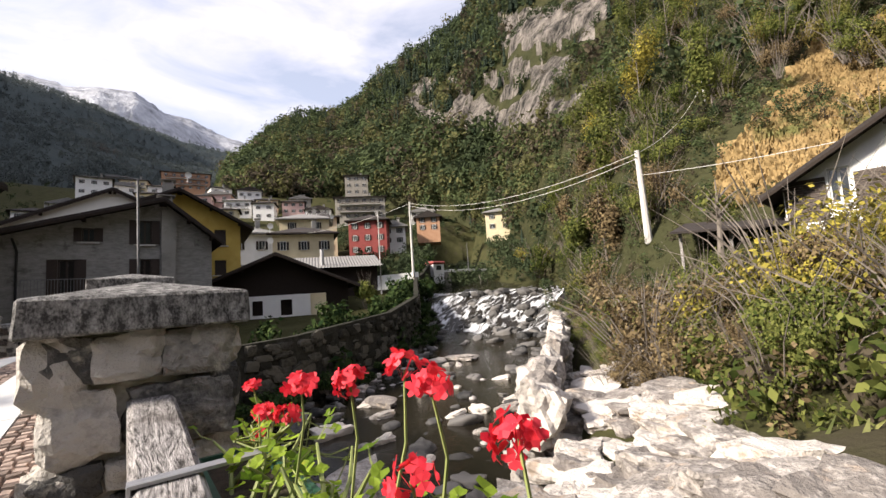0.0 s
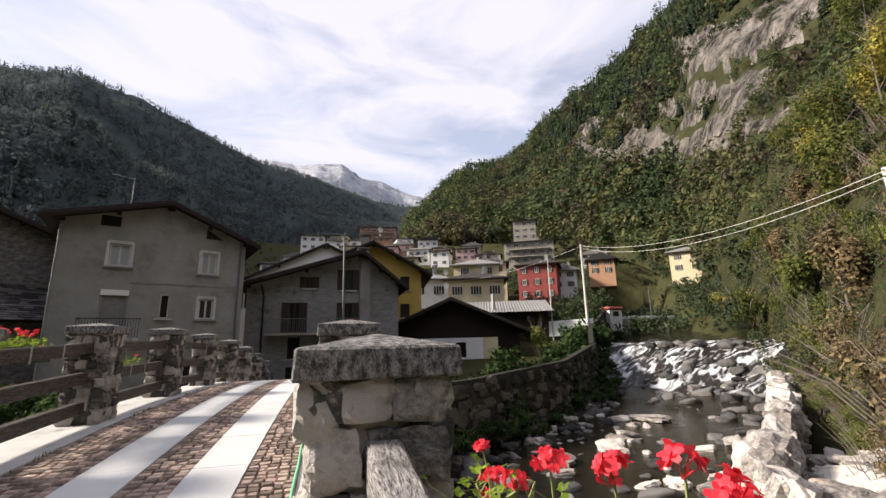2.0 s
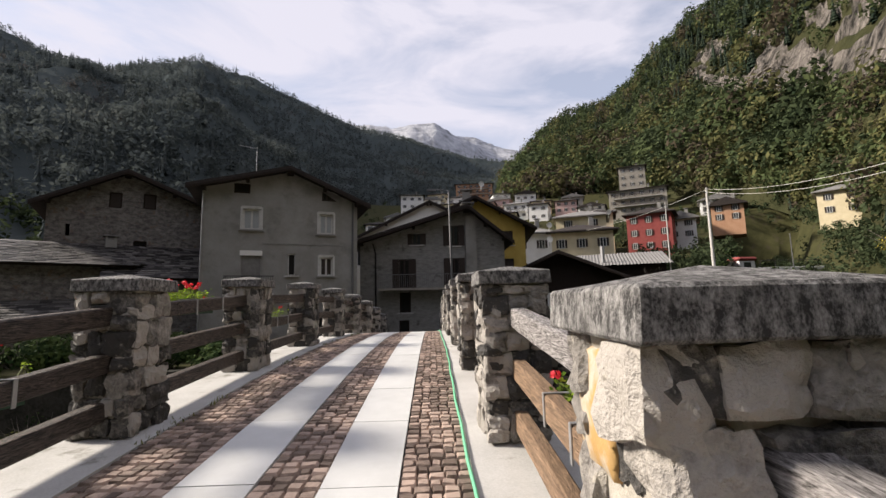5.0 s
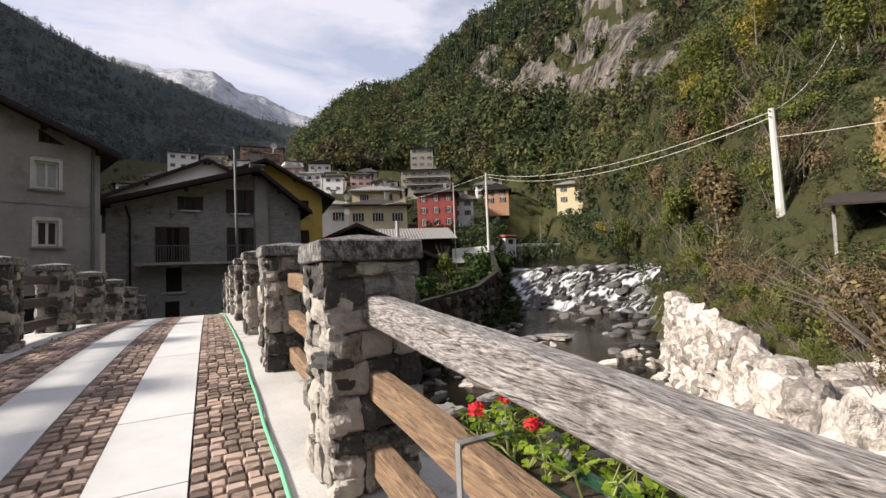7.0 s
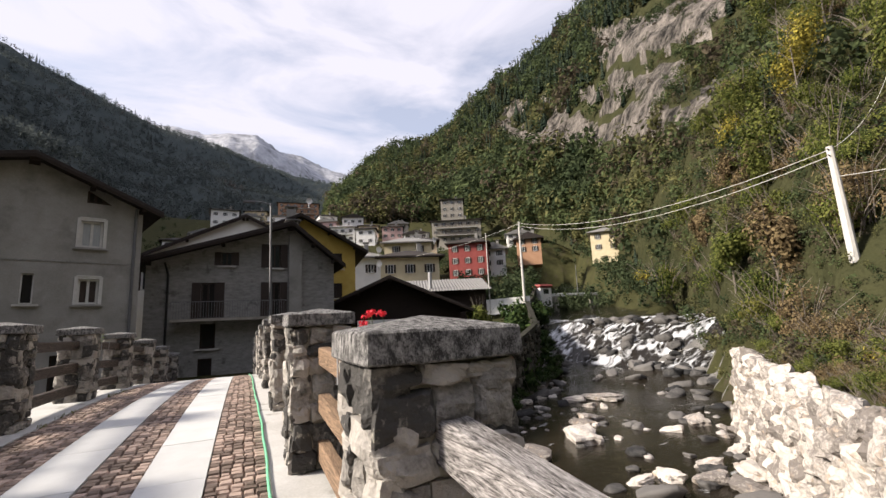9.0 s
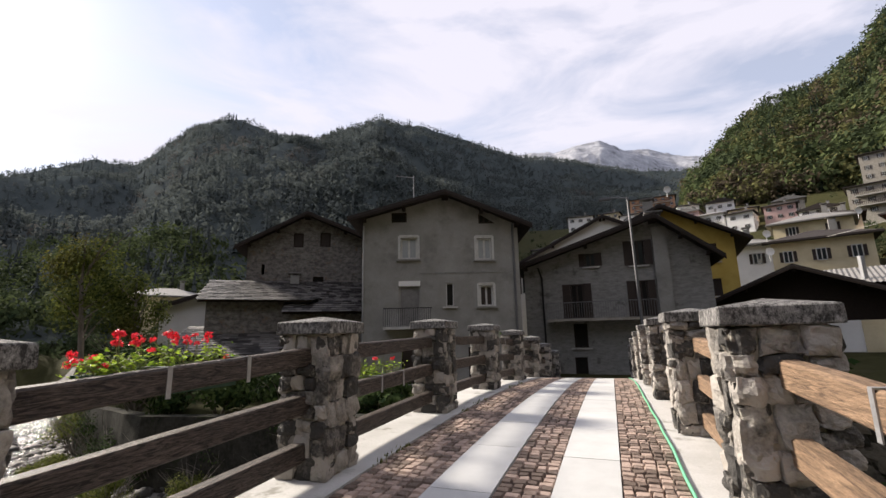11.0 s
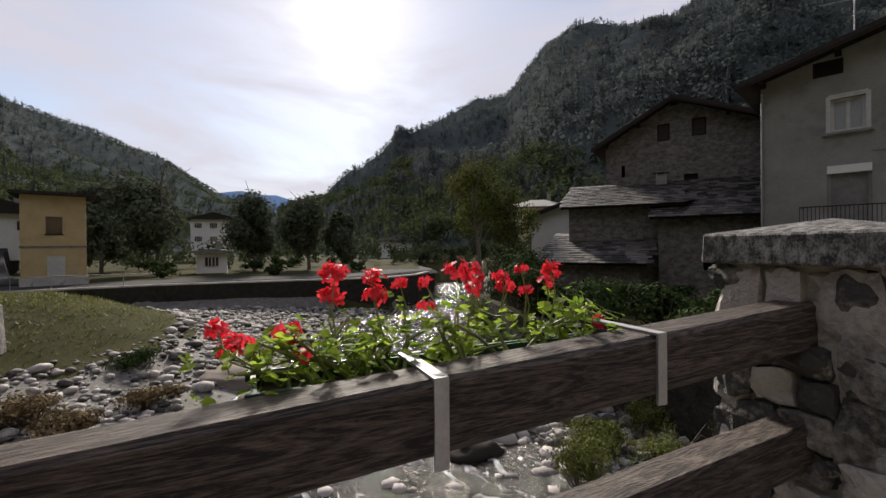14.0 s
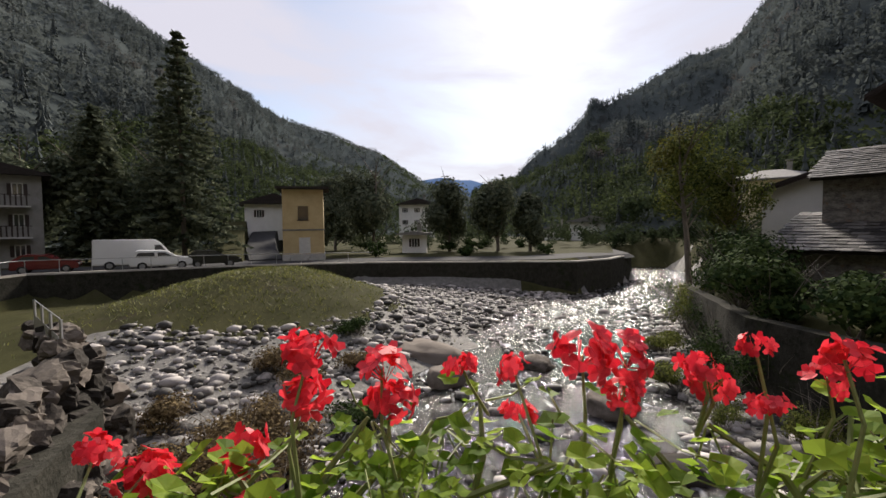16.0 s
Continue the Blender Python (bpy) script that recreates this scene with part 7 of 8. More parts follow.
def footbridge():
    t = thing("footbridge", "white concrete footbridge above the rapids", "bridge", 42.6, 55.2, 4.9, 0)
    part("beam", boxed(0, 0, 0.1, 8.6, 1.6, 0.5, bevel=0.03), M_WHITE, t)
    for x in (0.0, 8.0):
        part("abutment", boxed(x, 0.05, -4.5, x + 0.6, 1.55, 0.1), M_STUCCO, t)
    for x in (0.1, 2.1, 4.2, 6.3, 8.4):
        part("post", tube(bmesh.new(), [(x, 0.1, 0.5), (x, 0.1, 1.4)], 0.03, 5), M_IRON, t)
    part("handrail", tube(bmesh.new(), [(0.1, 0.1, 1.4), (8.4, 0.1, 1.4)], 0.03, 5), M_IRON, t)
    k = thing("kiosk", "small white kiosk with a red roof beside the footbridge", "kiosk", 39.0, 54.0, 5.2, 6)
    part("wall", boxed(0, 0, -2.0, 2.2, 2.0, 1.0), M_WHITE, k)
    part("roof", boxed(-0.25, -0.25, 1.0, 2.45, 2.25, 1.5, bevel=0.2), M_RED, k)
    part("window", boxed(0.6, -0.04, 0.1, 1.6, -0.005, 0.8), M_PANE, k)


footbridge()
pole("street_lamp", "thin steel lamp post beside the footbridge", 46.9, 55.0, 4.9, 9.8, 0.06, M_STEELPOLE, arms=False)


# ---- hut on the right bank ----
hut, wh = gable_house("hillside_hut", "old white and timber hut with a wide dark roof", 23.3, 4.9, 24.8, -6.0, 8, 1.8, 3.4, 3.6, 7.6, 0.62, M_WHITE, M_ROOF, [(1.5, 2.5, 2.2, 4.0), (5.5, 1.2, 6.6, 2.6)], 1.0, 0.9)
window(hut, 1.5, 2.5, 2.2, 4.0)
window(hut, 5.5, 1.2, 6.6, 2.6)
for i in range(9):
    part("board", boxed(0.05, -0.06, 1.9 + i * 0.2, 1.42, -0.01, 2.08 + i * 0.2), M_WOOD_DARK, hut)
    part("board", boxed(2.28, -0.06, 1.9 + i * 0.2, 3.2, -0.01, 2.08 + i * 0.2), M_WOOD_DARK, hut)
part("brick_panel", boxed(0.4, -0.05, -0.5, 2.6, -0.01, 1.5), M_RED, hut)
lean2 = thing("open_lean_to", "open timber lean-to with a sagging roof", "shed", 22.6, 9.2, 1.9, -78)
part("roof", boxed(-0.2, -0.6, 2.1, 4.6, 2.6, 2.2, m=pose(0, 0, 0, 12, 3, 0)), M_ROOF, lean2)
for px in (0.1, 2.2, 4.3):
    part("post", boxed(px, -0.3, -0.8, px + 0.12, -0.18, 2.1), M_WOOD_GREY, lean2)
part("back_wall", boxed(0, 2.2, -0.5, 4.4, 2.35, 2.3), M_TIMBER, lean2)


# ---- downstream: tower, vehicles, houses ----
tower = thing("transformer_tower", "yellow plastered transformer tower with a flat dark roof", "tower", -49.2, -9.9, -0.8, 105)
part("shaft", boxed(-2.0, -2.0, 0, 2.0, 2.0, 7.3, bevel=0.03), M_OCHREWALL, tower)
part("plinth", boxed(-2.08, -2.08, 0, 2.08, 2.08, 0.7), M_CONCRETE, tower)
part("band", boxed(-2.05, -2.05, 3.1, 2.05, 2.05, 3.25), M_ROOF_GREY, tower)
part("roof", boxed(-2.6, -2.6, 7.32, 2.6, 2.6, 7.55), M_ROOF, tower)
part("window", boxed(-0.5, -2.04, 4.2, 0.5, -2.005, 5.6), M_PANE, tower)
part("window_frame", boxed(-0.6, -2.03, 4.1, 0.6, -2.003, 4.2), M_SHUTTER, tower)
part("door", boxed(-0.45, -2.05, 0.75, 0.65, -2.006, 2.4), M_FRAME, tower)
part("meter_box", boxed(-2.1, 0.2, 6.2, -2.0, 0.6, 6.7), M_IRON, tower)


def vehicle(name, label, x, y, z, yaw, profile, glass, width, paint, wheels=(-1.35, 1.35), wr=0.34, rows=("window",)):
    """profile and glass: side outlines (x, z)."""
    t = thing(name, label, "car", x, y, z, yaw, "parked vehicles")

    def slab(outline, w, inset=0.0):
        bm = bmesh.new()
        a = [bm.verts.new((px, -w / 2, pz)) for px, pz in outline]
        b = [bm.verts.new((px, w / 2, pz)) for px, pz in outline]
        n = len(outline)
        for k in range(n):
            bm.faces.new((a[k], a[(k + 1) % n], b[(k + 1) % n], b[k]))
        bm.faces.new(a[::-1])
        bm.faces.new(b)
        bmesh.ops.recalc_face_normals(bm, faces=bm.faces[:])
        bmesh.ops.bevel(bm, geom=bm.edges[:], offset=0.06, segments=2, affect="EDGES", clamp_overlap=True)
        return bm

    part("body", slab(profile, width), paint, t, smooth=False)
    for k, g in enumerate(glass):
        part("window", slab(g, width + 0.03), M_PANE, t)
    for wx in wheels:
        for sy in (-1, 1):
            w = part("wheel", tube(bmesh.new(), [(wx, sy * (width / 2 - 0.2), wr), (wx, sy * (width / 2 + 0.02), wr)], wr, 16), M_TYRE, t)
            part("rim", tube(bmesh.new(), [(wx, sy * (width / 2 + 0.02), wr), (wx, sy * (width / 2 + 0.035), wr)], wr * 0.6, 12), M_ZINC, w)
    ex = max(p[0] for p in profile)
    for sy in (-1, 1):
        part("headlight", boxed(ex - 0.12, sy * width * 0.36 - 0.16, 0.62, ex + 0.015, sy * width * 0.36 + 0.16, 0.76), M_FRAME, t)
    return t


SUV = [(-2.2, 0.35), (2.15, 0.35), (2.2, 0.75), (2.05, 0.95), (1.05, 1.05), (0.3, 1.55), (-1.7, 1.62), (-2.15, 1.1)]
SUV_G = [[(0.85, 1.06), (0.25, 1.46), (-0.35, 1.49), (-0.35, 1.06)], [(-0.45, 1.06), (-0.45, 1.49), (-1.6, 1.5), (-1.85, 1.1)]]
HATCH = [(-2.0, 0.32), (2.0, 0.32), (2.05, 0.65), (1.9, 0.85), (0.95, 0.95), (0.2, 1.42), (-1.3, 1.46), (-1.95, 0.98)]
HATCH_G = [[(0.75, 0.95), (0.15, 1.34), (-0.4, 1.37), (-0.4, 0.95)], [(-0.5, 0.95), (-0.5, 1.37), (-1.25, 1.38), (-1.6, 0.98)]]
VAN = [(-2.9, 0.4), (2.85, 0.4), (2.9, 0.9), (2.5, 1.2), (1.75, 2.2), (1.3, 2.45), (-2.85, 2.5)]
VAN_G = [[(2.3, 1.35), (1.75, 2.05), (1.25, 2.05), (1.25, 1.35)]]
vehicle("parked_van", "white panel van parked behind the road wall", -39.9, -21.3, -0.75, 124, VAN, VAN_G, 2.0, M_CARWHITE, (-1.8, 1.8), 0.36)
vehicle("parked_suv", "white SUV parked behind the road wall", -38.8, -18.4, -0.75, 124, SUV, SUV_G, 1.85, M_CARWHITE)
vehicle("parked_hatchback", "black hatchback parked behind the road wall", -40.9, -15.3, -0.75, 124, HATCH, HATCH_G, 1.75, M_CARBLACK, (-1.25, 1.25), 0.31)
vehicle("parked_red_car", "dark red car parked behind the road wall", -36.6, -26.0, -0.75, 124, HATCH, HATCH_G, 1.75, M_CARRED, (-1.25, 1.25), 0.31)
vehicle("parked_silver_car", "silver car beside the village lot", 22.6, 47.5, 4.0, 20, HATCH, HATCH_G, 1.75, M_CARWHITE, (-1.25, 1.25), 0.31)

# railing on the road wall
rail = thing("road_railing", "thin steel railing along the road wall", "railing", 0, 0, 0)
rp = [(-27.5, -23.7, -0.5), (-33, -24.2, -0.47), (-41, -12, -0.62), (-44, -2, -0.72)]
for a, b in zip(rp, rp[1:]):
    part("top_rail", tube(bmesh.new(), [(a[0], a[1], a[2] + 0.9), (b[0], b[1], b[2] + 0.9)], 0.025, 5), M_ZINC, rail)
    n = int(math.hypot(b[0] - a[0], b[1] - a[1]) / 1.8)
    for i in range(n):
        f = i / n
        x, y, z = (a[k] + (b[k] - a[k]) * f for k in range(3))
        part("post", tube(bmesh.new(), [(x, y, z), (x, y, z + 0.9)], 0.025, 5), M_ZINC, rail)
# small fence on the ledge
fence = thing("mesh_fence", "low wire fence on the concrete ledge", "fence", 0, 0, 0)
for i in range(34):
    f = i / 33
    x, y = along([(-14.2, -5.6), (-11.6, -2.6)], f)
    part("picket", tube(bmesh.new(), [(x, y, -0.6), (x, y, 0.15 if i % 11 else 0.55)], 0.012 if i % 11 else 0.03, 4), M_ZINC, fence)
part("top_wire", tube(bmesh.new(), [(-14.2, -5.6, 0.55), (-11.6, -2.6, 0.55)], 0.012, 4), M_ZINC, fence)

plain_house("far_white_house", "white house with a dark roof down the valley", -112.6, -2.0, facing(-112.6, -2.0), 9, 9, 2.6, 6.0, M_WHITE, M_ROOF, 2, 3, False, group="valley houses")
plain_house("far_grey_shed", "pale workshop with a shallow gable", -107.2, 40.0, facing(-107, 40), 10.5, 9, -1.6, 5.2, M_WHITE, M_ROOF_GREY, 1, 1, False, group="valley houses", win_w=2.4, win_h=1.0)
plain_house("far_low_house", "low grey house down the valley", -112, 33.0, facing(-112, 33), 6, 6, -1.6, 3.4, M_WHITE, M_ROOF_GREY, 1, 2, False, group="valley houses")
plain_house("far_rubble_house", "grey stone house down the valley", -104, 52.0, facing(-104, 52), 7, 7, -1.6, 5.5, M_STUCCO, M_ROOF_GREY, 2, 2, group="valley houses")
plain_house("kiosk", "low white kiosk beside the road", -60, 1.0, facing(-60, 1), 3.2, 3, -0.8, 2.4, M_WHITE, M_ROOF_GREY, 1, 1, False, group="valley houses", peak=0.5)
plain_house("lane_house", "white house with a dark roof above the lane", -69, -21, facing(-69, -21, 5), 8, 7, 3.4, 3.0, M_WHITE, M_ROOF, 1, 2, False, group="valley houses")
plain_house("dark_roadside_house", "shaded house with brown balconies by the road", -40.5, -36.5, facing(-40.5, -36.5), 10, 8, -0.8, 8.5, M_PLASTER, M_ROOF, 3, 3, False, True, group="valley houses")
plain_house("hillside_flats", "pale flats behind the alders", -58, 46, facing(-58, 46), 9, 8, 1.0, 7.0, M_CREAM, M_ROOF_GREY, 3, 3, group="valley houses")
plain_house("hillside_house", "pale house behind the barn", -46.0, 48.0, facing(-46, 48), 7, 7, 2.0, 5.2, M_WHITE, M_ROOF_GREY, 2, 2, group="valley houses")
plain_house("white_gable_end", "white houses beyond the alders", -36, 38, facing(-36, 38), 6, 7, 0.0, 4.6, M_WHITE, M_ROOF_GREY, 2, 2, group="valley houses")


# ---- geraniums ----
def leaf_disc(bm, centre, normal, size, rr):
    """A round lobed leaf, slightly cupped."""
    n = Vector(normal).normalized()
    u = n.orthogonal().normalized()
    w = n.cross(u)
    a0 = rr.uniform(0, 6.28)
    c = bm.verts.new(Vector(centre) - n * size * 0.12)
    ring = []
    k = 11
    for i in range(k):
        a = a0 + 5.6 * i / (k - 1)
        r = size * (0.5 + (0.07 if i % 2 else -0.035)) * rr.uniform(0.92, 1.08)
        ring.append(bm.verts.new(Vector(centre) + (u * math.cos(a) + w * math.sin(a)) * r + n * size * 0.07 * math.sin(a * 3)))
    for a, b in zip(ring, ring[1:]):
        bm.faces.new((c, a, b))


def flower_mesh(seed, florets=15, r=0.042):
    rr = random.Random(seed)
    bm = bmesh.new()
    for i in range(florets):
        d = Vector((rr.gauss(0, 1), rr.gauss(0, 1), rr.uniform(-0.35, 1.2))).normalized()
        c = d * r * rr.uniform(0.65, 1.05)
        n = (d + Vector((rr.uniform(-0.5, 0.5), rr.uniform(-0.5, 0.5), rr.uniform(-0.2, 0.5)))).normalized()
        u = n.orthogonal().normalized()
        w = n.cross(u)
        for k in range(5):
            a = k * 1.2566 + rr.uniform(-0.15, 0.15)
            e = u * math.cos(a) + w * math.sin(a)
            s = n.cross(e)
            ln, wd = r * rr.uniform(0.40, 0.56), r * 0.19
            tip = n * ln * rr.uniform(-0.25, 0.35)
            vs = [bm.verts.new(p) for p in (c, c + e * ln * 0.55 - s * wd, c + e * ln + tip - s * wd * 0.6, c + e * ln + tip + s * wd * 0.6, c + e * ln * 0.55 + s * wd)]
            bm.faces.new(vs)
    for i in range(florets):
        d = Vector((rr.gauss(0, 1), rr.gauss(0, 1), rr.uniform(-0.2, 1.2))).normalized() * r * 0.75
        s = d.orthogonal().normalized() * 0.0012
        vs = [bm.verts.new(p) for p in (Vector((0, 0, -r * 0.5)) - s, Vector((0, 0, -r * 0.5)) + s, d + s, d - s)]
        bm.faces.new(vs)
    me = bpy.data.meshes.new("flower_head")
    bm.to_mesh(me)
    bm.free()
    return with_material(me, M_PETAL)


HEADS = [flower_mesh(i, 9 + i % 4 * 2) for i in range(7)]


def planter(label, x, y, z, length, seed, heads=12, leaves=260, tall=0.30, droop=0.12, out=1, blooms=()):
    """A flower box hung on the outer side of a rail; z is the rim. out: side it hangs to."""
    rr = random.Random(seed)
    t = thing("flower_box", label, "planter", x, y, z, group="geranium boxes")
    w, h = 0.17, 0.16
    bm = bmesh.new()
    box(bm, -w / 2 + 0.02, -length / 2 + 0.02, -h, w / 2 - 0.02, length / 2 - 0.02, -h + 0.012)
    for a in ((-w / 2, -length / 2, -w / 2 + 0.012, length / 2), (w / 2 - 0.012, -length / 2, w / 2, length / 2), (-w / 2 + 0.012, -length / 2, w / 2 - 0.012, -length / 2 + 0.012), (-w / 2 + 0.012, length / 2 - 0.012, w / 2 - 0.012, length / 2)):
        box(bm, a[0], a[1], -h, a[2], a[3], 0)
    for a in ((-w / 2 - 0.012, -length / 2 - 0.012, -w / 2, length / 2 + 0.012), (w / 2, -length / 2 - 0.012, w / 2 + 0.012, length / 2 + 0.012)):
        box(bm, a[0], a[1], -0.02, a[2], a[3], 0.004)
    part("box", bm, M_PLANTER, t)
    part("soil", boxed(-w / 2 + 0.013, -length / 2 + 0.013, -0.07, w / 2 - 0.013, length / 2 - 0.013, -0.03), M_SOIL, t)
    stems, foliage = bmesh.new(), bmesh.new()
    tips = []
    for i in range(int(heads * 1.6) + 8):
        y0 = rr.uniform(-length / 2 + 0.04, length / 2 - 0.04)
        p0 = Vector((rr.uniform(-0.05, 0.05), y0, -0.04))
        p2 = p0 + Vector((rr.uniform(-0.10, 0.17) * out, rr.uniform(-0.22, 0.22), rr.uniform(0.35, 0.75) * tall))
        p1 = p0.lerp(p2, 0.5) + Vector((0.02 * out, rr.uniform(-0.03, 0.03), 0.02))
        tube(stems, [p0, p1, p2], [0.006, 0.005, 0.003], 5)
        tips.append(p2)
    for i in range(leaves):
        b = rr.choice(tips)
        f = rr.uniform(0.25, 1.05)
        c = Vector((b.x * f + rr.uniform(-0.07, 0.08), b.y + rr.uniform(-0.09, 0.09), b.z * f + rr.uniform(-0.05, 0.06)))
        if rr.random() < 0.18:
            c = Vector((rr.uniform(0.02, 0.2) * out, c.y, rr.uniform(-droop, 0.08)))
        leaf_disc(foliage, c, (rr.uniform(-0.7, 0.7), rr.uniform(-0.7, 0.7), 1.0), rr.uniform(0.021, 0.044), rr)
        if i % 3 == 0:
            tube(stems, [b.lerp(c, 0.1), b.lerp(c, 0.6) + Vector((0, 0, -0.01)), c], [0.002, 0.0018, 0.0015], 3)
    for i in range(len(blooms) or heads):
        b = tips[i % len(tips)]
        p = Vector((b.x + rr.uniform(-0.06, 0.09) * out, b.y + rr.uniform(-0.05, 0.05), tall * rr.uniform(0.62, 1.18)))
        if blooms:
            p = Vector((rr.uniform(0.0, 0.1) * out, blooms[i][0], blooms[i][1]))
            b = min(tips, key=lambda q: abs(q.y - p.y) + 0.3 * abs(q.x - p.x))
        tube(stems, [b * 0.9, b.lerp(p, 0.6) + Vector((0.01, 0, 0)), p], [0.0028, 0.0024, 0.002], 4)
        s = rr.uniform(0.5, 0.86)
        share("flower_head", HEADS[rr.randrange(7)], pose(*p, rr.uniform(-25, 25), rr.uniform(-25, 25), rr.uniform(0, 360)) @ Matrix.Diagonal((s, s, s, 1)), t)
    part("stalk_tangle", stems, M_STEM, t)
    part("foliage", foliage, M_LEAF, t)
    return t


def strap(x, y, z_top, inner, depth, seed=0):
    """A flat steel hook over a rail. inner: x of the rail's walking side."""
    t = thing("hanger_strap", "galvanised steel hook holding a flower box on the rail", "bracket", x, y, z_top, group="flower box hooks")
    d = inner - x
    s = 1 if d > 0 else -1
    w = 0.017
    bm = bmesh.new()
    box(bm, min(-s * depth, d + s * 0.006), -w, 0.0, max(-s * depth, d + s * 0.006), w, 0.007)
    box(bm, min(d, d + s * 0.007), -w, -0.19, max(d, d + s * 0.007), w, 0.0)
    part("strap", bm, M_ZINC, t)


def rail_top(ya, yb, y, up, h=0.165):
    f = (y - ya) / (yb - ya)
    return deck_z(ya) * (1 - f) + deck_z(yb) * f + up + h / 2


def hang(side, k, level, yc, length, seed, heads, leaves, tall=0.3, straps=(-0.3, 0.3), label="green flower box of red geraniums hung on the rail", blooms=()):
    ys = P_Y if side == "R" else L_Y
    ya, yb = ys[k] + 0.55, ys[k + 1] + 0.07
    up = RAILS[level] + (0.06 if side == "L" else 0)
    zt = rail_top(ya, yb, yc, up)
    if side == "R":
        half = 0.065 if level == 0 and k <= 1 else 0.055
        xo, xi = XR_MID + half + 0.10, XR_MID - half
        out = 1
    else:
        half, out = 0.065, -1
        xo, xi = XL_MID - half - 0.10, XL_MID + half
    planter(label, xo, yc, zt - 0.03, length, seed, heads, leaves, tall, out=out, blooms=blooms)
    for s in straps:
        strap((XR_MID if side == "R" else XL_MID), yc + s, rail_top(ya, yb, yc + s, up), xi, half + 0.11)


hang("L", 1, 0, 5.25, 1.05, 1, 20, 460, 0.22, (-0.16, 0.50), blooms=((-0.59, 0.12), (-0.55, 0.08), (-0.57, 0.06), (-0.44, 0.09), (-0.41, 0.04), (-0.33, 0.24), (-0.34, 0.18), (-0.24, 0.22), (-0.23, 0.18), (-0.14, 0.20), (-0.07, 0.20), (-0.06, 0.13), (0.01, 0.23), (0.07, 0.22), (0.06, 0.18), (0.16, 0.21), (0.19, 0.18), (0.23, 0.17), (0.25, 0.23), (0.31, 0.23), (0.34, 0.19), (0.53, 0.05)))
hang("R", 0, 0, -0.42, 1.2, 2, 24, 240, 0.2, blooms=((0.55, 0.08), (0.47, 0.06), (0.36, 0.12), (0.33, 0.15), (0.39, 0.20), (0.02, 0.25), (-0.11, 0.27), (-0.21, 0.29), (-0.30, 0.28), (-0.46, 0.25), (-0.36, 0.20)))
hang("R", 1, 1, 2.05, 1.2, 3, 9, 330, 0.2, (-0.22, 0.28))
hang("R", 2, 0, 4.85, 1.0, 4, 16, 300, 0.3)
hang("L", 2, 1, 8.2, 1.0, 5, 10, 240, 0.3)
hang("L", 0, 1, 2.5, 1.1, 6, 9, 260, 0.28)
hang("R", 4, 1, 10.4, 1.0, 7, 12, 180, 0.28)
hang("R", 6, 1, 16.0, 1.0, 8, 12, 180, 0.28)
hang("R", 3, 1, 7.8, 1.0, 9, 12, 180, 0.28)
hang("L", 4, 0, 14.4, 1.0, 10, 8, 160, 0.25)

# ---- small growth in the joints ----
rw = np.random.default_rng(5)
wy = rw.uniform(2, 16, 900)
wy = wy[np.sin(wy * 1.9) + 0.6 * np.sin(wy * 5.3) > 0.35]
wx = KERB_W + rw.normal(0, 0.035, len(wy))
wz = np.array([deck_z(y) for y in wy])
wh_ = rw.uniform(0.015, 0.06, len(wy))
wd = np.stack([rw.normal(0, 0.012, len(wy)), rw.normal(0, 0.012, len(wy)), wh_], 1)
wp = np.stack([wx, wy, wz], 1)
ws_ = np.stack([rw.normal(0, 0.006, len(wy)), rw.normal(0, 0.006, len(wy)), 0 * wy], 1)
v = np.stack([wp - ws_, wp + ws_, wp + wd + ws_ * 0.2, wp + wd - ws_ * 0.2], 1).reshape(-1, 3)
tagged(fast_mesh("joint_weeds", v, quads_for(len(wy)), M_GRASS), "small weeds in the joint along the kerb", "weeds", kind="stuff")

# ---- paving: slabs and cobbles, last ----
for (x0, x1), start in zip(SLABS, (0.35, 0.0)):
    y = Y0 + start
    while y < Y1 - 1.3:
        ln = 1.27 + rng.uniform(-0.06, 0.06)
        part("slab", deck_strip(bmesh.new(), x0 + 0.004, x1 - 0.004, y + 0.005, y + ln - 0.005, 0.012 + rng.uniform(0, 0.003), 0.05, 0.65), M_SLAB, deck)
        y += ln


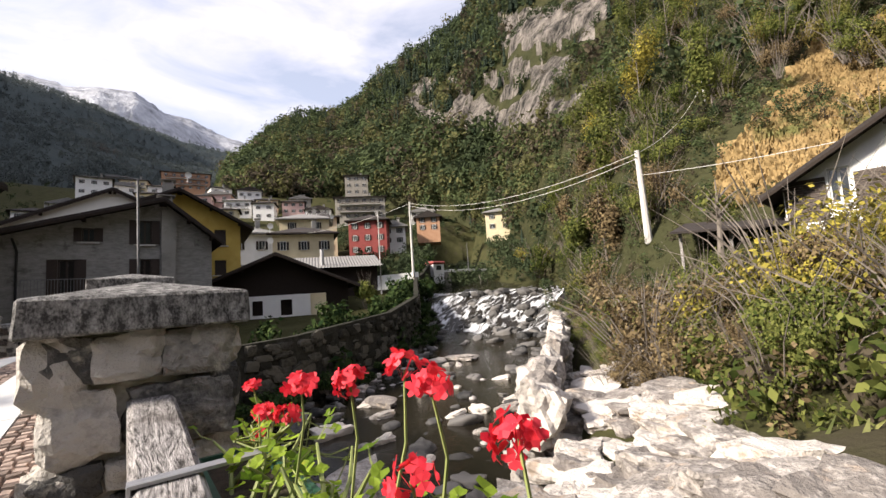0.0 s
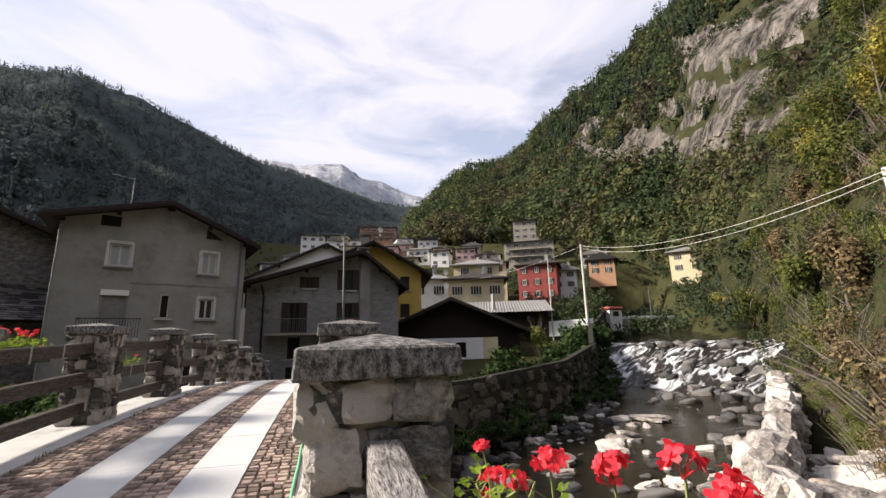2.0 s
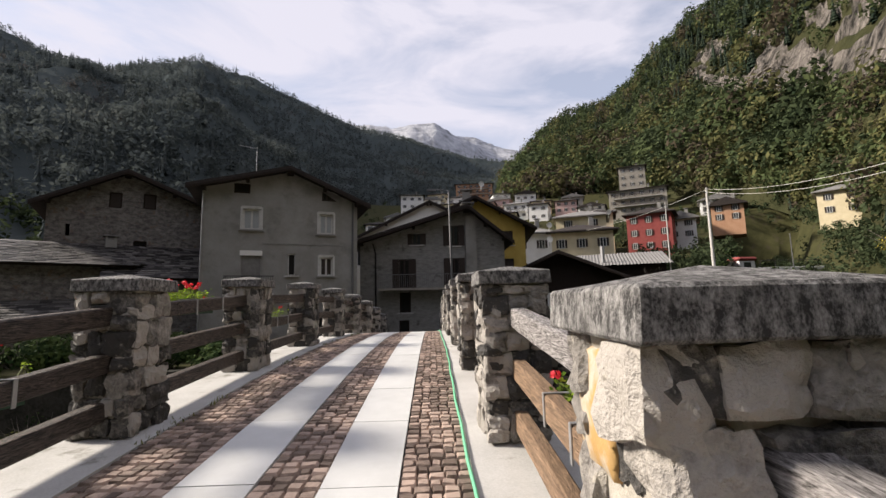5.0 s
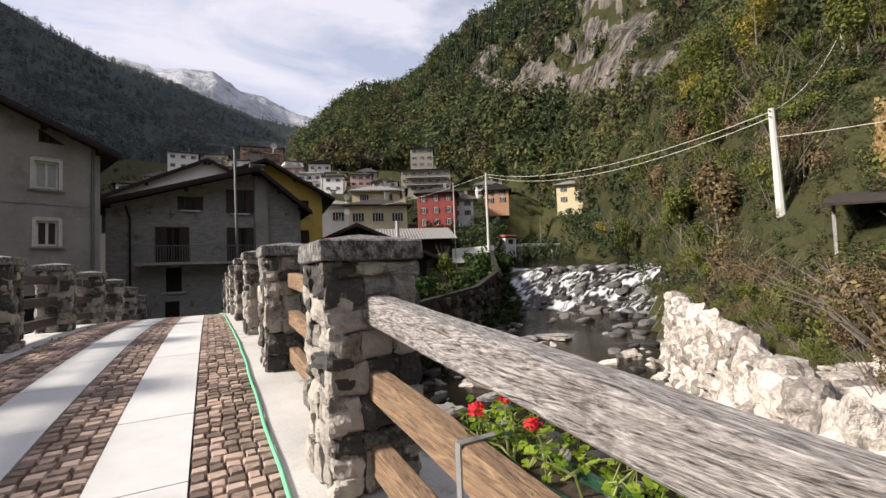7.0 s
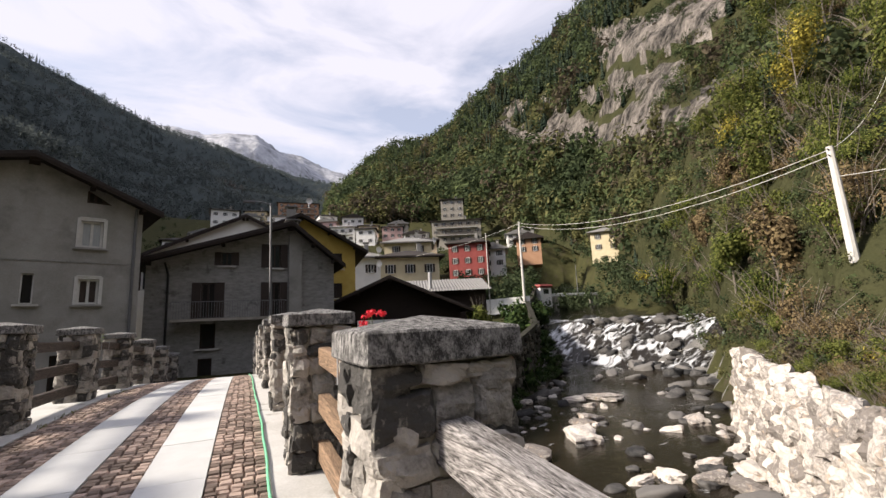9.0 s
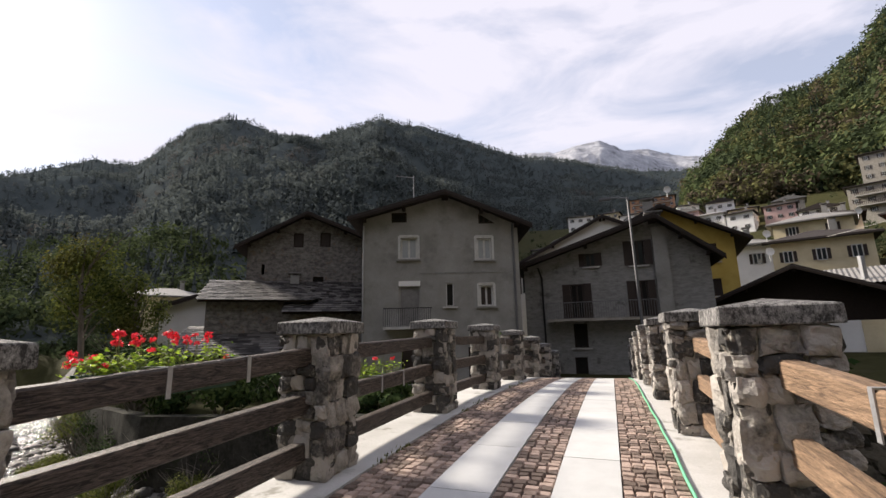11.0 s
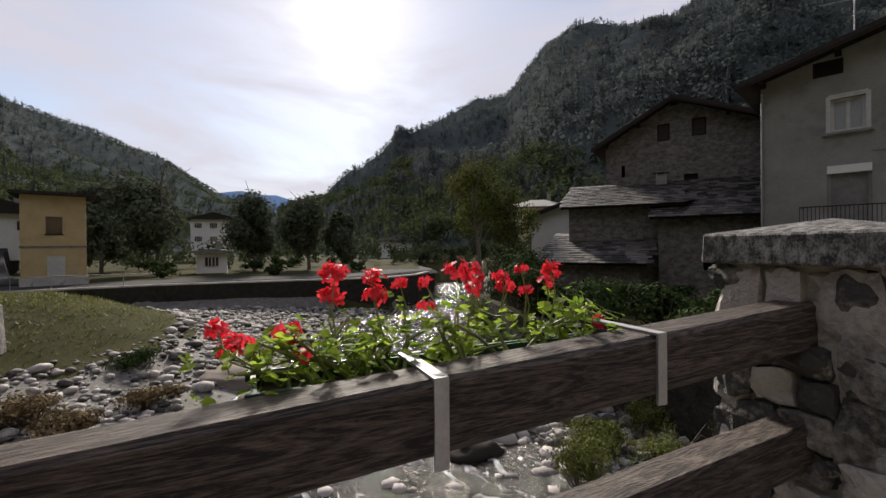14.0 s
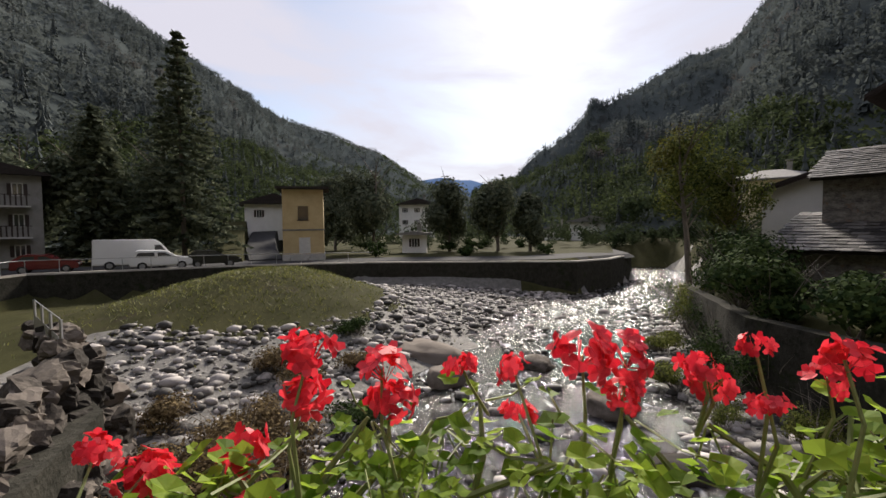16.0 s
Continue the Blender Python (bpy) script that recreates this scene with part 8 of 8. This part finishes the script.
def cobble_mesh(seed):
    rr = random.Random(seed)
    bm = bmesh.new()
    lo = [bm.verts.new((sx * 0.5, sy * 0.5, 0)) for sx, sy in ((-1, -1), (1, -1), (1, 1), (-1, 1))]
    mid = [bm.verts.new((v.co.x * rr.uniform(0.94, 1.02), v.co.y * rr.uniform(0.94, 1.02), 0.6)) for v in lo]
    up = [bm.verts.new((v.co.x * rr.uniform(0.74, 0.84), v.co.y * rr.uniform(0.74, 0.84), 0.98 + rr.uniform(-0.08, 0.06))) for v in lo]
    for a, b in ((lo, mid), (mid, up)):
        for k in range(4):
            bm.faces.new((a[k], a[(k + 1) % 4], b[(k + 1) % 4], b[k]))
    bm.faces.new(up)
    me = bpy.data.meshes.new("cobble")
    bm.to_mesh(me)
    bm.free()
    return with_material(me, M_COBBLE)


COBBLES = [cobble_mesh(i) for i in range(8)]
rest_v, rest_f = [], []
near = 0
for x0, x1 in ((KERB_W + 0.005, SLABS[0][0]), (SLABS[0][1], SLABS[1][0]), (SLABS[1][1], KERB_E - 0.005)):
    y = Y0
    while y < Y1 - 0.2:
        d = rng.uniform(0.088, 0.118)
        n = max(3, round((x1 - x0) / 0.108))
        cuts = [x0] + [x0 + (x1 - x0) * (i + rng.uniform(-0.2, 0.2)) / n for i in range(1, n)] + [x1]
        for a, b in zip(cuts, cuts[1:]):
            m = pose((a + b) / 2, y + d / 2 + rng.uniform(-0.008, 0.008), deck_z(y + d / 2) - 0.045, rng.uniform(-1.5, 1.5), rng.uniform(-1.5, 1.5), rng.uniform(-4, 4)) @ Matrix.Diagonal((b - a - 0.006, d - 0.006, 0.052 + rng.uniform(0, 0.008), 1))
            me = COBBLES[rng.randrange(8)]
            if x0 > -1.0 and 1.2 < y < 7.2 and near < 300:
                share("cobble", me, m, deck)
                near += 1
            else:
                o = len(rest_v)
                rest_v += [m @ v.co for v in me.vertices]
                rest_f += [tuple(o + i for i in p.vertices) for p in me.polygons]
        y += d
rest = raw("cobbles", rest_v, rest_f, M_COBBLE_REST, deck)
rest["kind"] = "stuff"
